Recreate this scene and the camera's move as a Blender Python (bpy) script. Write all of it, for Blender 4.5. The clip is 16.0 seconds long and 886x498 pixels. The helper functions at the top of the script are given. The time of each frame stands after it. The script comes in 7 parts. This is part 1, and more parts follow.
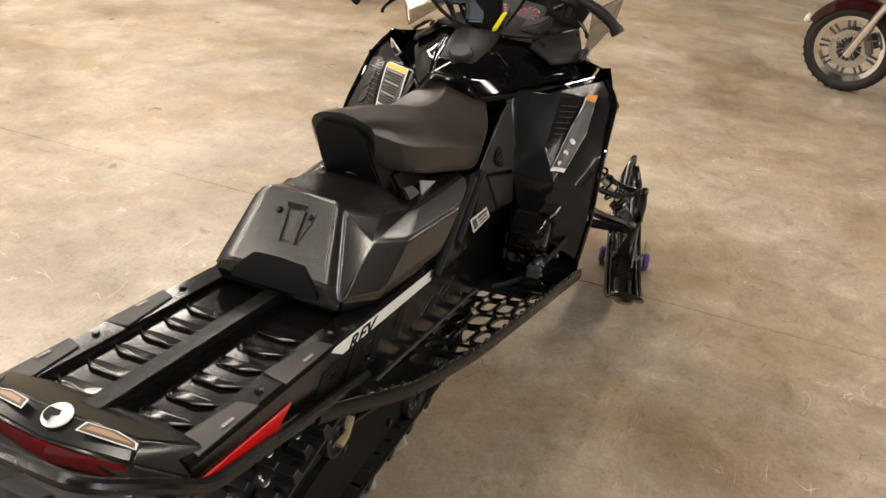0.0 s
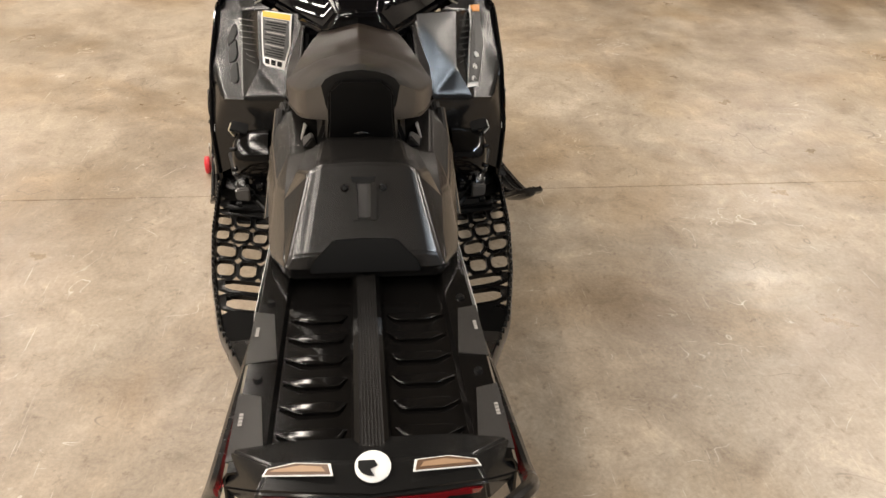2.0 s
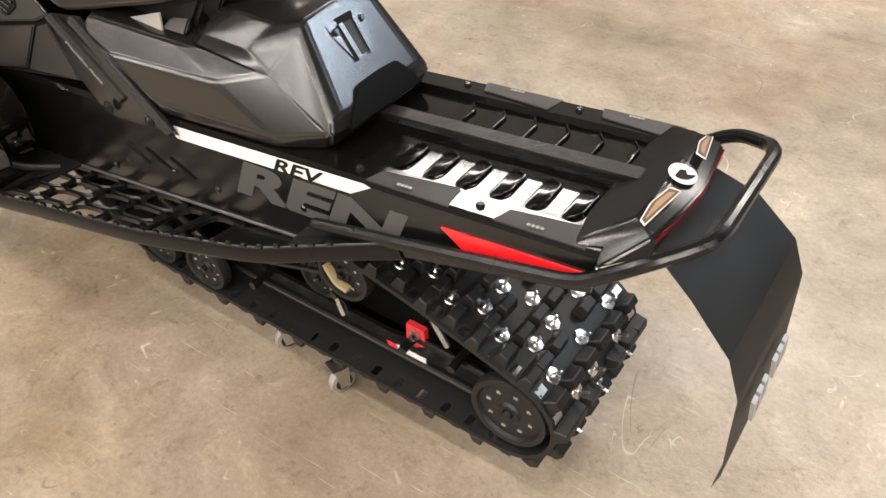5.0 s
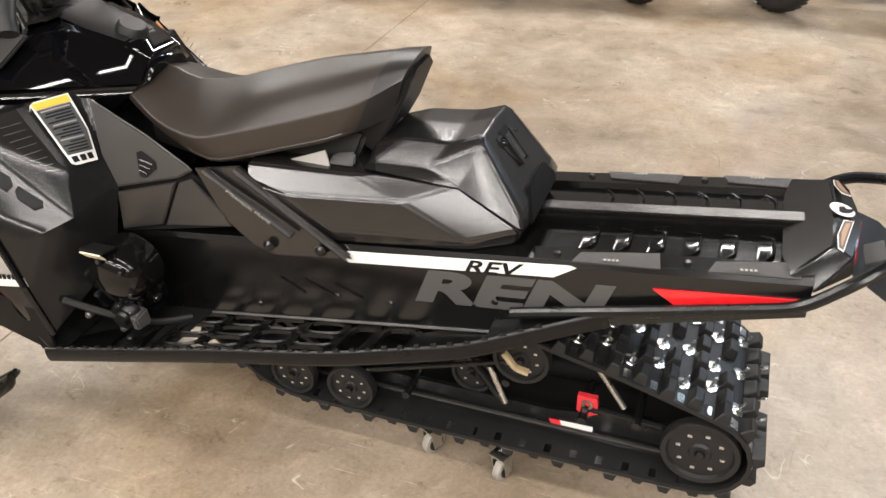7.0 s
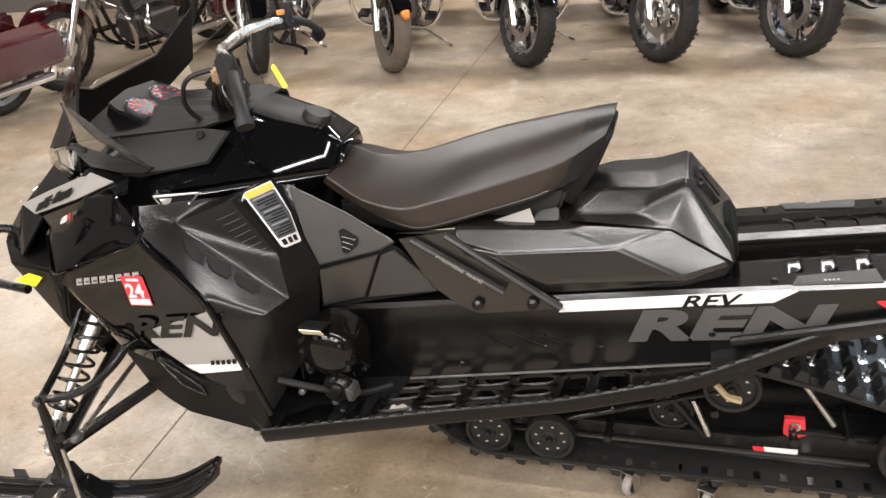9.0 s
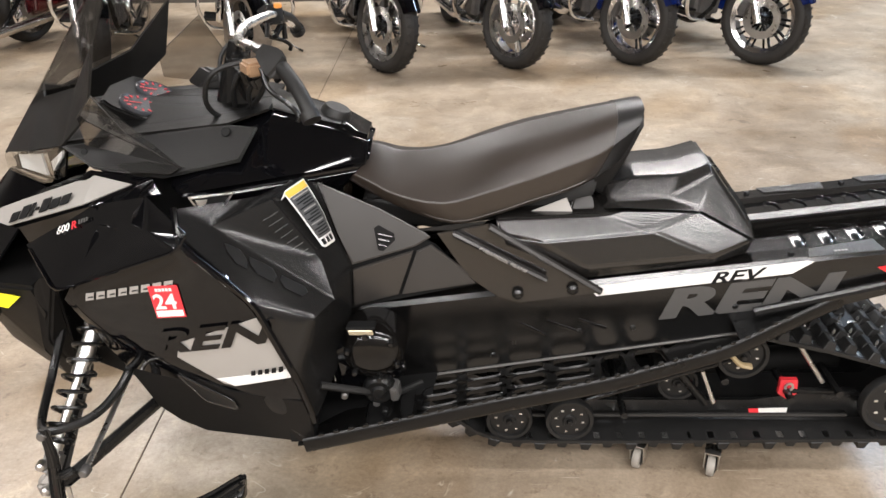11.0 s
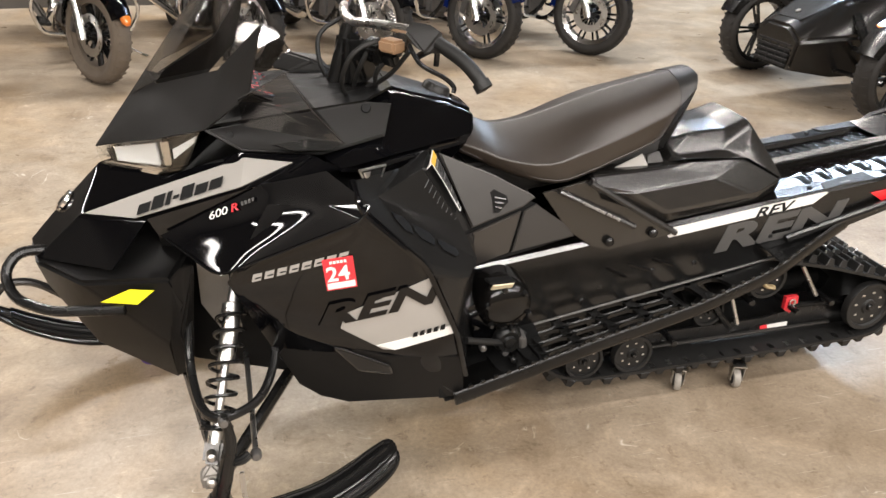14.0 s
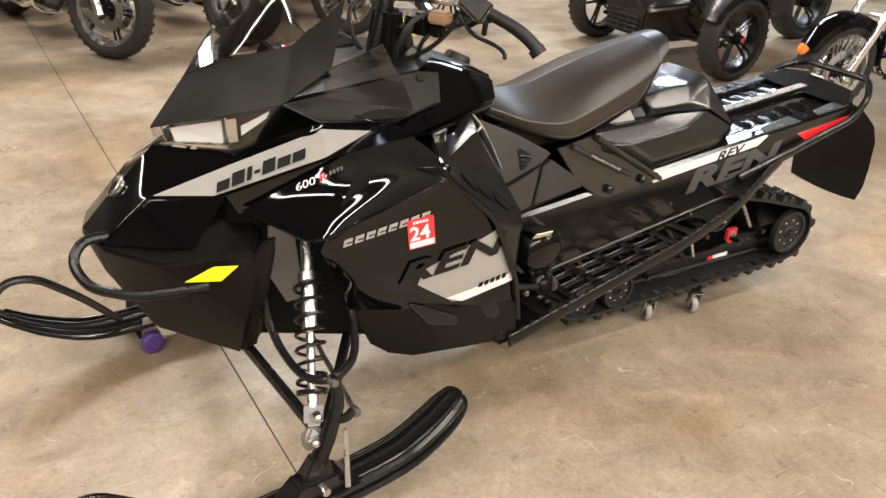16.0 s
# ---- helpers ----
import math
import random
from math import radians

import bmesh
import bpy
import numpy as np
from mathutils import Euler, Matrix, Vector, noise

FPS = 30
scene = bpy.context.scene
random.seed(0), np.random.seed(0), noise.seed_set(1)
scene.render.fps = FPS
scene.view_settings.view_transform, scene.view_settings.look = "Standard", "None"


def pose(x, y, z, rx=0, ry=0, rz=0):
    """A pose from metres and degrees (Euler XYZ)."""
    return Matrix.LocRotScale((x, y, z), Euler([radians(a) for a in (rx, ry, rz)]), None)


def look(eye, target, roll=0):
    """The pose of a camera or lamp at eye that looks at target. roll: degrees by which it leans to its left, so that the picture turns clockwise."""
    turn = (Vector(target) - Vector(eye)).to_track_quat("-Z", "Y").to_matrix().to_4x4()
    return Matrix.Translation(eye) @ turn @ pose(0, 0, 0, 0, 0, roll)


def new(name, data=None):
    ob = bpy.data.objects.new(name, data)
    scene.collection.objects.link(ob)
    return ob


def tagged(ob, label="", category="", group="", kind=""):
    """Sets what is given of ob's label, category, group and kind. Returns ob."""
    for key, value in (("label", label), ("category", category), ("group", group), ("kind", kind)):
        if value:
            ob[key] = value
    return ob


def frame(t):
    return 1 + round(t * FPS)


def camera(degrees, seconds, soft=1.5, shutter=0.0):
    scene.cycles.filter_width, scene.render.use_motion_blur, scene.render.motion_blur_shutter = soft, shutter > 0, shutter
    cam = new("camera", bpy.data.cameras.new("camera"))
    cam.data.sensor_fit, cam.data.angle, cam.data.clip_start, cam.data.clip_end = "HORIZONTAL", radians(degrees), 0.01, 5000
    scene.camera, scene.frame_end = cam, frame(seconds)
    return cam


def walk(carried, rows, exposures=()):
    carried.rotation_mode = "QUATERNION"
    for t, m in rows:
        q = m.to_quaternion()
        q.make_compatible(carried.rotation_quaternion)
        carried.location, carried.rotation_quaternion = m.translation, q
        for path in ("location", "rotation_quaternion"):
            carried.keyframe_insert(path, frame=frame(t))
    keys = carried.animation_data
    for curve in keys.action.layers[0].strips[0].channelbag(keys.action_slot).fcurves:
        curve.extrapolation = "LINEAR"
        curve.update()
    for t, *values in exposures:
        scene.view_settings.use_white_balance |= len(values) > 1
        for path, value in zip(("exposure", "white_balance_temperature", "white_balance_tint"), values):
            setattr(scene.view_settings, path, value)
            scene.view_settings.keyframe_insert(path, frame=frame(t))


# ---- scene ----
from mathutils.bvhtree import BVHTree

cam = camera(55.6, 16.0)
PATH = [
    (0, (-0.73, -0.855, 1.644), (0.925, -0.243, 0.703), 5.2),
    (0.5, (-0.849, -0.61, 1.631), (0.84, -0.195, 0.643), 4.0),
    (1, (-0.899, -0.396, 1.616), (0.794, -0.143, 0.582), 3.5),
    (1.5, (-0.842, -0.2, 1.622), (0.861, -0.113, 0.577), 2.4),
    (2, (-0.798, 0.008, 1.618), (0.885, -0.186, 0.555), 2.0),
    (2.5, (-0.762, 0.216, 1.617), (0.855, -0.191, 0.512), 0.4),
    (3, (-0.679, 0.368, 1.592), (0.839, -0.231, 0.435), -0.3),
    (3.5, (-0.558, 0.512, 1.586), (0.796, -0.319, 0.37), 0.2),
    (4, (-0.481, 0.723, 1.564), (0.695, -0.293, 0.305), 0.5),
    (4.2, (-0.451, 0.817, 1.558), (0.653, -0.257, 0.282), 0.3),
    (6.3, (0.044, 1.442, 1.586), (0.56, -0.05, 0.358), 3.5),
    (6.5, (0.089, 1.49, 1.589), (0.602, -0.034, 0.401), 2.9),
    (7, (0.228, 1.583, 1.601), (0.81, -0.001, 0.529), -0.8),
    (7.5, (0.355, 1.634, 1.615), (0.979, 0.022, 0.61), -4.4),
    (8, (0.458, 1.713, 1.629), (1.097, 0.087, 0.655), -5.5),
    (8.5, (0.584, 1.798, 1.618), (1.198, 0.145, 0.675), -6.0),
    (8.7, (0.621, 1.82, 1.62), (1.219, 0.152, 0.694), -6.0),
    (10.8, (1.201, 1.917, 1.624), (1.305, 0.142, 0.71), -1.6),
    (11, (1.264, 1.956, 1.621), (1.322, 0.179, 0.705), -1.1),
    (11.5, (1.402, 1.981, 1.611), (1.397, 0.199, 0.702), -0.5),
    (12, (1.554, 1.965, 1.612), (1.487, 0.184, 0.705), -1.5),
    (12.5, (1.698, 1.976, 1.611), (1.471, 0.206, 0.709), 0.3),
    (13, (1.863, 2.048, 1.612), (1.481, 0.301, 0.716), 1.4),
    (13.5, (2.002, 2.082, 1.604), (1.54, 0.354, 0.711), 2.4),
    (14, (2.157, 2.051, 1.593), (1.648, 0.338, 0.696), 1.7),
    (14.5, (2.297, 2.016, 1.607), (1.66, 0.356, 0.692), 2.3),
    (15, (2.478, 2.024, 1.605), (1.674, 0.438, 0.689), 3.8),
    (15.5, (2.657, 2.025, 1.601), (1.764, 0.492, 0.677), 4.3),
    (16, (2.795, 1.966, 1.59), (1.867, 0.454, 0.668), 3.5),
]
walk(cam, [(t, look(eye, target, roll)) for t, eye, target, roll in PATH],
     exposures=[(0, -0.18, 6500, 10), (1.5, -0.12, 6450, 10), (2.5, 0.05, 6400, 10), (3.5, 0.1, 6300, 10), (6.5, 0.19, 6000, 10), (8.5, 0.23, 5850, 10), (11, 0.21, 5800, 10), (12.5, 0.22, 5850, 10), (14.5, 0.16, 6100, 10), (16, 0.09, 6300, 10)])

# ---- light ----
world = bpy.data.worlds.new("world")
scene.world = world
world.use_nodes = True
world.node_tree.nodes["Background"].inputs[0].default_value = (1.0, 0.93, 0.82, 1)
world.node_tree.nodes["Background"].inputs[1].default_value = 0.05

CEILING_Z = 5.0
# place along x and y, and power, of each strip
STRIPS = [(x, y, p * k) for y, p in ((-5.4, 205), (1.7, 80), (4.9, 165), (7.1, 200)) for x, k in ((-4.4, 1.3), (-0.2, 1.25), (4.0, 1.12), (8.2, 1.0))]
for sx, sy, power in STRIPS:
    lamp = bpy.data.lights.new("strip_light", "AREA")
    lamp.shape, lamp.size, lamp.size_y = "RECTANGLE", 3.4, 0.24
    # one fixture in the far corner has cool white tubes, the others warm ones
    cool = sy < 0 and sx < -3
    lamp.energy, lamp.color = power * (1.30 if cool else 1.13), (0.80, 0.90, 1.0) if cool else (1.0, 0.90, 0.79)
    ob = new("strip_light", lamp)
    ob.location = (sx, sy, CEILING_Z - 0.16)


# ---- materials ----
def material(name, color, rough=0.5, metal=0.0, coat=0.0, noise_scale=0.0, vary=0.0, bump=0.0, rough_vary=0.0, fine=0.0, spec=0.5):
    """Principled surface with two scales of variation in colour, gloss and relief."""
    m = bpy.data.materials.new(name)
    m.use_nodes = True
    nt = m.node_tree
    b = nt.nodes["Principled BSDF"]
    b.inputs["Base Color"].default_value = (*color, 1)
    b.inputs["Roughness"].default_value = rough
    b.inputs["Metallic"].default_value = metal
    b.inputs["Coat Weight"].default_value = coat
    b.inputs["Coat Roughness"].default_value = 0.06
    b.inputs["Specular IOR Level"].default_value = spec
    if noise_scale:
        tc = nt.nodes.new("ShaderNodeTexCoord")
        big = nt.nodes.new("ShaderNodeTexNoise")
        big.inputs["Scale"].default_value, big.inputs["Detail"].default_value = noise_scale, 6
        nt.links.new(tc.outputs["Object"], big.inputs["Vector"])
        if vary:
            mix = nt.nodes.new("ShaderNodeMix")
            mix.data_type = "RGBA"
            mix.inputs[6].default_value = (*[c * (1 - vary) for c in color], 1)
            mix.inputs[7].default_value = (*[min(1, c * (1 + vary)) for c in color], 1)
            nt.links.new(big.outputs["Fac"], mix.inputs[0])
            nt.links.new(mix.outputs[2], b.inputs["Base Color"])
        if rough_vary:
            r = nt.nodes.new("ShaderNodeMapRange")
            r.inputs[1].default_value, r.inputs[2].default_value = 0.3, 0.7
            r.inputs[3].default_value, r.inputs[4].default_value = max(0.02, rough - rough_vary), rough + rough_vary
            nt.links.new(big.outputs["Fac"], r.inputs[0])
            nt.links.new(r.outputs[0], b.inputs["Roughness"])
        if bump:
            small = nt.nodes.new("ShaderNodeTexNoise")
            small.inputs["Scale"].default_value, small.inputs["Detail"].default_value = fine or noise_scale * 20, 3
            nt.links.new(tc.outputs["Object"], small.inputs["Vector"])
            bp = nt.nodes.new("ShaderNodeBump")
            bp.inputs["Strength"].default_value, bp.inputs["Distance"].default_value = bump, 0.002
            nt.links.new(small.outputs["Fac"], bp.inputs["Height"])
            nt.links.new(bp.outputs[0], b.inputs["Normal"])
    return m


def clear(name, color, rough=0.03, mixf=0.35):
    """Tinted clear plastic: part glossy film, part see-through."""
    m = bpy.data.materials.new(name)
    m.use_nodes = True
    nt = m.node_tree
    nt.nodes.remove(nt.nodes["Principled BSDF"])
    out = nt.nodes["Material Output"]
    tr = nt.nodes.new("ShaderNodeBsdfTransparent")
    tr.inputs[0].default_value = (*color, 1)
    gl = nt.nodes.new("ShaderNodeBsdfGlossy")
    gl.inputs["Roughness"].default_value = rough
    lw = nt.nodes.new("ShaderNodeLayerWeight")
    lw.inputs[0].default_value = 0.5
    pw = nt.nodes.new("ShaderNodeMath")
    pw.operation = "POWER"
    pw.inputs[1].default_value = 3.0
    nt.links.new(lw.outputs["Facing"], pw.inputs[0])
    fr = nt.nodes.new("ShaderNodeMapRange")
    fr.inputs[3].default_value, fr.inputs[4].default_value = 0.05, mixf
    nt.links.new(pw.outputs[0], fr.inputs[0])
    mx = nt.nodes.new("ShaderNodeMixShader")
    nt.links.new(fr.outputs[0], mx.inputs[0])
    nt.links.new(tr.outputs[0], mx.inputs[1])
    nt.links.new(gl.outputs[0], mx.inputs[2])
    nt.links.new(mx.outputs[0], out.inputs[0])
    return m


def concrete():
    """Worn, sealed shop floor: pale tan cement with blotches, scuffs, drips and fine scratches."""
    m = bpy.data.materials.new("sealed_concrete")
    m.use_nodes = True
    nt = m.node_tree
    n, l = nt.nodes, nt.links
    b = n["Principled BSDF"]
    tc = n.new("ShaderNodeTexCoord")

    def noise_node(scale, detail=6, rough=0.6, dist=0.0):
        t = n.new("ShaderNodeTexNoise")
        t.inputs["Scale"].default_value, t.inputs["Detail"].default_value = scale, detail
        t.inputs["Roughness"].default_value, t.inputs["Distortion"].default_value = rough, dist
        l.new(tc.outputs["Object"], t.inputs["Vector"])
        return t

    def ramp(src, stops):
        r = n.new("ShaderNodeValToRGB")
        while len(r.color_ramp.elements) < len(stops):
            r.color_ramp.elements.new(0.5)
        for e, (p, c) in zip(r.color_ramp.elements, stops):
            e.position, e.color = p, (*c, 1)
        l.new(src, r.inputs[0])
        return r

    def mixed(kind, fac, a, c):
        x = n.new("ShaderNodeMix")
        x.data_type, x.blend_type = "RGBA", kind
        if isinstance(fac, float):
            x.inputs[0].default_value = fac
        else:
            l.new(fac, x.inputs[0])
        l.new(a, x.inputs[6])
        l.new(c, x.inputs[7])
        return x.outputs[2]

    base = ramp(noise_node(0.9, 8, 0.62, 0.6).outputs["Fac"], [(0.28, (0.232, 0.186, 0.136)), (0.46, (0.308, 0.252, 0.19)), (0.58, (0.338, 0.284, 0.219)), (0.74, (0.42, 0.362, 0.288))])
    mottle = ramp(noise_node(5, 12, 0.78, 0.5).outputs["Fac"], [(0.28, (0.46, 0.42, 0.37)), (0.44, (0.90, 0.89, 0.87)), (0.55, (1.06, 1.06, 1.06)), (0.70, (1.5, 1.49, 1.46))])
    grain = ramp(noise_node(70, 8, 0.75).outputs["Fac"], [(0.3, (0.74, 0.73, 0.72)), (0.7, (1.22, 1.22, 1.22))])
    col = mixed("MULTIPLY", 0.85, base.outputs[0], mottle.outputs[0])
    col = mixed("MULTIPLY", 0.8, col, grain.outputs[0])
    wide = ramp(noise_node(0.75, 6, 0.6, 0.8).outputs["Fac"], [(0.34, (0.66, 0.62, 0.56)), (0.48, (0.98, 0.97, 0.95)), (0.66, (1.24, 1.24, 1.22))])
    col = mixed("MULTIPLY", 0.75, col, wide.outputs[0])
    flecks = ramp(noise_node(16, 10, 0.8, 0.3).outputs["Fac"], [(0.36, (0.66, 0.63, 0.6)), (0.44, (1, 1, 1)), (0.62, (1, 1, 1)), (0.72, (1.55, 1.55, 1.53))])
    col = mixed("MULTIPLY", 0.95, col, flecks.outputs[0])
    stain = ramp(noise_node(2.3, 5, 0.5, 1.5).outputs["Fac"], [(0.60, (0, 0, 0)), (0.76, (1, 1, 1))])
    dark = n.new("ShaderNodeRGB")
    dark.outputs[0].default_value = (0.17, 0.13, 0.095, 1)
    sm = n.new("ShaderNodeMath")
    sm.operation = "MULTIPLY"
    sm.inputs[1].default_value = 0.45
    l.new(stain.outputs[0], sm.inputs[0])
    col = mixed("MIX", sm.outputs[0], col, dark.outputs[0])
    spots = n.new("ShaderNodeTexVoronoi")
    spots.inputs["Scale"].default_value = 2.1
    spots.inputs["Randomness"].default_value = 1.0
    l.new(tc.outputs["Object"], spots.inputs["Vector"])
    sp = ramp(spots.outputs["Distance"], [(0.02, (1, 1, 1)), (0.05, (0, 0, 0))])
    so = n.new("ShaderNodeMath")
    so.operation = "MULTIPLY"
    so.inputs[1].default_value = 0.4
    l.new(sp.outputs[0], so.inputs[0])
    col = mixed("MIX", so.outputs[0], col, dark.outputs[0])
    # pale scratches in three directions
    for k, (turn, seed) in enumerate(((0.5, 0.0), (1.7, 5.0), (2.6, 9.0))):
        mp = n.new("ShaderNodeMapping")
        mp.inputs["Rotation"].default_value = (0, 0, turn)
        mp.inputs["Location"].default_value = (seed, seed, 0)
        mp.inputs["Scale"].default_value = (2.2, 75, 1)
        l.new(tc.outputs["Object"], mp.inputs[0])
        t = n.new("ShaderNodeTexNoise")
        t.inputs["Scale"].default_value, t.inputs["Detail"].default_value, t.inputs["Distortion"].default_value = 2.2, 2, 0.4
        l.new(mp.outputs[0], t.inputs["Vector"])
        r = ramp(t.outputs["Fac"], [(0.715, (0, 0, 0)), (0.75, (1, 1, 1))])
        f = n.new("ShaderNodeMath")
        f.operation = "MULTIPLY"
        f.inputs[1].default_value = 0.3
        l.new(r.outputs[0], f.inputs[0])
        pale = n.new("ShaderNodeRGB")
        pale.outputs[0].default_value = (0.72, 0.67, 0.58, 1)
        col = mixed("MIX", f.outputs[0], col, pale.outputs[0])
    # wandering scuffs and hairline cracks: thin contour lines of a slow noise, kept only in patches
    for scale, width, keep, shade, strength in ((1.9, 0.0035, 0.56, (0.74, 0.69, 0.60), 0.55), (4.6, 0.006, 0.60, (0.72, 0.66, 0.57), 0.5), (1.3, 0.0022, 0.58, (0.10, 0.075, 0.055), 0.7), (9.0, 0.010, 0.64, (0.13, 0.10, 0.075), 0.5)):
        line = noise_node(scale, 3, 0.55, 1.2)
        off = n.new("ShaderNodeMath")
        off.operation = "SUBTRACT"
        off.inputs[1].default_value = 0.5
        l.new(line.outputs["Fac"], off.inputs[0])
        mag = n.new("ShaderNodeMath")
        mag.operation = "ABSOLUTE"
        l.new(off.outputs[0], mag.inputs[0])
        thin = ramp(mag.outputs[0], [(width * 0.4, (1, 1, 1)), (width, (0, 0, 0))])
        where = ramp(noise_node(scale * 1.37 + 0.3, 3, 0.6).outputs["Fac"], [(keep, (0, 0, 0)), (keep + 0.06, (1, 1, 1))])
        both = n.new("ShaderNodeMath")
        both.operation = "MULTIPLY"
        l.new(thin.outputs[0], both.inputs[0])
        l.new(where.outputs[0], both.inputs[1])
        amt = n.new("ShaderNodeMath")
        amt.operation = "MULTIPLY"
        amt.inputs[1].default_value = strength
        l.new(both.outputs[0], amt.inputs[0])
        tint = n.new("ShaderNodeRGB")
        tint.outputs[0].default_value = (*shade, 1)
        col = mixed("MIX", amt.outputs[0], col, tint.outputs[0])
    # yellow-brown rust bloom in broad, soft patches
    rust = ramp(noise_node(1.1, 4, 0.55, 0.6).outputs["Fac"], [(0.48, (1, 1, 1)), (0.66, (0.86, 0.74, 0.56))])
    col = mixed("MULTIPLY", 0.65, col, rust.outputs[0])
    l.new(col, b.inputs["Base Color"])
    rr = ramp(noise_node(3, 6, 0.6).outputs["Fac"], [(0.3, (0.26,) * 3), (0.7, (0.46,) * 3)])
    l.new(rr.outputs[0], b.inputs["Roughness"])
    bp = n.new("ShaderNodeBump")
    bp.inputs["Strength"].default_value, bp.inputs["Distance"].default_value = 0.25, 0.004
    l.new(noise_node(45, 6, 0.65).outputs["Fac"], bp.inputs["Height"])
    l.new(bp.outputs[0], b.inputs["Normal"])
    return m


M_FLOOR = concrete()
M_JOINT = material("joint_filler", (0.055, 0.043, 0.033), 0.9, noise_scale=20, vary=0.5)
M_WALLDARK = material("dark_painted_wall", (0.10, 0.092, 0.082), 0.85, noise_scale=1.2, vary=0.3, bump=0.3, fine=60)
M_WALLPALE = material("grey_painted_wall", (0.13, 0.122, 0.11), 0.8, noise_scale=1.2, vary=0.12, bump=0.3, fine=60)
M_CEIL = material("ceiling_paint", (0.10, 0.098, 0.095), 0.85, noise_scale=1, vary=0.1)
M_FIXTURE = material("fixture_enamel", (0.8, 0.8, 0.78), 0.4)
M_MATTE = material("matte_black_plastic", (0.0115, 0.0110, 0.0105), 0.42, noise_scale=6, vary=0.2, bump=0.12, rough_vary=0.03, fine=900, spec=0.32)
M_TSIDE = material("black_tunnel_side", (0.003, 0.0029, 0.0028), 0.24, noise_scale=6, rough_vary=0.06, bump=0.08, fine=14, spec=0.55)
M_BOARD = material("black_stamped_board", (0.003, 0.0029, 0.0028), 0.30, noise_scale=8, rough_vary=0.05, spec=0.3)
M_RUB = material("dull_black_plastic", (0.0045, 0.0043, 0.0042), 0.46, noise_scale=6, vary=0.2, bump=0.15, rough_vary=0.04, fine=700, spec=0.22)
M_SATIN = material("satin_black_plastic", (0.0085, 0.0078, 0.0072), 0.24, noise_scale=4, vary=0.15, rough_vary=0.03, bump=0.03, fine=600, spec=0.85)
M_COVER = material("grained_black_plastic", (0.021, 0.0185, 0.0165), 0.33, noise_scale=5, vary=0.2, rough_vary=0.04, bump=0.06, fine=700, spec=0.75)
M_STRUT = material("black_anodised_strut", (0.022, 0.021, 0.020), 0.20, noise_scale=6, rough_vary=0.03, spec=0.9)
M_KNEE = material("half_gloss_black_plastic", (0.0085, 0.0083, 0.0081), 0.20, noise_scale=4, vary=0.15, rough_vary=0.02, spec=0.36)
M_GLOSS = material("gloss_black_paint", (0.0020, 0.0020, 0.0024), 0.05, noise_scale=4, rough_vary=0.015, spec=0.42)
M_TUNNEL = material("black_painted_metal", (0.0035, 0.0032, 0.0030), 0.11, noise_scale=5, rough_vary=0.03, bump=0.06, fine=22, spec=0.34)
M_PATCH = material("grip_patch", (0.020, 0.0185, 0.017), 0.36, noise_scale=10, vary=0.15, bump=0.3, fine=1200)
M_VINYL = material("seat_vinyl", (0.0215, 0.0160, 0.0118), 0.40, noise_scale=7, vary=0.25, bump=0.10, rough_vary=0.05, fine=500, spec=0.62)
M_VINYL2 = material("seat_grip_vinyl", (0.014, 0.0135, 0.013), 0.32, noise_scale=9, vary=0.1, bump=0.2, fine=350, spec=0.5)
M_RUBBER = material("black_rubber", (0.010, 0.0098, 0.0095), 0.5, noise_scale=12, vary=0.25, bump=0.3, fine=250, spec=0.35)
M_STEEL = material("bare_steel", (0.55, 0.54, 0.52), 0.32, 1.0, noise_scale=15, vary=0.2, rough_vary=0.1)
M_CAST = material("raw_cast_aluminium", (0.22, 0.205, 0.185), 0.5, 0.5, noise_scale=10, vary=0.3, rough_vary=0.1, bump=0.3, fine=200)
M_ALU = material("brushed_aluminium", (0.70, 0.69, 0.67), 0.28, 1.0, noise_scale=20, vary=0.12, rough_vary=0.08)
M_CHROME = material("chrome", (0.88, 0.87, 0.86), 0.12, 1.0, noise_scale=8, rough_vary=0.03)
M_BLACKSTEEL = material("black_coated_steel", (0.006, 0.006, 0.006), 0.25, noise_scale=10, rough_vary=0.08, spec=0.4)
M_GREYDEC = material("grey_decal", (0.062, 0.060, 0.058), 0.5, noise_scale=8, vary=0.1)
M_SILVER = material("silver_decal", (0.29, 0.275, 0.255), 0.35, noise_scale=8, vary=0.08)
M_WHITE = material("white_decal", (0.72, 0.71, 0.69), 0.4, noise_scale=8, vary=0.05)
M_INK = material("black_ink", (0.008, 0.008, 0.008), 0.6, spec=0.15)
M_RED = material("red_reflector", (0.62, 0.012, 0.015), 0.22, coat=0.5, noise_scale=40, vary=0.15)
M_ORANGE = material("orange_decal", (0.62, 0.25, 0.05), 0.4)
M_TANDEC = material("tan_decal", (0.30, 0.19, 0.11), 0.4)
M_GOLD = material("yellow_decal", (0.80, 0.48, 0.05), 0.4)
M_BROWN = material("brown_decal", (0.10, 0.055, 0.03), 0.4)
M_YELLOW = material("yellow_reflector", (0.85, 0.80, 0.01), 0.3, noise_scale=40, vary=0.06)
M_TAIL = material("tail_lens", (0.20, 0.006, 0.010), 0.1, coat=1.0, noise_scale=60, vary=0.3)
M_TAGRED = material("red_sticker", (0.60, 0.03, 0.04), 0.4)
M_PURPLE = material("purple_plastic", (0.10, 0.05, 0.24), 0.45, noise_scale=20, vary=0.2)
M_CLEAR = clear("clear_lens", (0.95, 0.95, 0.94), 0.03, 0.5)
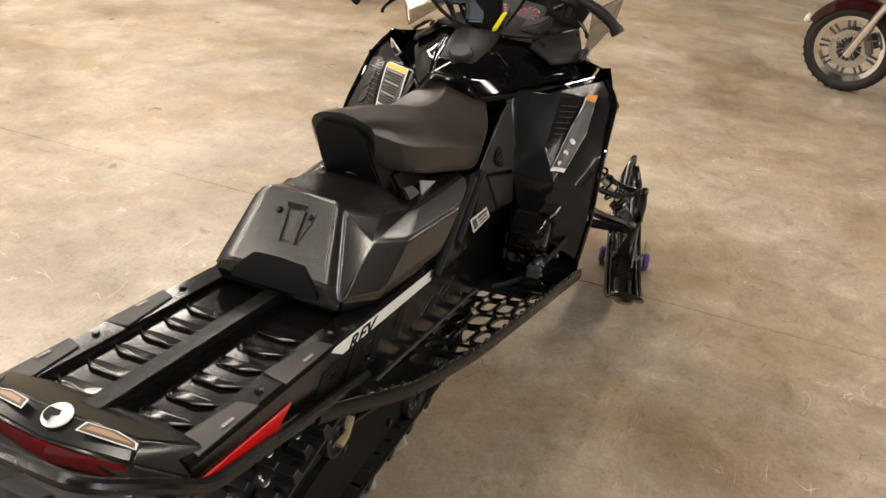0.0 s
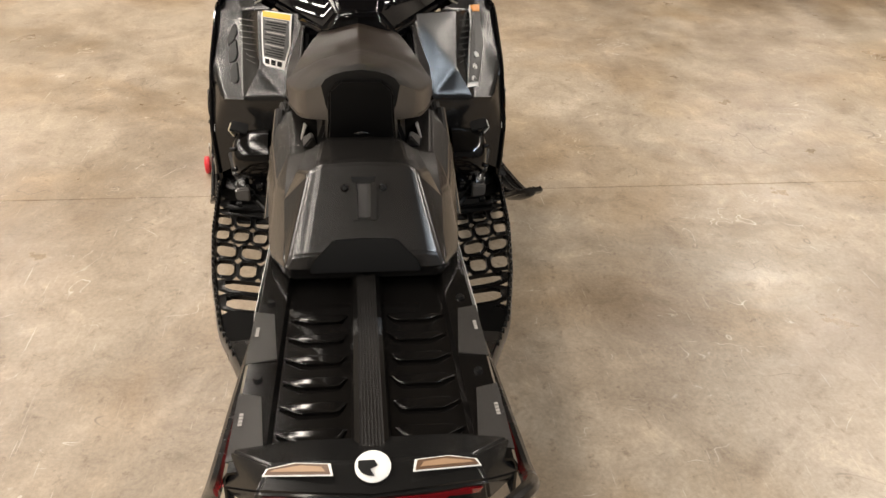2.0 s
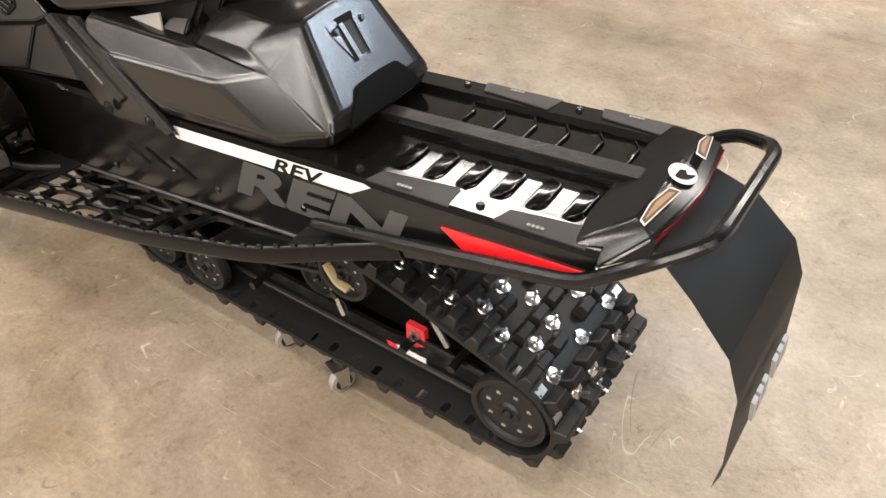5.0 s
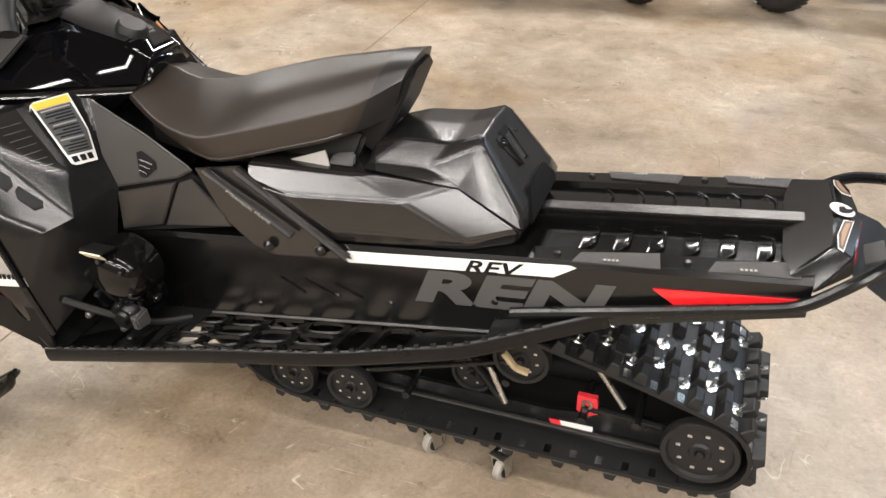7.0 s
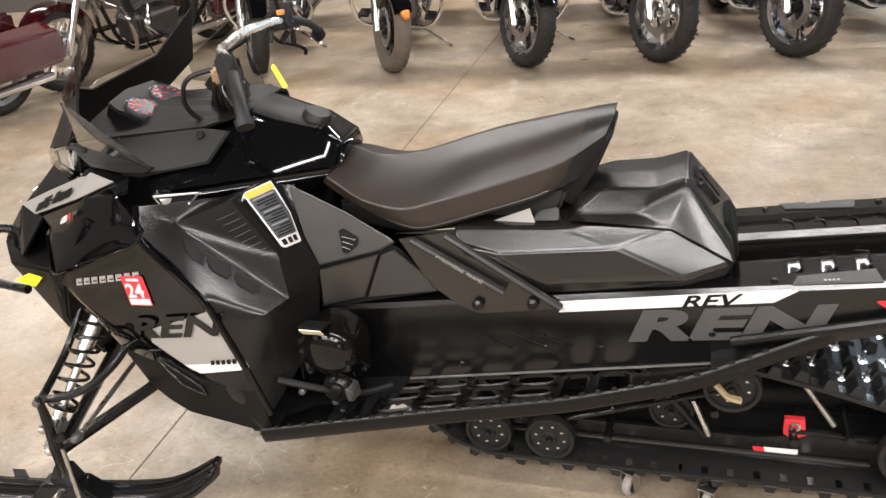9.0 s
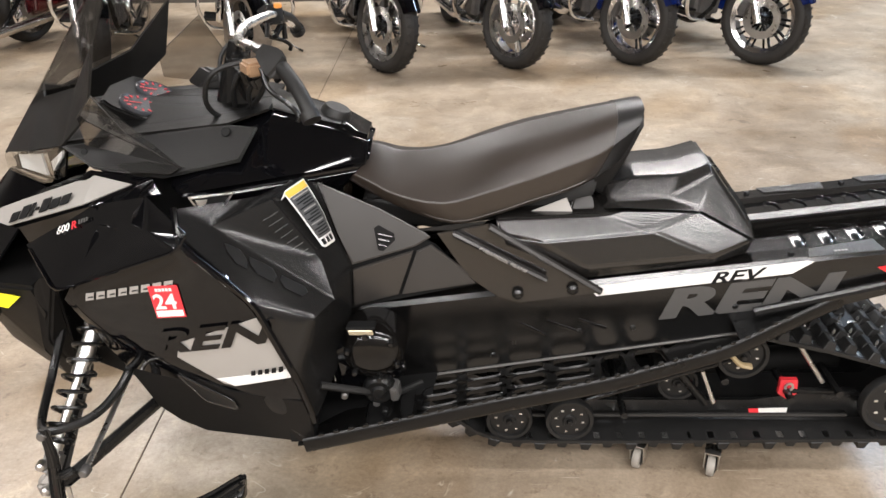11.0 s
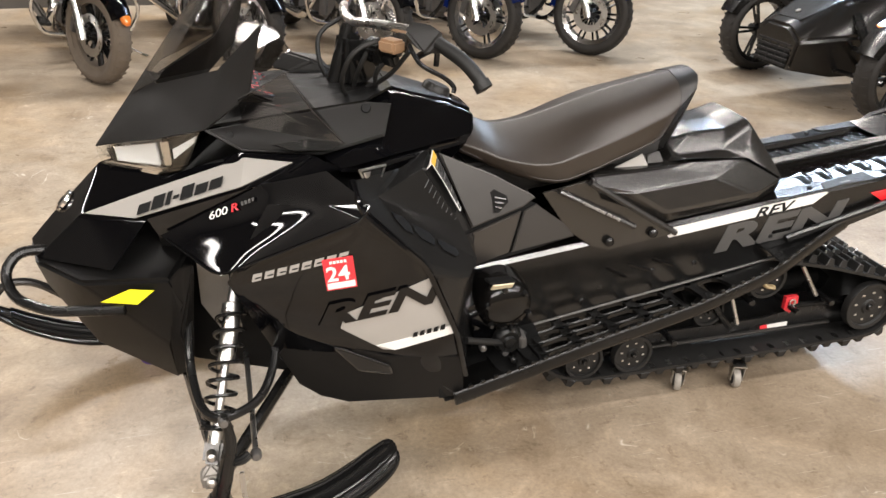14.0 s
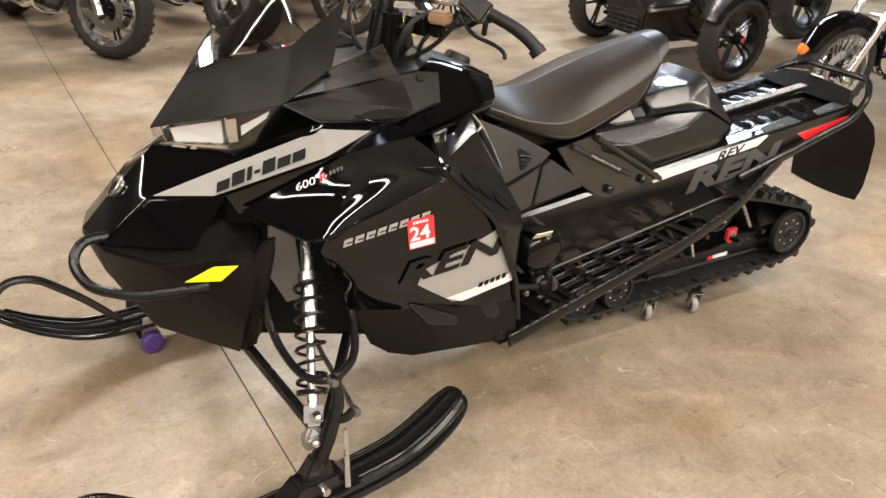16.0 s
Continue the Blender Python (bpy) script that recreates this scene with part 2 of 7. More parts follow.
M_SMOKE = clear("smoked_windshield", (0.72, 0.71, 0.70), 0.03, 0.55)
M_TAN = material("tan_bushing", (0.34, 0.26, 0.14), 0.5, noise_scale=30, vary=0.2)
M_CASTOR = material("grey_castor_rubber", (0.27, 0.25, 0.22), 0.6, noise_scale=40, vary=0.25)
# near-black for dark parts, and for deep shade coloured into openings, gaps and backings
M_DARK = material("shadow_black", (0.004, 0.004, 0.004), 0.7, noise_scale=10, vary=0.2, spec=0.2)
M_TYRE = material("tyre_rubber", (0.022, 0.020, 0.018), 0.62, noise_scale=10, vary=0.3, bump=0.9, fine=70, spec=0.35)
M_DUSTY = material("dusty_tyre_rubber", (0.13, 0.105, 0.08), 0.8, noise_scale=10, vary=0.3, bump=0.3, fine=120)
M_MAROON = material("maroon_metallic_paint", (0.055, 0.002, 0.004), 0.10, metal=0.0, coat=1.0, noise_scale=60, vary=0.2)
M_BLUE = material("blue_metallic_paint", (0.008, 0.022, 0.16), 0.14, metal=0.25, coat=1.0, noise_scale=900, vary=0.4)
M_BLACKP = material("black_motorcycle_paint", (0.004, 0.004, 0.005), 0.08, noise_scale=5, rough_vary=0.03, spec=0.5)
M_GREYENG = material("engine_casting", (0.16, 0.155, 0.15), 0.45, 0.8, noise_scale=14, vary=0.3)
M_AMBER = material("amber_lens", (0.75, 0.20, 0.02), 0.15, coat=1.0)
M_CREAM = material("cream_label", (0.70, 0.62, 0.45), 0.5, noise_scale=30, vary=0.1)
M_GAUGE = material("gauge_face", (0.05, 0.052, 0.06), 0.25, coat=0.4)
# white base colour stands for bright reflections inside the headlamp
M_LENSWHITE = material("lamp_reflection_white", (0.88, 0.90, 0.93), 0.25, 0.0, coat=1.0, noise_scale=25, vary=0.1, bump=0.5, fine=60)


# ---- mesh tools ----
def V(*a):
    return Vector(a)


def part(name, bm, mat, parent, label="", smooth=35.0, bevel=0.0, seg=2, crisp=False):
    """Links bm as one mesh object under parent."""
    if bevel:
        edges = [e for e in bm.edges if len(e.link_faces) == 2 and e.calc_face_angle(0) > 0.4]
        bmesh.ops.bevel(bm, geom=edges, offset=bevel, segments=seg, affect="EDGES", clamp_overlap=True)
    bmesh.ops.recalc_face_normals(bm, faces=bm.faces)
    for f in bm.faces:
        f.smooth = smooth > 0
    if smooth > 0:
        for e in bm.edges:
            if len(e.link_faces) == 2 and e.calc_face_angle(0) > radians(smooth):
                e.smooth = False
    me = bpy.data.meshes.new(name)
    bm.to_mesh(me)
    bm.free()
    me.materials.append(mat)
    ob = new(name, me)
    if crisp:
        wn = ob.modifiers.new("flat_facets", "WEIGHTED_NORMAL")
        wn.weight, wn.keep_sharp = 100, True
    if parent:
        ob.parent = parent
    if label:
        ob["label"] = label
    return ob


def shared(name, me, parent, m, label=""):
    """One more object on an existing mesh, at the pose m."""
    ob = new(name, me)
    ob.parent = parent
    ob.matrix_basis = m
    if label:
        ob["label"] = label
    return ob


def mirrored(bm):
    c = bm.copy()
    for v in c.verts:
        v.co.y = -v.co.y
    bmesh.ops.reverse_faces(c, faces=c.faces)
    return c


def pair(name, bm, mat, parent, label="", **kw):
    """The same part on the left and, mirrored, on the right."""
    other = mirrored(bm)
    return part(name, bm, mat, parent, label, **kw), part(name, other, mat, parent, label, **kw)


def thing(name, label, category, group="", kind="", at=(0, 0, 0)):
    ob = new(name)
    ob.location = at
    return tagged(ob, label, category, group, kind)


def box(bm, c, s, m=None):
    r = bmesh.ops.create_cube(bm, size=1, matrix=(m or Matrix()) @ Matrix.Translation(c) @ Matrix.Diagonal((*s, 1)))
    return r["verts"]


def hull(bm, pts):
    vs = [bm.verts.new(p) for p in pts]
    r = bmesh.ops.convex_hull(bm, input=vs)
    dead = [g for g in r["geom_interior"] + r["geom_unused"] if isinstance(g, bmesh.types.BMVert)]
    bmesh.ops.delete(bm, geom=list(set(dead)), context="VERTS")
    bmesh.ops.dissolve_limit(bm, angle_limit=0.02, verts=bm.verts, edges=bm.edges)


def sym(pts):
    return list(pts) + [(x, -y, z) for x, y, z in pts if abs(y) > 1e-6]


def prism(bm, pts, vec):
    """A flat outline pushed along vec."""
    vec = Vector(vec)
    a = [bm.verts.new(p) for p in pts]
    b = [bm.verts.new(Vector(p) + vec) for p in pts]
    bm.faces.new(a)
    bm.faces.new(list(reversed(b)))
    for i in range(len(a)):
        j = (i + 1) % len(a)
        bm.faces.new((a[j], a[i], b[i], b[j]))


def sheet(bm, pts, faces, t, soft=0.0):
    """Faceted panel of thickness t, grown inwards from its outer skin (away from the centre line, or upwards)."""
    vs = [bm.verts.new(p) for p in pts]
    fs = [bm.faces.new([vs[i] for i in f]) for f in faces]
    bmesh.ops.recalc_face_normals(bm, faces=fs)
    bm.normal_update()
    side = 1 if sum(p[1] for p in pts) >= 0 else -1
    if sum((f.normal.y * side + 0.6 * f.normal.z) * f.calc_area() for f in fs) < 0:
        bmesh.ops.reverse_faces(bm, faces=fs)
        bm.normal_update()
    if soft:
        folds = [e for e in bm.edges if len(e.link_faces) == 2 and e.calc_face_angle(0) > 0.06]
        bmesh.ops.bevel(bm, geom=folds, offset=soft, segments=3, affect="EDGES", clamp_overlap=True)
        bm.normal_update()
        vs, fs = list(bm.verts), list(bm.faces)
    inner = {v: bm.verts.new(v.co - v.normal * t) for v in vs if v.link_faces}
    rims = [(e.verts[0], e.verts[1], e.link_faces[0]) for e in bm.edges if len(e.link_faces) == 1 and e.verts[0] in inner]
    for f in fs:
        bm.faces.new([inner[v] for v in reversed(f.verts)])
    for p, q, f in rims:
        order = list(f.verts)
        i, j = order.index(p), order.index(q)
        if (i + 1) % len(order) != j:
            p, q = q, p
        bm.faces.new((q, p, inner[p], inner[q]))


def moulded(bm, pts, faces, t, keep=(), cell=0.024, rounds=5, crown=0.004):
    """A curved panel over a coarse cage: folds rolled, skin crowned; the folds named in keep stay crisp."""
    vs = [bm.verts.new(p) for p in pts]
    fs = [bm.faces.new([vs[i] for i in f]) for f in faces]
    bmesh.ops.recalc_face_normals(bm, faces=fs)
    bm.normal_update()
    side = 1 if sum(p[1] for p in pts) >= 0 else -1
    if sum((f.normal.y * side + 0.6 * f.normal.z) * f.calc_area() for f in fs) < 0:
        bmesh.ops.reverse_faces(bm, faces=fs)
    for i, j in keep:
        e = bm.edges.get((vs[i], vs[j]))
        if e:
            e.seam = True
    bmesh.ops.triangulate(bm, faces=list(bm.faces))
    bm.verts.index_update()
    co = [v.co.copy() for v in bm.verts]
    tris = [tuple(v.index for v in f.verts) for f in bm.faces]
    crease = {frozenset(v.index for v in e.verts) for e in bm.edges if e.seam}
    longest = max(e.calc_length() for e in bm.edges)
    bm.clear()
    for k in range(min(4, max(1, math.ceil(math.log2(longest / cell))))):
        mids, finer, folds = {}, [], set()

        def mid(i, j):
            key = frozenset((i, j))
            if key not in mids:
                mids[key] = len(co)
                co.append((co[i] + co[j]) / 2)
                if key in crease:
                    folds.update((frozenset((i, mids[key])), frozenset((j, mids[key]))))
            return mids[key]

        for p, q, r in tris:
            x, y, z = mid(p, q), mid(q, r), mid(r, p)
            finer += [(p, x, z), (x, q, y), (z, y, r), (x, y, z)]
        tris, crease = finer, folds
    around, count = [set() for p in co], {}
    for f in tris:
        for i, j in zip(f, f[1:] + f[:1]):
            around[i].add(j)
            around[j].add(i)
            count[frozenset((i, j))] = count.get(frozenset((i, j)), 0) + 1
    edge = {e for e, c in count.items() if c == 1}
    held = {i for e in edge | crease for i in e}
    free = [i for i in range(len(co)) if i not in held]
    for k in range(rounds * 3):
        moved = {i: co[i].lerp(sum((co[j] for j in around[i]), Vector()) / len(around[i]), 0.6) for i in free}
        for i, p in moved.items():
            co[i] = p

    def normals():
        total = [Vector() for p in co]
        for p, q, r in tris:
            nrm = (co[q] - co[p]).cross(co[r] - co[p])
            for i in (p, q, r):
                total[i] += nrm
        return [v.normalized() for v in total]

    nv = normals()
    rim = [co[i] for i in held]
    far = {i: min((co[i] - p).length for p in rim) for i in free}
    for i in free:
        co[i] = co[i] + nv[i] * crown * (1 - math.exp(-far[i] / 0.05))
    nv = normals()
    outer = [bm.verts.new(p) for p in co]
    inner = [bm.verts.new(p - v * t) for p, v in zip(co, nv)]
    for p, q, r in tris:
        bm.faces.new((outer[p], outer[q], outer[r]))
        bm.faces.new((inner[r], inner[q], inner[p]))
        for i, j in ((p, q), (q, r), (r, p)):
            if frozenset((i, j)) in edge:
                bm.faces.new((outer[j], outer[i], inner[i], inner[j]))


def skin_of(ob):
    """Search tree over a moulded panel's outer skin, whose points come first."""
    half = len(ob.data.vertices) // 2
    return BVHTree.FromPolygons([v.co for v in ob.data.vertices], [tuple(p.vertices) for p in ob.data.polygons if all(i < half for i in p.vertices)])


def cage_of(pts, faces, side=1):
    return BVHTree.FromPolygons([Vector((p[0], side * p[1], p[2])) for p in pts], [tuple(f) for f in faces])


def drape(ob, cage, skin, side, reach=0.018):
    """Moves a decal from the flat cage onto the curved skin, keeping its height over it."""
    bm = bmesh.new()
    bm.from_mesh(ob.data)
    bm.transform(ob.matrix_basis)
    bmesh.ops.triangulate(bm, faces=list(bm.faces))
    for k in range(5):
        far = [e for e in bm.edges if e.calc_length() > reach]
        if not far:
            break
        bmesh.ops.subdivide_edges(bm, edges=far, cuts=1)
        bmesh.ops.triangulate(bm, faces=[f for f in bm.faces if len(f.verts) > 3])
    for v in bm.verts:
        a, na = cage.find_nearest(v.co)[:2]
        b, nb = skin.find_nearest(a)[:2]
        na, nb = (n if n.y * side > 0 else -n for n in (na, nb))
        high = (v.co - a).dot(na)
        v.co = b + nb * (max(high, 0.0) + 0.0008) + (v.co - a - na * high)
    ob.matrix_basis = Matrix()
    bm.to_mesh(ob.data)
    bm.free()


def shell(bm, pts, faces, soft=0.0):
    """A skin given by its left half, closed by its mirror image, with softened folds."""
    vs = [bm.verts.new(p) for p in pts]
    ws = [v if abs(v.co.y) < 1e-6 else bm.verts.new((v.co.x, -v.co.y, v.co.z)) for v in vs]
    for f in faces:
        bm.faces.new([vs[i] for i in f])
        g = [ws[i] for i in reversed(f)]
        if not all(abs(v.co.y) < 1e-6 for v in g):
            bm.faces.new(g)
    bmesh.ops.recalc_face_normals(bm, faces=bm.faces)
    if soft:
        bm.normal_update()
        folds = [e for e in bm.edges if len(e.link_faces) == 2 and e.calc_face_angle(0) > 0.06]
        bmesh.ops.bevel(bm, geom=folds, offset=soft, segments=3, affect="EDGES", clamp_overlap=True)


def on_plane(p, a, b, c, lift=0.0):
    """The foot of p on the plane a, b, c, lifted off it to the side that p's y points to."""
    p, a, b, c = Vector(p), Vector(a), Vector(b), Vector(c)
    n = (b - a).cross(c - a).normalized()
    if n.y * (1 if p.y >= 0 else -1) < 0:
        n = -n
    return p - n * (p - a).dot(n) + n * lift


def fillet(pts, r=0.03, n=4):
    """Rounds the corners of a polyline."""
    pts = [Vector(p) for p in pts]
    out = [pts[0]]
    for a, b, c in zip(pts, pts[1:], pts[2:]):
        d1, d2 = min(r, (b - a).length * 0.45), min(r, (c - b).length * 0.45)
        p, q = b + (a - b).normalized() * d1, b + (c - b).normalized() * d2
        for k in range(n + 1):
            u = k / n
            out.append(p.lerp(b, u).lerp(b.lerp(q, u), u))
    out.append(pts[-1])
    return out


def tube(bm, pts, r, n=10, closed=False, flat=1.0):
    """A round (or, with flat, oval) bar along a polyline; r may be a list."""
    pts = [Vector(p) for p in pts]
    rs = r if isinstance(r, (list, tuple)) else [r] * len(pts)
    rings, up = [], None
    for i, p in enumerate(pts):
        if closed:
            d = (pts[(i + 1) % len(pts)] - pts[i - 1]).normalized()
        else:
            d = (pts[min(i + 1, len(pts) - 1)] - pts[max(i - 1, 0)]).normalized()
        if up is None:
            up = d.orthogonal().normalized() if abs(d.z) > 0.95 else Vector((0, 0, 1))
        side = d.cross(up).normalized()
        up = side.cross(d).normalized()
        rings.append([bm.verts.new(p + (side * math.cos(2 * math.pi * k / n) + up * math.sin(2 * math.pi * k / n) * flat) * rs[i]) for k in range(n)])
    last = len(rings) if closed else len(rings) - 1
    for i in range(last):
        a, b = rings[i], rings[(i + 1) % len(rings)]
        for k in range(n):
            bm.faces.new((a[k], a[(k + 1) % n], b[(k + 1) % n], b[k]))
    if not closed:
        bm.faces.new(list(reversed(rings[0])))
        bm.faces.new(rings[-1])


def lathe(bm, profile, m=None, n=28):
    """Turns (radius, height) pairs round local z."""
    m = m or Matrix()
    rings = []
    for r, h in profile:
        if r < 1e-6:
            rings.append([bm.verts.new(m @ Vector((0, 0, h)))])
        else:
            rings.append([bm.verts.new(m @ Vector((r * math.cos(2 * math.pi * k / n), r * math.sin(2 * math.pi * k / n), h))) for k in range(n)])
    for a, b in zip(rings, rings[1:]):
        for k in range(n):
            j = (k + 1) % n
            if len(a) == 1 and len(b) > 1:
                bm.faces.new((a[0], b[k], b[j]))
            elif len(b) == 1 and len(a) > 1:
                bm.faces.new((a[k], b[0], a[j]))
            elif len(a) > 1:
                bm.faces.new((a[k], a[j], b[j], b[k]))


def rod(bm, a, b, r, n=10):
    tube(bm, [a, b], r, n)


def loft(bm, loops, cap=True):
    rings = [[bm.verts.new(p) for p in lp] for lp in loops]
    n = len(rings[0])
    for a, b in zip(rings, rings[1:]):
        for k in range(n):
            j = (k + 1) % n
            bm.faces.new((a[k], a[j], b[j], b[k]))
    if cap:
        bm.faces.new(list(reversed(rings[0])))
        bm.faces.new(rings[-1])


def axis_y(x, y, z):
    """Pose whose local z points to +y."""
    return Matrix.Translation((x, y, z)) @ Matrix.Rotation(radians(-90), 4, "X")


def letters(text, size, m, mat, parent, name="lettering", depth=0.0008, shear=0.0, label="", width=1.0, bold=0.02):
    """Flat lettering in the built-in font, as a mesh lying in local xy at m."""
    cu = bpy.data.curves.new(name, "FONT")
    cu.body, cu.size, cu.extrude, cu.shear, cu.space_character = text, size, depth, shear, 1.0
    cu.offset = size * bold
    tmp = new(name, cu)
    dg = bpy.context.evaluated_depsgraph_get()
    me = bpy.data.meshes.new_from_object(tmp.evaluated_get(dg))
    bpy.data.objects.remove(tmp)
    me.materials.clear()
    me.materials.append(mat)
    me.transform(Matrix.Diagonal((width, 1, 1, 1)))
    ob = new(name, me)
    ob.parent = parent
    ob.matrix_basis = m
    if label:
        ob["label"] = label
    return ob


def plane_pose(o, u, w):
    """Pose at o with local x along u and local z along u cross w, so that local y lies towards w."""
    u = Vector(u).normalized()
    k = u.cross(Vector(w)).normalized()
    v = k.cross(u)
    return Matrix.Translation(o) @ Matrix(((u.x, v.x, k.x, 0), (u.y, v.y, k.y, 0), (u.z, v.z, k.z, 0), (0, 0, 0, 1)))


# ---- the setting ----
X0, X1, Y0, Y1 = -8.0, 11.0, -6.6, 8.0
bm = bmesh.new()
box(bm, ((X0 + 2.205 - 0.002) / 2, (Y0 + Y1) / 2, -0.1), (2.205 - 0.002 - X0, Y1 - Y0, 0.2))
box(bm, ((X1 + 2.205 + 0.002) / 2, (Y0 + Y1) / 2, -0.1), (X1 - 2.205 - 0.002, Y1 - Y0, 0.2))
for v in bm.verts:
    if abs(v.co.x - 2.205) < 0.05:
        v.co.x += 0.008 * -v.co.y
floor = tagged(part("floor", bm, M_FLOOR, None, bevel=0.0015, seg=1), "worn tan sealed concrete shop floor with scuffs", "floor", kind="structure")
bm = bmesh.new()
box(bm, (2.205, (Y0 + Y1) / 2, -0.011), (0.2, Y1 - Y0, 0.016))
tagged(part("floor_joint", bm, M_JOINT, None), "dark sawn control joint across the concrete", "joint", kind="structure")
for name, c, s in (("wall_north", ((X0 + X1) / 2, Y0 - 0.1, CEILING_Z / 2), (X1 - X0 + 0.4, 0.2, CEILING_Z)),
                   ("wall_south", ((X0 + X1) / 2, Y1 + 0.1, CEILING_Z / 2), (X1 - X0 + 0.4, 0.2, CEILING_Z)),
                   ("wall_east", (X1 + 0.1, (Y0 + Y1) / 2, CEILING_Z / 2), (0.2, Y1 - Y0, CEILING_Z)),
                   ("wall_west", (X0 - 0.1, (Y0 + Y1) / 2, CEILING_Z / 2), (0.2, Y1 - Y0, CEILING_Z))):
    bm = bmesh.new()
    box(bm, c, s)
    tagged(part(name, bm, M_WALLDARK if name == "wall_north" else M_WALLPALE, None), "plain painted warehouse wall", "wall", kind="structure")
bm = bmesh.new()
box(bm, ((X0 + X1) / 2, (Y0 + Y1) / 2, CEILING_Z + 0.1), (X1 - X0 + 0.4, Y1 - Y0 + 0.4, 0.2))
tagged(part("ceiling", bm, M_CEIL, None), "dark open warehouse ceiling", "ceiling", kind="structure")
for sx, sy, power in STRIPS:
    t = thing("ceiling_light", "white enamelled strip light under the ceiling", "light fixture", "strip lights", at=(sx, sy, CEILING_Z))
    bm = bmesh.new()
    prism(bm, [(-1.72, -0.13, -0.14), (-1.72, 0.13, -0.14), (-1.72, 0.06, 0), (-1.72, -0.06, 0)], (3.44, 0, 0))
    part("housing", bm, M_FIXTURE, t)


# ---- the snowmobile: x runs from its tail to its nose ----
sled = thing("snowmobile", "black snowmobile with grey and white graphics, parked on small dolly wheels", "snowmobile")


def top_z(x):
    """Height of the tunnel's shoulder."""
    return 0.748 - 0.122 * x


def low_z(x):
    """Height of the tunnel's lower edge."""
    return 0.672 - 0.30 * x if x < 0.4 else max(0.552 - 0.40 * (x - 0.4), 0.581 - 0.165 * x)


# tunnel
def tunnel_loop(x):
    zt, zb = top_z(x), low_z(x)
    half = [(0.205, zb), (0.205, zt - 0.012), (0.198, zt), (0.150, zt), (0.144, zt - 0.014), (0.030, zt - 0.012), (0.025, zt + 0.008), (0.015, zt + 0.015)]
    return [(x, y, z) for y, z in half] + [(x, -y, z) for y, z in reversed(half)]


bm = bmesh.new()
loops = [tunnel_loop(x) for x in (0.03, 0.2, 0.4, 0.55, 0.6, 0.8, 1.0, 1.2, 1.46, 1.62)]
rings = [[bm.verts.new(p) for p in lp] for lp in loops]
fs = []
for a, b in zip(rings, rings[1:]):
    for k in range(len(a) - 1):
        fs.append(bm.faces.new((a[k], a[k + 1], b[k + 1], b[k])))
bmesh.ops.recalc_face_normals(bm, faces=fs)
bmesh.ops.solidify(bm, geom=fs, thickness=0.004)
tunnel = part("tunnel", bm, M_TUNNEL, sled, "gloss black pressed metal tunnel", smooth=25)
tunnel.data.materials.append(M_TSIDE)
for p in tunnel.data.polygons:
    if abs(p.normal.y) > 0.9 and abs(p.center.y) > 0.195:
        p.material_index = 1

# ribbed cover along the deck's middle ridge
bm = bmesh.new()
teeth = [(0.05, 0.0175 - 0.0025 * k, top_z(0.05) + (0.0162 if k % 2 else 0.0186)) for k in range(15)]
prism(bm, teeth + [(0.05, -0.0175, top_z(0.05) + 0.012), (0.05, 0.0175, top_z(0.05) + 0.012)], (0.64, 0, -0.122 * 0.64))
part("ridge_cover", bm, M_SATIN, tunnel, "dull ribbed strip along the middle ridge", smooth=0)
# pressed ribs on the deck
slope = math.atan(0.122)
bm = bmesh.new()
hull(bm, [(-0.010, 0.010, 0), (0.030, 0.0, 0), (-0.010, 0.062, 0), (0.016, 0.086, 0), (0.034, 0.074, 0), (0.034, 0.012, 0), (-0.006, 0.014, 0.0042), (-0.006, 0.060, 0.0042), (0.014, 0.076, 0.0035)])
rib_l = part("rib", bm, M_TUNNEL, tunnel, smooth=40, bevel=0.003, seg=2)
bm = bmesh.new()
bm.from_mesh(rib_l.data)
rib_r = part("rib", mirrored(bm), M_TUNNEL, tunnel, smooth=40)
bm.free()
bm = bmesh.new()
tube(bm, fillet([(0.022, 0.002, 0.002), (-0.008, 0.012, 0.006), (-0.008, 0.062, 0.006), (0.018, 0.086, 0.003)], 0.006, 3), 0.0026, 8)
lip_l = part("rib_lip", bm, M_TUNNEL, tunnel, smooth=60)
bm = bmesh.new()
bm.from_mesh(lip_l.data)
lip_r = part("rib_lip", mirrored(bm), M_TUNNEL, tunnel, smooth=60)
bm.free()
for k in range(6):
    x = 0.105 + 0.068 * k
    for side, src, lip in ((1, rib_l, lip_l), (-1, rib_r, lip_r)):
        m = pose(x, side * 0.036, top_z(x) - 0.0125, 0, math.degrees(slope), 0) @ Matrix.Diagonal((0.85, 1.2, 0.75, 1.0))
        if k == 0:
            src.matrix_basis = m
            lip.matrix_basis = m
        else:
            shared("rib", src.data, tunnel, m)
            shared("rib_lip", lip.data, tunnel, m)

# dull grip patches on the shoulders, with small marks
for x0, x1 in ((0.06, 0.2), (0.305, 0.455)):
    bm = bmesh.new()
    pts = [(x0, 0.152, top_z(x0) + 0.0005), (x1, 0.168, top_z(x1) + 0.0005), (x1 + 0.012, 0.203, top_z(x1) - 0.002), (x0 - 0.008, 0.203, top_z(x0) - 0.002)]
    prism(bm, pts, (0, 0, 0.003))
    pair("grip_patch", bm, M_PATCH, tunnel, "dull grey-black grip patch")
    for i in range(4):
        bm = bmesh.new()
        xm = (x0 + x1) / 2 + 0.008 * i
        box(bm, (xm, 0.192, top_z(xm) + 0.0045), (0.005, 0.006, 0.001))
        pair("mark", bm, M_SILVER, tunnel)
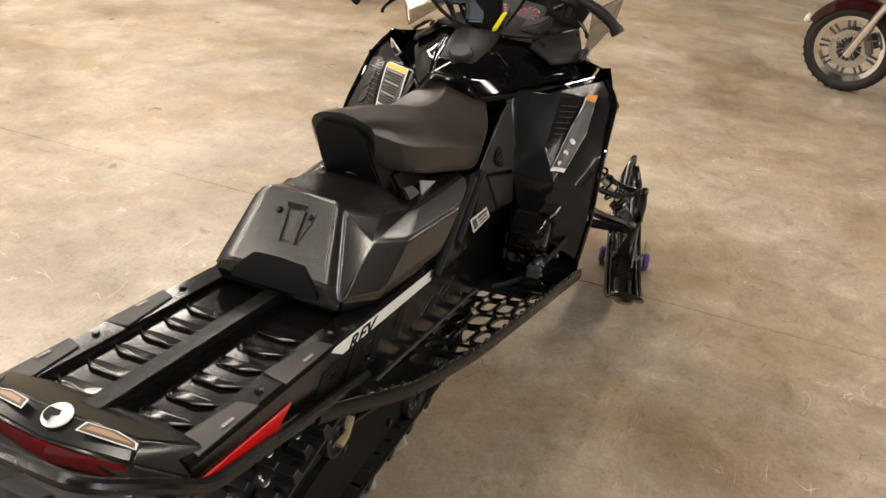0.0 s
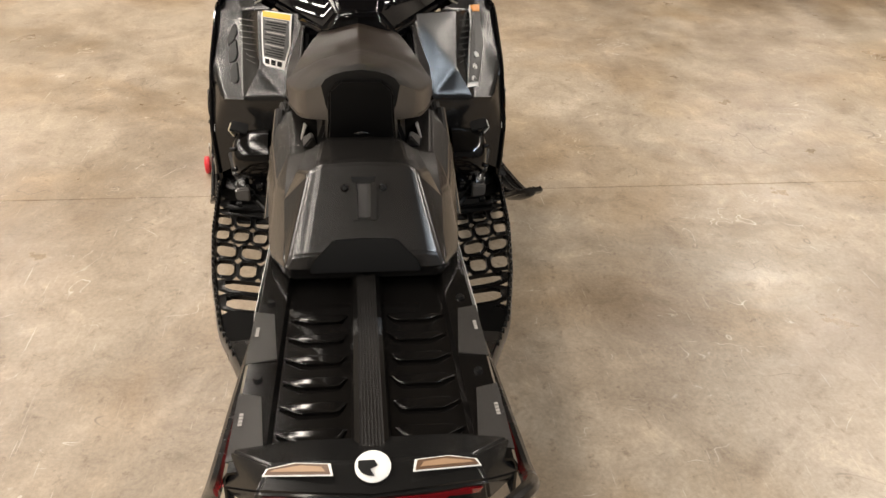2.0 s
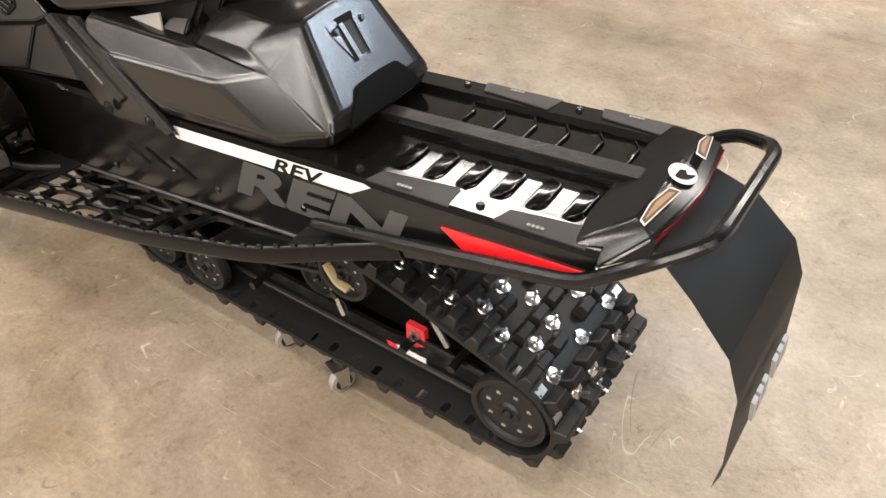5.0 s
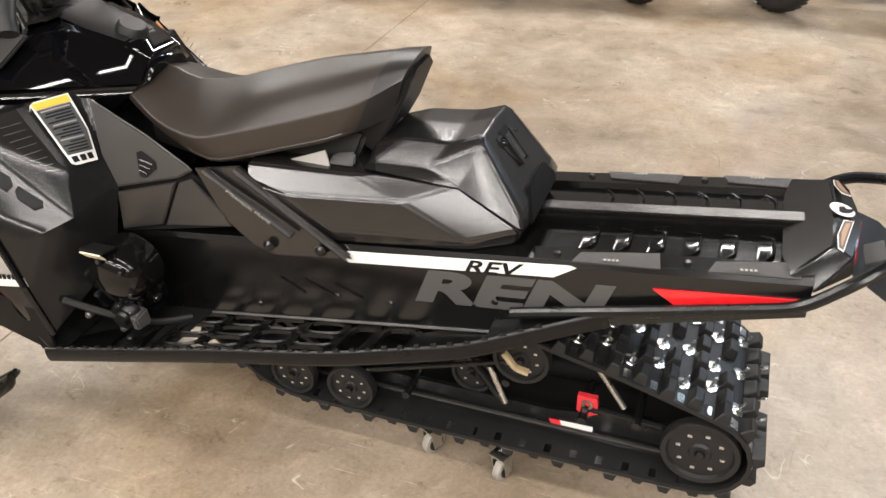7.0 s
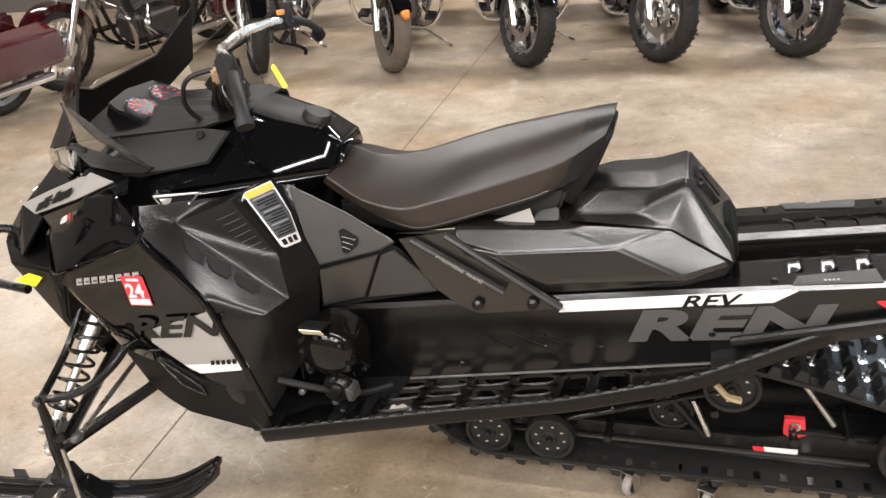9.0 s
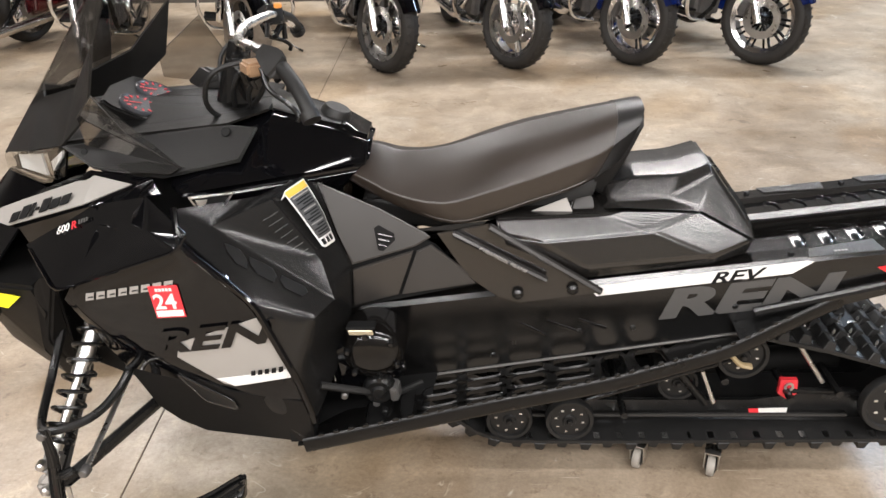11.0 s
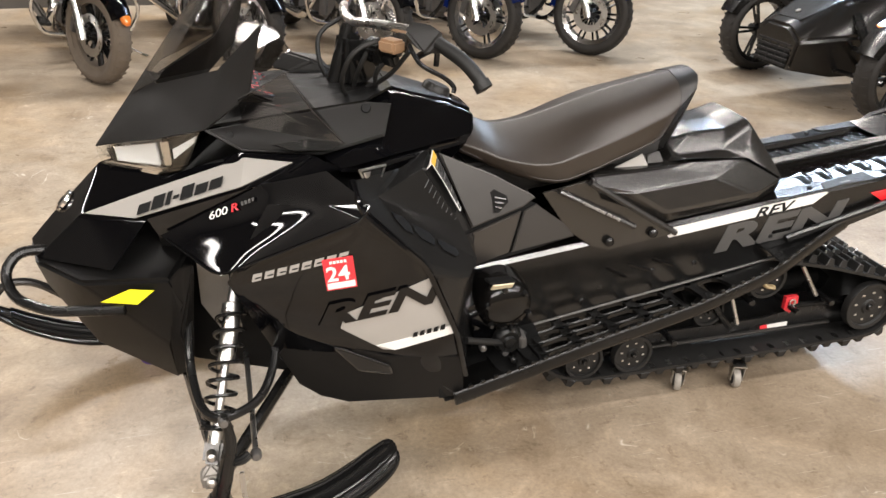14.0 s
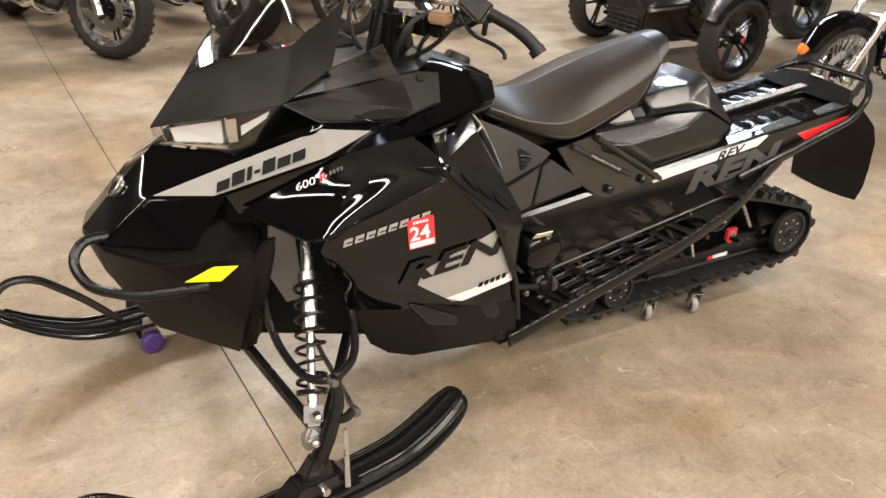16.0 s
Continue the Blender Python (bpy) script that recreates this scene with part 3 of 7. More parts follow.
for x in (0.25, 0.5):
    bm = bmesh.new()
    lathe(bm, [(0, 0.006), (0.006, 0.006), (0.008, 0.002), (0.008, 0)], Matrix.Translation((x, 0.178, top_z(x))), 12)
    pair("deck_bolt", bm, M_BLACKSTEEL, tunnel)

# tail cap, its stickers, badge and lamp
bm = bmesh.new()
hull(bm, sym([(0.075, 0.198, 0.742), (0.090, 0.12, 0.740), (0.080, 0.0, 0.746), (0.005, 0.135, 0.783), (0.0, 0.03, 0.785), (-0.03, 0.150, 0.768), (-0.045, 0.05, 0.772),
              (-0.05, 0.0, 0.772), (0.03, 0.208, 0.715), (-0.035, 0.155, 0.735), (-0.04, 0.0, 0.735), (0.05, 0.0, 0.735)]))
cap = part("tail_cap", bm, M_KNEE, sled, "satin black plastic tail cap", bevel=0.004)
bm = bmesh.new()
hull(bm, sym([(-0.036, 0.148, 0.765), (-0.052, 0.0, 0.768), (-0.030, 0.138, 0.728), (-0.048, 0.0, 0.722), (0.0, 0.138, 0.73), (0.0, 0.0, 0.73)]))
part("tail_light", bm, M_TAIL, sled, "dark red tail lamp lens", bevel=0.003)
bm = bmesh.new()
lathe(bm, [(0, 0.004), (0.02, 0.004), (0.024, 0.002), (0.024, 0)], pose(-0.012, 0, 0.786, 0, -12, 0), 28)
part("badge", bm, M_WHITE, cap, "round white and black badge")
bm = bmesh.new()
prism(bm, [(-0.012 + 0.020 * math.cos(a), 0.020 * math.sin(a), 0.7902) for a in (0.3, 0.8, 1.3, 1.8, 2.3, 2.8, 3.2)] + [(-0.020, 0.004, 0.7902), (-0.014, -0.006, 0.7902), (-0.004, -0.002, 0.7902)], (0, 0, 0.0014))
part("badge_mark", bm, M_INK, cap)
for side in (1, -1):
    m = pose(-0.012, side * 0.095, 0.786, side * -9, -11, side * -8)
    for mat, g, h in ((M_WHITE, 0.0, 0.0), (M_BROWN, 0.0035, 0.0012), (M_TANDEC, 0.011, 0.002)):
        bm = bmesh.new()
        prism(bm, [m @ Vector(p) for p in ((-0.010 + g / 2, side * (-0.046 + g), h), (0.008 - g / 2, side * (-0.040 + g), h), (0.011 - g / 2, side * (0.010 - g), h), (0.003 - g / 4, side * (0.046 - g), h), (-0.008 + g / 2, side * (0.050 - g), h))], (0, 0, 0.0012))
        part("tail_sticker", bm, mat, cap, "white-edged orange warning sticker" if mat is M_WHITE else "")

# rear grab bar
half = [(0.58, 0.222, 0.553), (0.30, 0.224, 0.625), (0.045, 0.224, 0.692), (-0.035, 0.212, 0.758), (-0.118, 0.145, 0.798)]
bm = bmesh.new()
tube(bm, fillet(half + [(x, -y, z) for x, y, z in reversed(half)], 0.04, 5), 0.0125, 10)
part("rear_bumper", bm, M_BLACKSTEEL, sled, "black tubular rear grab bumper")
# snow flap
bm = bmesh.new()
prof = [(-0.02, 0.13, 0.735), (-0.11, 0.160, 0.690), (-0.190, 0.172, 0.620), (-0.222, 0.176, 0.55), (-0.232, 0.176, 0.44), (-0.240, 0.170, 0.36), (-0.232, 0.158, 0.300)]
ring = [[bm.verts.new((x, y * u, z - 0.012 * (1 - u * u))) for u in (-1, -0.6, -0.2, 0.2, 0.6, 1)] for x, y, z in prof]
fs = [bm.faces.new((a[k], a[k + 1], b[k + 1], b[k])) for a, b in zip(ring, ring[1:]) for k in range(5)]
bmesh.ops.solidify(bm, geom=fs, thickness=0.010)
flap = part("snow_flap", bm, M_PATCH, sled, "black flexible snow flap", smooth=20)
for k in range(7):
    if k != 3:
        bm = bmesh.new()
        y = (k - 3) * 0.028
        prism(bm, [(-0.2365, y - 0.010, 0.475), (-0.2365, y + 0.010, 0.475), (-0.2415, y + 0.013, 0.438), (-0.2415, y - 0.007, 0.438)], (-0.0075, 0, -0.003))
        part("flap_mark", bm, M_SILVER, flap)
bm = bmesh.new()
box(bm, (0, 0, 0), (0.004, 0.075, 0.05), pose(-0.085, 0.0, 0.702, 0, -62, 0))
plate = part("data_plate", bm, M_GREYDEC, flap, "grey moulded data plate", bevel=0.001)
# side reflectors and graphics on the tunnel
bm = bmesh.new()
prism(bm, [(0.305, 0.2055, 0.667), (0.262, 0.2055, 0.640), (0.075, 0.2055, 0.671), (0.046, 0.2055, 0.700)], (0, 0.005, 0))
pair("side_reflector", bm, M_RED, tunnel, "long red side reflector", bevel=0.0012, seg=1)
bm = bmesh.new()
prism(bm, [(0.975, 0.2055, 0.616), (0.955, 0.2055, 0.590), (0.50, 0.2055, 0.650), (0.455, 0.2055, 0.681), (0.47, 0.2055, 0.684)], (0, 0.0012, 0))
pair("white_stripe", bm, M_WHITE, tunnel, "white decal stripe")
for side in (1, -1):
    u = (-1 * side, 0, 0.118 * side)
    x_start = 0.805 if side == 1 else 0.37
    z0 = 0.527 if side == 1 else 0.58
    letters("REN", 0.106, plane_pose((x_start, side * 0.2058, z0), u, (0, 0, 1)), M_GREYDEC if side == 1 else M_RUB, tunnel, "side_lettering", shear=0.25, label="dark grey block letters", width=2.05, bold=0.045)
    x_start = 0.69 if side == 1 else 0.52
    z0 = 0.623 if side == 1 else 0.642
    letters("REV", 0.042, plane_pose((x_start, side * 0.207, z0), u, (0, 0, 1)), M_INK, tunnel, "stripe_lettering", shear=0.35, label="black stripe letters", width=1.6)
for x, z in ((1.2, 0.42), (0.86, 0.50), (0.62, 0.56), (0.99, 0.49), (0.2, 0.655)):
    bm = bmesh.new()
    lathe(bm, [(0, 0.004), (0.005, 0.004), (0.008, 0.001), (0.008, 0)], axis_y(x, 0.2055, z), 10)
    pair("rivet", bm, M_BLACKSTEEL, tunnel)
# pressed diagonal ribs on the tunnel side
for xa, za, xb, zb in ((1.134, 0.513, 1.072, 0.479), (1.070, 0.520, 0.993, 0.489), (0.994, 0.525, 0.926, 0.499)):
    bm = bmesh.new()
    tube(bm, [(xa, 0.2045, za), (xb, 0.2045, zb)], 0.0045, 8)
    pair("side_rib", bm, M_TUNNEL, tunnel)
# fold line along the tunnel side; its highlight is put into the grey colour
bm = bmesh.new()
tube(bm, [(1.46, 0.2075, 0.343), (1.0, 0.2075, 0.419), (0.56, 0.2075, 0.492)], 0.0036, 8)
pair("side_fold", bm, M_GREYENG, tunnel, "fold along the tunnel foot, coloured pale for its highlight")

# running boards: rim, cross bars, ladder plates
rim = [(1.64, 0.452, 0.338), (1.2, 0.405, 0.415), (0.93, 0.365, 0.447), (0.66, 0.310, 0.495), (0.46, 0.243, 0.558), (0.38, 0.222, 0.585)]


def rim_at(x):
    for (xa, ya, za), (xb, yb, zb) in zip(rim, rim[1:]):
        if xb <= x <= xa:
            u = (xa - x) / (xa - xb)
            return ya + (yb - ya) * u, za + (zb - za) * u
    return rim[-1][1:]


bm = bmesh.new()
tube(bm, fillet(rim, 0.06, 4), 0.0068, 12, flat=3.0)
rims = pair("running_board", bm, M_BOARD, sled, "black open-grid running board with a toothed edge")
for side, parent in ((1, rims[0]), (-1, rims[1])):
    # perforated plate: rows of rounded holes with raised lips, fewer across as the board narrows
    bm = bmesh.new()
    rng = random.Random(5)
    xs = [1.635, 1.52, 1.435, 1.385, 1.28, 1.172, 1.065, 0.955, 0.875, 0.775, 0.60]

    def spot(x, f, lift=0.0):
        y1, z1 = rim_at(x)
        z0 = low_z(x) - 0.004
        return Vector((x, side * (0.205 + (y1 - 0.205) * f), z0 + (z1 - z0) * f + lift))

    for i, (xa, xb) in enumerate(zip(xs, xs[1:])):
        wide = rim_at((xa + xb) / 2)[0] - 0.205
        cols = 1 if xa - xb < 0.1 or i in (0, 8, 9) else max(2, round(wide / 0.054))
        skew = 0.010 if i % 2 else -0.010
        cuts = [0.0] + [(c + 1) / cols + (rng.uniform(-0.03, 0.03) if c < cols - 1 else 0) for c in range(cols)]
        for c in range(cols):
            f0, f1 = cuts[c], cuts[c + 1]
            corners = [spot(xa, f0), spot(xa, f1), spot(xb, f1), spot(xb, f0)]
            mid = sum(corners, Vector()) / 4
            ring = []
            for k in range(16):
                # a square outline with eight ways round, sunk corners
                a = 2 * math.pi * (k + 0.5) / 16
                u, v = math.cos(a), math.sin(a)
                g = 1 / max(abs(u), abs(v))
                hu, hv = u * min(g, 1.16), v * min(g, 1.16)
                ring.append((hu, hv, u * g, v * g))
            def place(u, v, lift):
                f = f0 + (f1 - f0) * (0.5 + 0.5 * u)
                x = xa + (xb - xa) * (0.5 + 0.5 * v)
                return spot(min(max(x + skew * u * (1 - abs(v)), 0.5), 1.635), f, lift)
            hole = 0.0 if i in (0, 9) else 0.76 if cols > 1 else 0.70
            o1 = [bm.verts.new(place(p[2], p[3], 0.0)) for p in ring]
            if not hole:
                bm.faces.new(o1)
                continue
            o2 = [bm.verts.new(place(p[0] * (hole + 0.10), p[1] * (hole + 0.10), 0.0)) for p in ring]
            o3 = [bm.verts.new(place(p[0] * hole, p[1] * hole, 0.0045)) for p in ring]
            o4 = [bm.verts.new(place(p[0] * hole, p[1] * hole, -0.006)) for p in ring]
            for p, q in ((o1, o2), (o2, o3), (o3, o4)):
                for k in range(16):
                    bm.faces.new((p[k], p[(k + 1) % 16], q[(k + 1) % 16], q[k]))
    bmesh.ops.remove_doubles(bm, verts=bm.verts, dist=0.0015)
    part("board_grid", bm, M_BOARD, parent, "black perforated footboard plate with raised holes", smooth=40)
    # serrated teeth along the rim
    bm = bmesh.new()
    prism(bm, [(-0.008, 0, 0), (0.008, 0, 0), (0.005, 0, 0.007), (-0.005, 0, 0.007)], (0, 0.006, 0))
    tooth = part("tooth", bm, M_BLACKSTEEL, parent, smooth=0)
    x, first = 1.60, True
    while x > 0.5:
        y1, z1 = rim_at(x)
        m = pose(x, side * y1 - 0.003, z1 + 0.019, 0, 10, side * 9)
        if first:
            tooth.matrix_basis, first = m, False
        else:
            shared("tooth", tooth.data, parent, m)
        x -= 0.034
    # closing plates at the tail and the toe
    bm = bmesh.new()
    pts = [(0.62, side * 0.206, 0.515), (0.40, side * 0.206, 0.575), (0.46, side * 0.243, 0.556), (0.62, side * 0.297, 0.507)]
    prism(bm, pts, (0, 0, -0.004))
    part("board_plate", bm, M_BLACKSTEEL, parent)
    bm = bmesh.new()
    sheet(bm, [(1.62, side * 0.21, 0.335), (1.62, side * 0.445, 0.335), (1.72, side * 0.43, 0.43), (1.72, side * 0.21, 0.43)], [(0, 1, 2, 3)], 0.006)
    part("toe_plate", bm, M_BLACKSTEEL, parent)

# track: belt, lugs, studs, wheels, rails
centre_r = (0.162, 0.243)
belt = []


def arc(cx, cz, r, a0, a1, n):
    return [(cx + r * math.cos(radians(a0 + (a1 - a0) * k / n)), cz + r * math.sin(radians(a0 + (a1 - a0) * k / n))) for k in range(n + 1)]


belt += arc(0.162, 0.243, 0.108, -92, -255, 12)
belt += [(0.36, 0.415), (0.56, 0.462), (0.9, 0.50), (1.25, 0.505)]
belt += arc(1.38, 0.40, 0.10, 95, -40, 8)
belt += [(1.36, 0.255), (1.24, 0.155), (1.16, 0.128), (1.0, 0.126), (0.7, 0.128), (0.4, 0.132)]
lens = [0.0]
for a, b in zip(belt, belt[1:] + belt[:1]):
    lens.append(lens[-1] + math.dist(a, b))


def belt_at(s):
    s %= lens[-1]
    for i in range(len(belt)):
        if lens[i] <= s <= lens[i + 1]:
            a, b = belt[i], belt[(i + 1) % len(belt)]
            u = (s - lens[i]) / max(1e-9, lens[i + 1] - lens[i])
            dx, dz = b[0] - a[0], b[1] - a[1]
            return a[0] + dx * u, a[1] + dz * u, math.atan2(dz, dx)


ROWS_T = 52
bm = bmesh.new()
ring = []
for k in range(ROWS_T * 2):
    x, z, a = belt_at(lens[-1] * k / (ROWS_T * 2))
    nx, nz = math.sin(a), -math.cos(a)
    ring.append([bm.verts.new((x + nx * o, y, z + nz * o)) for o, y in ((-0.005, -0.188), (-0.005, 0.188), (0.005, 0.188), (0.005, -0.188))])
for k in range(len(ring)):
    a, b = ring[k], ring[(k + 1) % len(ring)]
    for i in range(4):
        bm.faces.new((a[i], a[(i + 1) % 4], b[(i + 1) % 4], b[i]))
track = part("track", bm, M_RUBBER, sled, "black rubber studded track", smooth=40)
# outward is the normal on the far side of travel: check with the loop's centre
bm = bmesh.new()
hull(bm, [(-0.017, -0.026, 0.003), (0.017, -0.026, 0.003), (-0.017, 0.026, 0.003), (0.017, 0.026, 0.003), (-0.011, -0.021, 0.028), (0.009, -0.021, 0.030), (-0.011, 0.021, 0.028), (0.009, 0.021, 0.030)])
lug = part("lug", bm, M_RUBBER, track, smooth=30, bevel=0.002, seg=1)
bm = bmesh.new()
lathe(bm, [(0, 0.034), (0.003, 0.033), (0.004, 0.012), (0.006, 0.010), (0.016, 0.0085), (0.018, 0.006), (0.018, 0.003)], n=14)
stud = part("stud", bm, M_ALU, track, "bright steel traction stud")
used_l = used_s = False


def belt_pose(s, y):
    x, z, a = belt_at(s)
    d = Vector((math.cos(a), 0, math.sin(a)))
    n = Vector((math.sin(a), 0, -math.cos(a)))
    c = Vector((x, 0, z))
    if n.dot(c - Vector((0.75, 0, 0.3))) < 0 and abs(n.dot(c - Vector((0.75, 0, 0.3)))) > 0.0:
        n = -n
    k = n.cross(d)
    return Matrix(((d.x, k.x, n.x, x), (d.y, k.y, n.y, y), (d.z, k.z, n.z, z), (0, 0, 0, 1)))


for r in range(ROWS_T):
    s = lens[-1] * r / ROWS_T
    ys = (-0.155, -0.09, -0.03, 0.03, 0.09, 0.155) if r % 2 == 0 else (-0.165, -0.12, -0.06, 0.06, 0.12, 0.165)
    for y in ys:
        m = belt_pose(s, y)
        if used_l:
            shared("lug", lug.data, track, m)
        else:
            lug.matrix_basis, used_l = m, True
    for y in ((-0.12, 0.0, 0.12) if r % 2 == 0 else (-0.09, 0.02, 0.09)):
        m = belt_pose(s + lens[-1] / ROWS_T * 0.5, y)
        if used_s:
            shared("stud", stud.data, track, m)
        else:
            stud.matrix_basis, used_s = m, True

bm = bmesh.new()
box(bm, (0, 0, 0), (0.02, 0.030, 0.010))
clip = part("track_clip", bm, M_STEEL, track, bevel=0.002, seg=1)
used = False
for r in range(ROWS_T):
    for y in (-0.165, 0.165):
        m = belt_pose(lens[-1] * (r + 0.5) / ROWS_T, y)
        if used:
            shared("track_clip", clip.data, track, m)
        else:
            clip.matrix_basis, used = m, True


def idler(x, z, r, y, holes=8):
    bm = bmesh.new()
    lathe(bm, [(0, 0.0), (r * 0.25, 0.002), (r * 0.30, -0.004), (r * 0.80, -0.006), (r * 0.84, 0.002), (r * 0.97, 0.003), (r, -0.003), (r, -0.022), (r * 0.9, -0.028), (0, -0.028)], axis_y(x, y, z) if y > 0 else axis_y(x, y, z) @ Matrix.Rotation(math.pi, 4, "X"), 36)
    w = part("idler_wheel", bm, M_RUBBER, sled, "black perforated bogie wheel")
    s = 1 if y > 0 else -1
    for k in range(holes):
        a = 2 * math.pi * k / holes + 0.2
        bm = bmesh.new()
        c = Matrix.Translation((x + r * 0.57 * math.cos(a), y - s * 0.0045, z + r * 0.57 * math.sin(a)))
        box(bm, (0, 0, 0), (r * 0.11, 0.002, r * 0.07), c)
        part("wheel_hole", bm, M_ALU, w)
    bm = bmesh.new()
    lathe(bm, [(0, 0.010), (r * 0.10, 0.010), (r * 0.14, 0.004), (r * 0.14, 0)], axis_y(x, y, z) if s > 0 else axis_y(x, y, z) @ Matrix.Rotation(math.pi, 4, "X"), 12)
    part("axle_bolt", bm, M_BLACKSTEEL, w)


for side in (1, -1):
    idler(0.158, 0.243, 0.086, side * 0.178)
    idler(0.995, 0.190, 0.064, side * 0.180)
    idler(1.155, 0.192, 0.062, side * 0.180)
    idler(0.566, 0.390, 0.066, side * 0.172)
    idler(0.70, 0.255, 0.055, side * 0.10, 6)
# slide rails with struts
bm = bmesh.new()
prism(bm, [(1.38, 0.095, 0.29), (1.25, 0.095, 0.175), (1.12, 0.095, 0.145), (0.10, 0.095, 0.150), (0.08, 0.095, 0.20), (0.14, 0.095, 0.245), (0.30, 0.095, 0.240), (0.50, 0.095, 0.205), (1.05, 0.095, 0.205), (1.32, 0.095, 0.32)], (0, 0.012, 0))
rails = pair("slide_rail", bm, M_BLACKSTEEL, sled, "black suspension slide rail", bevel=0.002, seg=1)
bm = bmesh.new()
tube(bm, [(1.18, 0.112, 0.158), (0.24, 0.112, 0.160)], 0.007, 8)
pair("rail_rod", bm, M_STRUT, sled)
bm = bmesh.new()
prism(bm, [(0.50, 0.1085, 0.178), (0.50, 0.1085, 0.163), (0.40, 0.1085, 0.166), (0.40, 0.1085, 0.181)], (0, 0.001, 0))
pair("rail_decal", bm, M_WHITE, sled)
bm = bmesh.new()
prism(bm, [(0.505, 0.110, 0.179), (0.50, 0.110, 0.164), (0.474, 0.110, 0.165), (0.479, 0.110, 0.180)], (0, 0.001, 0))
pair("rail_decal_tip", bm, M_TAGRED, sled)
bm = bmesh.new()
prism(bm, [(0.440, 0.112, 0.285), (0.395, 0.112, 0.285), (0.390, 0.112, 0.240), (0.418, 0.112, 0.225), (0.440, 0.112, 0.24)], (0, 0.014, 0))
hooks = pair("limiter_block", bm, M_TAGRED, sled, "red anodised rear arm block", bevel=0.003)
bm = bmesh.new()
lathe(bm, [(0.007, 0.0), (0.013, 0.0), (0.013, 0.004), (0.007, 0.004)], axis_y(0.416, 0.127, 0.265), 18)
pair("block_bushing", bm, M_STEEL, sled)
for a, b, r, mat in (((0.609, 0.130, 0.215), (0.650, 0.130, 0.318), 0.007, M_ALU), ((0.333, 0.130, 0.282), (0.412, 0.130, 0.398), 0.007, M_STEEL), ((0.62, 0.10, 0.19), (0.80, 0.10, 0.42), 0.012, M_BLACKSTEEL), ((0.55, 0.165, 0.39), (0.95, 0.165, 0.25), 0.006, M_BLACKSTEEL),
                     ((0.42, 0.12, 0.25), (0.22, 0.12, 0.24), 0.010, M_BLACKSTEEL), ((1.05, 0.12, 0.20), (1.25, 0.16, 0.42), 0.012, M_BLACKSTEEL)):
    bm = bmesh.new()
    rod(bm, a, b, r)
    pair("suspension_arm", bm, mat, sled)
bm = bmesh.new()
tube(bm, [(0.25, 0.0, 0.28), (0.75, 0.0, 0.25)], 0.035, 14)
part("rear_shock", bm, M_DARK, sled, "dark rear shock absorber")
for x, z in ((0.42, 0.25), (0.85, 0.20), (0.30, 0.27), (1.2, 0.22), (0.60, 0.31)):
    bm = bmesh.new()
    rod(bm, (x, -0.17, z), (x, 0.17, z), 0.010)
    part("cross_shaft", bm, M_BLACKSTEEL, sled)
bm = bmesh.new()
tube(bm, fillet([(0.605, 0.176, 0.405), (0.575, 0.180, 0.372), (0.545, 0.18, 0.366)], 0.01), 0.011, 8, flat=0.6)
pair("pivot_link", bm, M_TAN, sled, "tan brass pivot link")
# added near-black sheet blocks the view through the skid, standing for shade
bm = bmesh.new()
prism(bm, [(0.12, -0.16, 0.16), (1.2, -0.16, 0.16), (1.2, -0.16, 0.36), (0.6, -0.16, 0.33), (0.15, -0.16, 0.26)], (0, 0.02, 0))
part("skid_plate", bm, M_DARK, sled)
# the exchanger slab takes the same shadow black, filling the gap above the track
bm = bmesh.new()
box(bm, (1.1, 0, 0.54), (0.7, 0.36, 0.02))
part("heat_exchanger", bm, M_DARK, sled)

# cargo box over the tunnel: outer skin of the left half, mirrored
bm = bmesh.new()
shell(bm, [(1.20, 0.180, 0.785), (0.955, 0.158, 0.784), (0.90, 0.160, 0.797), (0.72, 0.150, 0.792),
           (1.10, 0.222, 0.745), (0.832, 0.190, 0.755), (0.985, 0.222, 0.675), (0.685, 0.198, 0.692), (0.582, 0.158, 0.715),
           (1.19, 0.205, 0.755), (1.20, 0.0, 0.785), (0.72, 0.0, 0.80), (0.578, 0.0, 0.715), (0.955, 0.0, 0.79),
           (1.16, 0.16, 0.64), (0.985, 0.205, 0.640), (0.685, 0.190, 0.668), (0.590, 0.150, 0.680), (0.59, 0.0, 0.680), (1.16, 0.0, 0.64)],
      [(0, 1, 5, 4, 9), (1, 2, 3, 5), (4, 5, 7, 6), (5, 3, 8, 7), (10, 13, 1, 0), (13, 11, 3, 2, 1), (11, 12, 8, 3),
       (9, 4, 6, 15, 14), (6, 7, 16, 15), (7, 8, 17, 16), (8, 12, 18, 17), (0, 9, 14, 19, 10)], soft=0.008)
cargo = part("cargo_box", bm, M_SATIN, sled, "satin black faceted storage box behind the seat", smooth=60, crisp=True)
bm = bmesh.new()
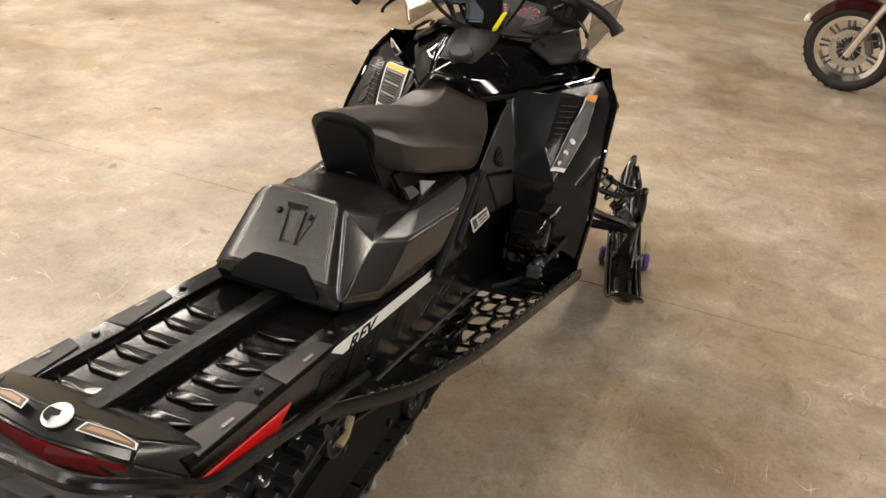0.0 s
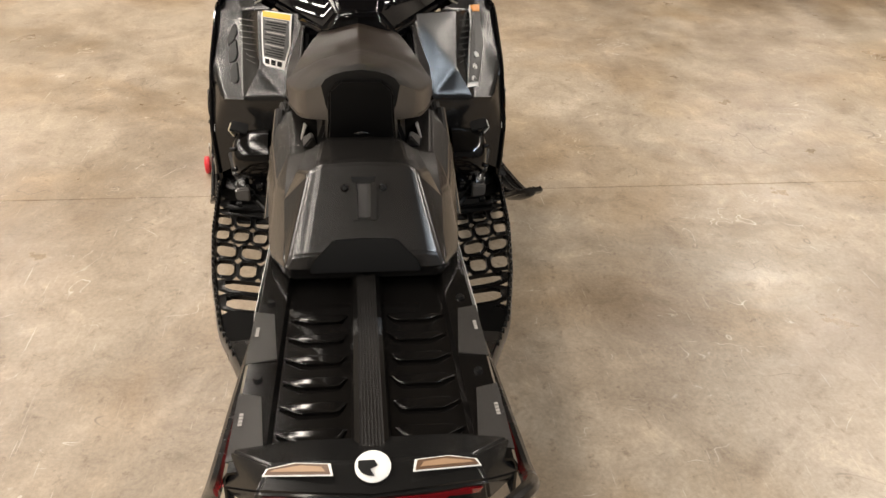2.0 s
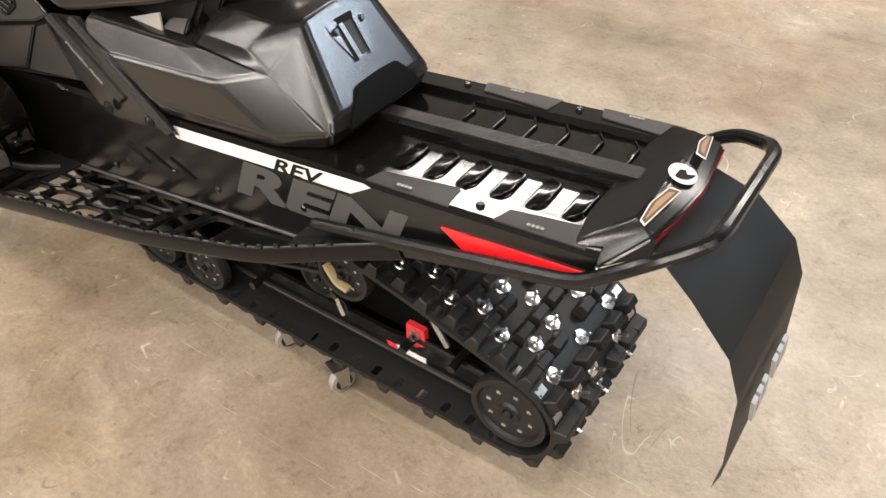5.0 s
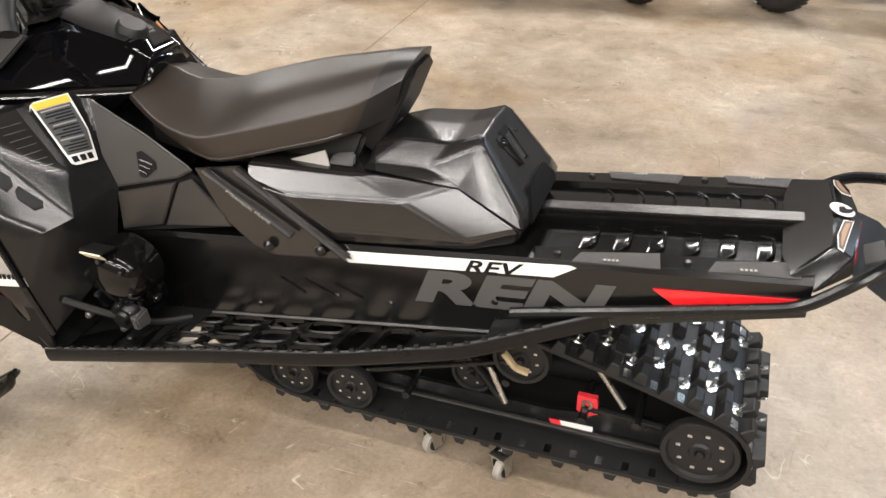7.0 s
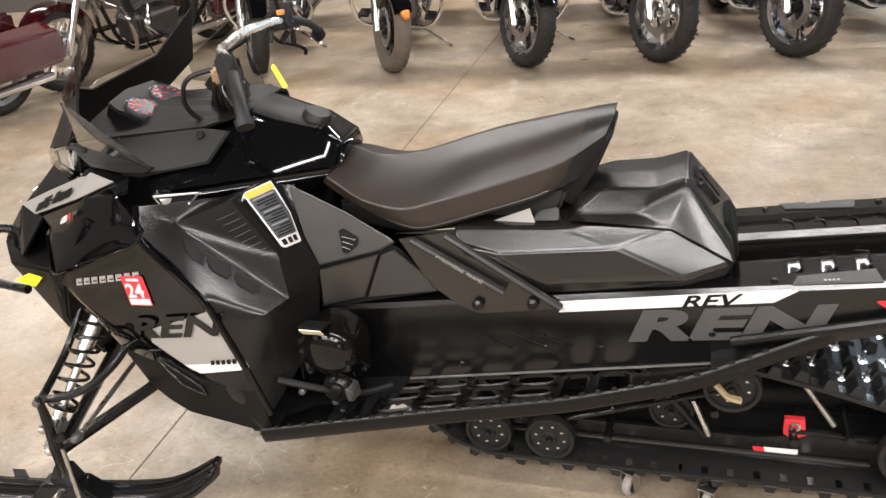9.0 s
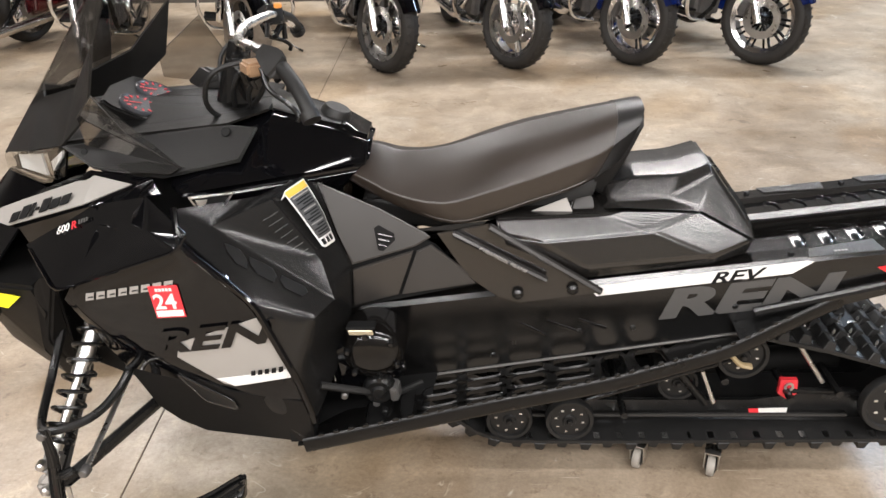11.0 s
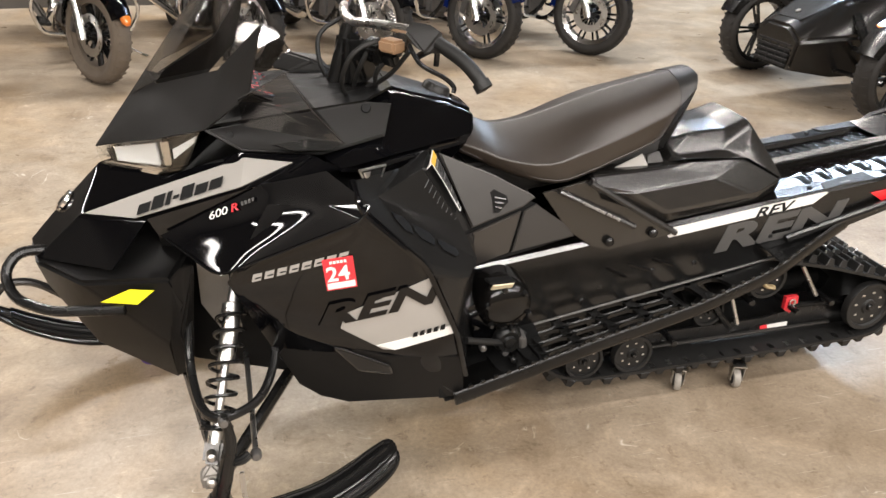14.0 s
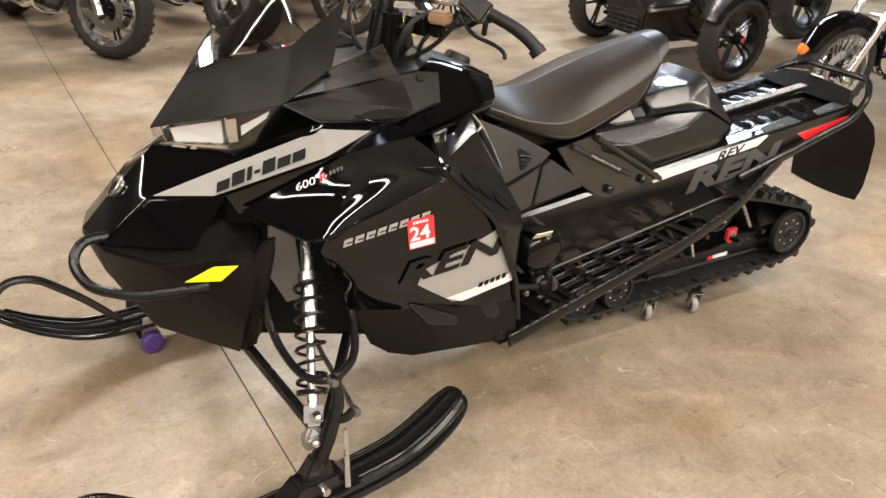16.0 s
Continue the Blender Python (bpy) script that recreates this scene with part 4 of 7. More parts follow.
shell(bm, [(0.690, 0.0, 0.884), (0.688, 0.084, 0.881), (0.683, 0.107, 0.866), (0.583, 0.116, 0.740), (0.587, 0.146, 0.733), (0.583, 0.0, 0.740),
           (0.790, 0.138, 0.818), (0.925, 0.118, 0.798), (0.86, 0.086, 0.850), (0.935, 0.075, 0.828), (0.86, 0.0, 0.854), (0.94, 0.0, 0.831),
           (0.718, 0.156, 0.797), (0.90, 0.162, 0.802), (0.945, 0.128, 0.785), (0.578, 0.156, 0.712), (0.575, 0.118, 0.712), (0.575, 0.0, 0.712), (0.955, 0.0, 0.785), (0.752, 0.092, 0.857), (0.752, 0.0, 0.862)],
      [(0, 1, 3, 5), (1, 2, 4, 3), (0, 20, 19, 1), (20, 10, 8, 19), (10, 11, 9, 8), (1, 19, 6, 2), (19, 8, 7, 6), (8, 9, 7), (2, 6, 12), (6, 7, 13, 12), (7, 14, 13),
       (2, 12, 15, 4), (3, 4, 15, 16), (5, 3, 16, 17), (9, 11, 18, 14, 7)], soft=0.006)
lid = part("box_lid", bm, M_SATIN, cargo, "faceted lid with a moulded latch recess", smooth=60, crisp=True)
# the lid's latch, framed by two ribs, with its screws
lp = plane_pose((0.652, 0, 0.8335), (0, -1, 0), (0.61, 0, 0.79))


def on_lid(name, mat, corners, z0, z1, bevel=0.0015):
    bm = bmesh.new()
    prism(bm, [lp @ Vector((a, b, z0)) for a, b in corners], lp.to_3x3() @ Vector((0, 0, z1 - z0)))
    part(name, bm, mat, lid, bevel=bevel)


on_lid("latch_plate", M_SATIN, ((-0.050, 0.030), (0.050, 0.030), (0.046, 0.004), (0.026, -0.050), (-0.026, -0.050), (-0.046, 0.004)), -0.004, 0.002)
on_lid("latch_slot", M_DARK, ((-0.024, 0.034), (0.024, 0.034), (0.021, 0.020), (-0.021, 0.020)), 0.0, 0.0032, 0.0)
on_lid("latch", M_PATCH, ((-0.014, 0.020), (0.014, 0.020), (0.013, -0.046), (-0.013, -0.046)), 0.0, 0.0035)
for side in (1, -1):
    on_lid("latch_rib", M_SATIN, ((side * 0.014, 0.022), (side * 0.026, 0.022), (side * 0.023, -0.052), (side * 0.012, -0.052)), 0.0, 0.008, 0.002)
    bm = bmesh.new()
    lathe(bm, [(0, 0.008), (0.005, 0.008), (0.0075, 0.004), (0.0075, 0)], lp @ Matrix.Translation((side * 0.037, 0.012, 0.001)), 12)
    part("screw", bm, M_BLACKSTEEL, lid)
# scoop at the lid's foot is a near-black solid, its shade only colour
bm = bmesh.new()
hull(bm, sym([(0.570, 0.110, 0.703), (0.574, 0.104, 0.727), (0.5905, 0.062, 0.768), (0.592, 0.0, 0.771), (0.60, 0.10, 0.70), (0.615, 0.05, 0.755), (0.571, 0.0, 0.703)]))
part("lid_notch", bm, M_DARK, lid, bevel=0.004)
bm = bmesh.new()
lathe(bm, [(0, 0.03), (0.018, 0.03), (0.024, 0.024), (0.026, 0.0)], pose(0.925, 0.0, 0.838, 0, 25, 0), 20)
part("seat_latch", bm, M_RUBBER, cargo)
bm = bmesh.new()
hull(bm, [(0.97, 0.10, 0.785), (1.03, 0.11, 0.785), (0.96, 0.135, 0.787), (1.02, 0.14, 0.787), (0.965, 0.11, 0.815), (1.01, 0.115, 0.808)])
pair("seat_stop", bm, M_PATCH, cargo, bevel=0.004)

# seat: stations from tail to nose, each centre, top edge, waist, hem
STATIONS = [((0.850, 0.0, 1.013), (0.850, 0.052, 1.003), (0.864, 0.080, 0.975), (0.893, 0.062, 0.885)),
            ((0.930, 0.0, 1.001), (0.935, 0.072, 0.982), (0.947, 0.128, 0.930), (0.985, 0.128, 0.850)),
            ((1.020, 0.0, 0.982), (1.025, 0.095, 0.956), (1.03, 0.152, 0.905), (1.045, 0.148, 0.832)),
            ((1.120, 0.0, 0.959), (1.120, 0.108, 0.931), (1.115, 0.168, 0.880), (1.120, 0.162, 0.812)),
            ((1.220, 0.0, 0.929), (1.220, 0.098, 0.903), (1.225, 0.182, 0.850), (1.210, 0.175, 0.786)),
            ((1.320, 0.0, 0.898), (1.320, 0.084, 0.873), (1.320, 0.182, 0.825), (1.295, 0.176, 0.768)),
            ((1.420, 0.0, 0.888), (1.420, 0.078, 0.864), (1.425, 0.160, 0.836), (1.400, 0.150, 0.790)),
            ((1.488, 0.0, 0.910), (1.485, 0.068, 0.888), (1.500, 0.128, 0.862), (1.490, 0.122, 0.825)),
            ((1.550, 0.0, 0.908), (1.550, 0.055, 0.892), (1.560, 0.095, 0.880), (1.560, 0.090, 0.855))]


def seat_ring(c, e, w, h, grow=0.0):
    """Closed ring through one station, its panels slightly crowned."""
    c, e, w, h = [Vector(p) for p in (c, e, w, h)]
    half = [c, c.lerp(e, 0.6) + Vector((0, 0, 0.002)), e, e.lerp(w, 0.5) + Vector((0, 0.004, 0.002)), w, w.lerp(h, 0.55) + Vector((0, 0.003, 0)), h, Vector((h.x, h.y * 0.6, h.z - 0.004))]
    mid = Vector((h.x, 0, h.z - 0.004))
    half = [p + Vector((0, grow if p.y > 0 else 0, grow if i < 4 else 0)) for i, p in enumerate(half)]
    return half + [mid] + [Vector((p.x, -p.y, p.z)) for p in reversed(half[1:])]


def spline(a, b, c, d, u):
    return 0.5 * (2 * b + (c - a) * u + (2 * a - 5 * b + 4 * c - d) * u * u + (3 * b - a - 3 * c + d) * u ** 3)


def seat_rings(first, last, steps, grow=0.0):
    rings = []
    for i in range(first, last):
        for k in range(steps):
            st = []
            for j in range(4):
                p = [Vector(STATIONS[min(max(i + o, 0), len(STATIONS) - 1)][j]) for o in (-1, 0, 1, 2)]
                st.append(spline(*p, k / steps))
            rings.append(seat_ring(*st, grow))
    rings.append(seat_ring(*STATIONS[last], grow))
    return rings


bm = bmesh.new()
loft(bm, seat_rings(0, len(STATIONS) - 1, 3))
seat = part("seat", bm, M_VINYL, sled, "dark brown-black vinyl seat with a raised tail", smooth=180)
md = seat.modifiers.new("soft_edges", "BEVEL")
md.width, md.segments, md.limit_method, md.angle_limit = 0.005, 3, "ANGLE", radians(20)
wn = seat.modifiers.new("flat_facets", "WEIGHTED_NORMAL")
wn.weight = 80
# grippy tail pad, and the stitched hem
bm = bmesh.new()
loft(bm, [[p - Vector((0.0012, 0, 0)) if i == 0 else p for p in r] for i, r in enumerate(seat_rings(0, 1, 4, 0.0014)[:4])])
part("tail_pad", bm, M_VINYL2, seat, "ribbed dark grey tail pad", smooth=40)
bm = bmesh.new()
hem = [r[6] + Vector((0, 0.003, 0.010)) for r in seat_rings(1, len(STATIONS) - 1, 3)]
tube(bm, hem, 0.0022, 6)
pair("seam", bm, M_VINYL, seat)
bm = bmesh.new()
hull(bm, sym([(0.96, 0.10, 0.81), (0.945, 0.085, 0.855), (1.30, 0.12, 0.75), (1.35, 0.10, 0.72), (0.98, 0.10, 0.77), (1.52, 0.08, 0.80), (1.52, 0.08, 0.74)]))
part("seat_base", bm, M_MATTE, seat, bevel=0.01)
bm = bmesh.new()
hull(bm, sym([(0.8455, 0.040, 0.992), (0.8485, 0.066, 0.968), (0.8845, 0.070, 0.885), (0.935, 0.078, 0.800), (0.95, 0.05, 0.790), (0.90, 0.05, 0.985), (0.98, 0.085, 0.83), (0.95, 0.07, 0.90)]))
part("seat_back", bm, M_RUB, seat, "black plastic back of the seat", bevel=0.004)
bm = bmesh.new()
sheet(bm, [(1.142, 0.142, 0.774), (1.029, 0.130, 0.815), (1.015, 0.142, 0.785)], [(0, 1, 2)], 0.004)
pair("seat_bracket", bm, M_SILVER, seat, "pale grey seat bracket")

# frame struts either side, plain glossy black that catches highlights along the edges
struts = []
for a, b, w in (((1.297, 0.200, 0.757), (1.078, 0.224, 0.645), 0.011), ((1.212, 0.204, 0.775), (0.948, 0.222, 0.612), 0.012)):
    bm = bmesh.new()
    tube(bm, [a, b], w, 8, flat=0.75)
    struts += pair("frame_strut", bm, M_STRUT, sled, "black flat frame strut with a high gloss", smooth=20)
bm = bmesh.new()
sheet(bm, [(1.335, 0.184, 0.748), (1.215, 0.190, 0.775), (0.965, 0.210, 0.622), (0.945, 0.211, 0.602), (1.14, 0.212, 0.575), (1.19, 0.210, 0.590), (1.26, 0.204, 0.640)], [(0, 1, 2, 6), (2, 3, 4, 5, 6)], 0.008)
brackets = pair("frame_bracket", bm, M_SATIN, sled, "gloss black frame bracket", bevel=0.002)
letters("PYRAMIDAL FRAME", 0.0115, plane_pose((1.238, 0.2185, 0.7235), (-0.219, 0.024, -0.112), (0, 0, 1)), M_SILVER, struts[0], "strut_lettering", depth=0.0005, shear=0.2, label="small pale lettering along the strut", width=1.25, bold=0.0)
for x, z in ((1.144, 0.603), (1.014, 0.615)):
    bm = bmesh.new()
    lathe(bm, [(0, 0.008), (0.006, 0.008), (0.010, 0.005), (0.013, 0.003), (0.014, 0)], axis_y(x, 0.219, z), 16)
    pair("frame_bolt", bm, M_BLACKSTEEL, sled, "dark frame bolt")


# ---- bodywork ----
def side_y(x):
    """Outer face of the lower side panel."""
    return 0.442 - 0.115 * (x - 1.64)


def on_side(x, z, lift=0.0):
    return (x, side_y(x) + lift, z)


# inner core that closes the body, its shade put into the near-black colour
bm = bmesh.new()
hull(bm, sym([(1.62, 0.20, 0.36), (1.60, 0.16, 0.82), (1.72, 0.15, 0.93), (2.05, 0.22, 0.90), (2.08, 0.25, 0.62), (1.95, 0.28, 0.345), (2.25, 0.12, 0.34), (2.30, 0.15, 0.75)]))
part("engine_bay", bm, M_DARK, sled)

# lower side panels
bm = bmesh.new()
PANEL = ([on_side(2.135, 0.705), on_side(1.875, 0.815), on_side(1.715, 0.715), on_side(1.640, 0.525), on_side(1.78, 0.49), on_side(2.03, 0.575),
           (1.615, 0.442, 0.340), (1.930, 0.358, 0.325), (2.045, 0.345, 0.450), (2.150, 0.385, 0.690), (1.66, 0.36, 0.30), (1.93, 0.26, 0.30), (1.85, 0.43, 0.855), (2.05, 0.36, 0.86)],
      [(0, 1, 2, 3, 4, 5), (4, 3, 6, 7), (4, 7, 8, 5), (5, 8, 9, 0), (6, 10, 11, 7), (1, 0, 9, 13, 12), (1, 12, 2)])
moulded(bm, *PANEL, 0.006, keep=((4, 3), (4, 7)), rounds=8, crown=0.006)
panels = pair("side_panel", bm, M_GLOSS, sled, "gloss black lower side panel with grey graphics", smooth=35)
# matte rub panel at the foot
bm = bmesh.new()
sheet(bm, [(1.615, 0.445, 0.338), (1.625, 0.448, 0.46), (1.80, 0.424, 0.472), (2.02, 0.380, 0.545), (2.050, 0.355, 0.47), (2.005, 0.354, 0.375), (1.955, 0.358, 0.335), (1.89, 0.376, 0.318)], [(0, 1, 2, 7), (2, 3, 4, 5, 6, 7)], 0.004)
rubs = pair("rub_panel", bm, M_RUB, sled, "matte black foot of the side panel", smooth=10, bevel=0.002)
RUB3 = ((1.80, 0.424, 0.472), (2.02, 0.380, 0.545), (1.89, 0.376, 0.318))
VENT = [on_plane((x, 0.41, z), *RUB3, 0.004) for x, z in ((1.928, 0.500), (1.868, 0.428), (1.787, 0.420), (1.796, 0.446), (1.905, 0.492))]
bm = bmesh.new()
prism(bm, VENT, (0, 0.002, 0))
vents = pair("rub_vent", bm, M_KNEE, sled, bevel=0.001)
bm = bmesh.new()
tube(bm, fillet([VENT[3], VENT[4], VENT[0], VENT[1], VENT[2], VENT[3]], 0.008, 3), 0.0034, 8)
for side, ob in ((1, bm), (-1, mirrored(bm))):
    part("vent_rim", ob, M_SATIN, vents[0 if side == 1 else 1])
# grey graphic with a white foot, and its letters
for side in (1, -1):
    par = panels[0] if side == 1 else panels[1]
    bm = bmesh.new()
    prism(bm, [(x, side * y, z) for x, y, z in (on_side(1.910, 0.561, 0.001), on_side(1.899, 0.600, 0.001), on_side(1.705, 0.679, 0.001), on_side(1.681, 0.630, 0.001), on_side(1.637, 0.530, 0.001), on_side(1.787, 0.490, 0.001), on_side(1.813, 0.493, 0.001))], (0, side * 0.0012, 0))
    part("grey_graphic", bm, M_SILVER, par, "silver-grey panel graphic")
    bm = bmesh.new()
    prism(bm, [(x, side * y, z) for x, y, z in (on_side(1.829, 0.506, 0.003), on_side(1.787, 0.490, 0.003), on_side(1.637, 0.530, 0.003), on_side(1.645, 0.551, 0.003))], (0, side * 0.0012, 0))
    part("white_graphic", bm, M_WHITE, par, "white foot of the panel graphic")
    u = Vector((-1, 0.115, 0)) if side == 1 else Vector((1, 0.115, 0))
    up = Vector((0.15, 0, 1))
    o = on_side(1.967, 0.567, 0.006) if side == 1 else on_side(1.70, 0.64, 0.004)
    tilt = Vector((0, 0, 0.188 if side == 1 else -0.188))
    letters("REN", 0.076, plane_pose((o[0], side * o[1], o[2]), u + tilt, (0, 0, 1)), M_GLOSS, par, "panel_lettering", shear=0.35, label="black block letters", width=1.95, bold=0.03)
    # five small bars stand for the engine maker's name
    for k in range(5):
        bm = bmesh.new()
        x = 1.745 - 0.016 * k
        z = 0.5245 + 0.0037 * k
        prism(bm, [(a, side * b, c) for a, b, c in (on_side(x, z, 0.0045), on_side(x - 0.011, z + 0.0025, 0.0045), on_side(x - 0.012, z + 0.016, 0.0045), on_side(x - 0.002, z + 0.013, 0.0045))], (0, side * 0.0008, 0))
        part("graphic_bar", bm, M_INK, par)
    # eight slanted bars stand for the model name
    for k in range(8):
        bm = bmesh.new()
        x = 2.098 - 0.0268 * k
        z = 0.692 + 0.0062 * k
        prism(bm, [(a, side * b, c) for a, b, c in (on_side(x, z, 0.001), on_side(x - 0.020, z + 0.0045, 0.001), on_side(x - 0.024, z + 0.0225, 0.001), on_side(x - 0.004, z + 0.018, 0.001))], (0, side * 0.001, 0))
        nb = part("name_bar", bm, M_SILVER, par)
        bm = bmesh.new()
        prism(bm, [(a, side * b, c) for a, b, c in (on_side(x - 0.007, z + 0.007, 0.0021), on_side(x - 0.02, z + 0.010, 0.0021), on_side(x - 0.021, z + 0.0135, 0.0021), on_side(x - 0.008, z + 0.0105, 0.0021))], (0, side * 0.0006, 0))
        part("name_gap", bm, M_INK, par)
    # registration sticker
    o = on_side(1.937, 0.662, 0.002)
    m = plane_pose((o[0], side * o[1], o[2]), Vector((-1, 0.115, 0.12)) if side == 1 else Vector((1, 0.115, 0.12)), (0, 0, 1))
    if side == 1:
        bm = bmesh.new()
        prism(bm, [m @ Vector(p) for p in ((0, 0, 0), (0.068, 0, 0), (0.068, 0.078, 0), (0, 0.078, 0))], m.to_3x3() @ Vector((0, 0, 0.0012)))
        tag = part("registration_sticker", bm, M_TAGRED, par, "red and white numbered trail sticker")
        bm = bmesh.new()
        prism(bm, [m @ Vector(p) for p in ((0.003, 0.003, 0.0013), (0.065, 0.003, 0.0013), (0.065, 0.018, 0.0013), (0.003, 0.018, 0.0013))], m.to_3x3() @ Vector((0, 0, 0.0006)))
        part("sticker_foot", bm, M_WHITE, tag)
        letters("24", 0.050, m @ Matrix.Translation((0.004, 0.023, 0.0014)), M_WHITE, tag, "sticker_number", width=1.05)
        for k in range(5):
            bm = bmesh.new()
            prism(bm, [m @ Vector(p) for p in ((0.015 + 0.008 * k, 0.065, 0.0013), (0.021 + 0.008 * k, 0.065, 0.0013), (0.021 + 0.008 * k, 0.072, 0.0013), (0.015 + 0.008 * k, 0.072, 0.0013))], m.to_3x3() @ Vector((0, 0, 0.0005)))
            part("sticker_bar", bm, M_WHITE, tag)

for side in (1, -1):
    cage, skin = cage_of(*PANEL, side), skin_of(panels[0 if side == 1 else 1])
    for ob in [o for p in panels[0 if side == 1 else 1].children for o in (p, *p.children)]:
        drape(ob, cage, skin, side)

# gloss upper pods
bm = bmesh.new()
POD = ([(2.285, 0.245, 0.755), (2.165, 0.385, 0.712), (1.862, 0.438, 0.838), (1.842, 0.425, 0.868), (1.925, 0.385, 0.935), (2.06, 0.335, 0.895), (2.10, 0.352, 0.805), (1.93, 0.405, 0.865)],
      [(0, 1, 6), (1, 2, 7, 6), (0, 6, 5), (6, 7, 4, 5), (7, 2, 3), (7, 3, 4)])
moulded(bm, *POD, 0.006, keep=((7, 2), (7, 3), (7, 4)), rounds=10, crown=0.0016)
pods = pair("upper_pod", bm, M_GLOSS, sled, "gloss black upper side pod", smooth=35)
bm = bmesh.new()
tube(bm, fillet([(2.270, 0.262, 0.752), (2.168, 0.388, 0.712), (2.02, 0.415, 0.772), (1.862, 0.441, 0.836), (1.842, 0.428, 0.866)], 0.03, 4), 0.0038, 8)
pair("pod_lip", bm, M_GLOSS, sled, "rolled lower lip of the pod")
for side in (1, -1):
    if side == 1:
        pm = plane_pose((2.1745, 0.3045, 0.8085), (-0.083, 0.040, 0.043), (-0.3, -0.3, 0.8))
    else:
        pm = plane_pose((2.108, -0.3347, 0.843), (0.083, 0.040, -0.043), (-0.3, 0.3, 0.8))
    par = pods[0 if side == 1 else 1]
    letters("600", 0.0245, pm, M_WHITE, par, "engine_number", shear=0.2, width=1.35, bold=0.0)
    letters("R", 0.0245, pm @ Matrix.Translation((0.0575, 0, 0)), M_TAGRED, par, "engine_letter", shear=0.2, width=1.35, bold=0.01)
    for k in range(4):
        bm = bmesh.new()
        prism(bm, [pm @ Vector(p) for p in ((0.086 + 0.009 * k, 0.006, 0), (0.092 + 0.009 * k, 0.006, 0), (0.0935 + 0.009 * k, 0.015, 0), (0.0875 + 0.009 * k, 0.015, 0))], pm.to_3x3() @ Vector((0, 0, 0.0006)))
        part("engine_bar", bm, M_GREYDEC, par)
    for ob in list(par.children):
        drape(ob, cage_of(*POD, side), skin_of(par), side)

# hood
bm = bmesh.new()
moulded(bm, [(2.535, 0, 0.735), (2.418, 0, 0.850), (2.262, 0.135, 0.852), (2.10, 0.235, 0.935), (1.94, 0.300, 0.940), (2.465, 0.120, 0.765), (2.31, 0.215, 0.785), (2.08, 0.315, 0.882), (2.60, 0.0, 0.665), (2.575, 0.10, 0.660), (2.40, 0.235, 0.675), (2.285, 0.225, 0.738), (1.90, 0.37, 0.935)],
      [(0, 1, 2, 5), (5, 2, 3, 6), (6, 3, 4, 7), (8, 0, 5, 9), (9, 5, 6, 10), (6, 7, 11), (7, 4, 12)], 0.006, keep=((5, 6), (6, 7), (9, 5), (6, 10), (6, 11), (7, 11), (6, 3), (0, 5), (7, 4)), rounds=3, crown=0.0)
hoods = pair("hood", bm, M_GLOSS, sled, "gloss black hood half", smooth=35)
bm = bmesh.new()
STRIPE = [Vector(p) + Vector((0.002, 0.002, 0.003)) for p in ((2.452, 0.126, 0.772), (2.335, 0.208, 0.785), (2.10, 0.305, 0.880), (1.985, 0.298, 0.925), (2.085, 0.247, 0.925), (2.30, 0.178, 0.838))]
sheet(bm, STRIPE, [(0, 1, 5), (1, 2, 5), (5, 2, 4), (2, 3, 4)], 0.003)
plates = pair("name_stripe", bm, M_SILVER, sled, "silver-grey hood stripe with black brand shapes", smooth=10)
for side in (1, -1):
    bp = plane_pose((2.331, 0.209, 0.790), (-0.194, 0.080, 0.093), (-0.027, -0.024, 0.025))
    if side == -1:
        bp = plane_pose((2.137, -0.289, 0.883), (0.194, 0.080, -0.093), (-0.027, 0.024, 0.025))
    base = [Vector((p.x, side * p.y, p.z)) for p in (STRIPE[1], STRIPE[2], STRIPE[5])]
    x = 0.004
    for w, h0, h1 in ((0.031, 0, 0.024), (0.031, 0, 0.032), (0.012, 0, 0.032), (0.014, 0.010, 0.017), (0.031, 0, 0.032), (0.031, 0, 0.024), (0.031, 0, 0.024)):
        bm = bmesh.new()
        spots = ((x + 0.35 * h0, h0), (x + w + 0.35 * h0, h0), (x + w + 0.35 * h1, h1), (x + 0.35 * h1, h1))
        pts = [on_plane(bp @ Vector((a, b, 0)), *base, 0.0042) for a, b in spots]
        n = (pts[1] - pts[0]).cross(pts[2] - pts[0]).normalized()
        prism(bm, pts, n * (0.0012 if n.z > 0 else -0.0012))
        part("brand_shape", bm, M_INK, plates[0 if side == 1 else 1])
        x += w + 0.006
bm = bmesh.new()
lathe(bm, [(0, 0.006), (0.024, 0.006), (0.030, 0.003), (0.030, -0.004)], pose(2.512, 0, 0.758, 0, 48, 0), 28)
part("nose_badge", bm, M_CHROME, sled, "round silver nose badge")
bm = bmesh.new()
lathe(bm, [(0, 0.0075), (0.012, 0.0075), (0.014, 0.006)], pose(2.512, 0.004, 0.758, 0, 48, 0), 8)
part("nose_badge_mark", bm, M_INK, sled)
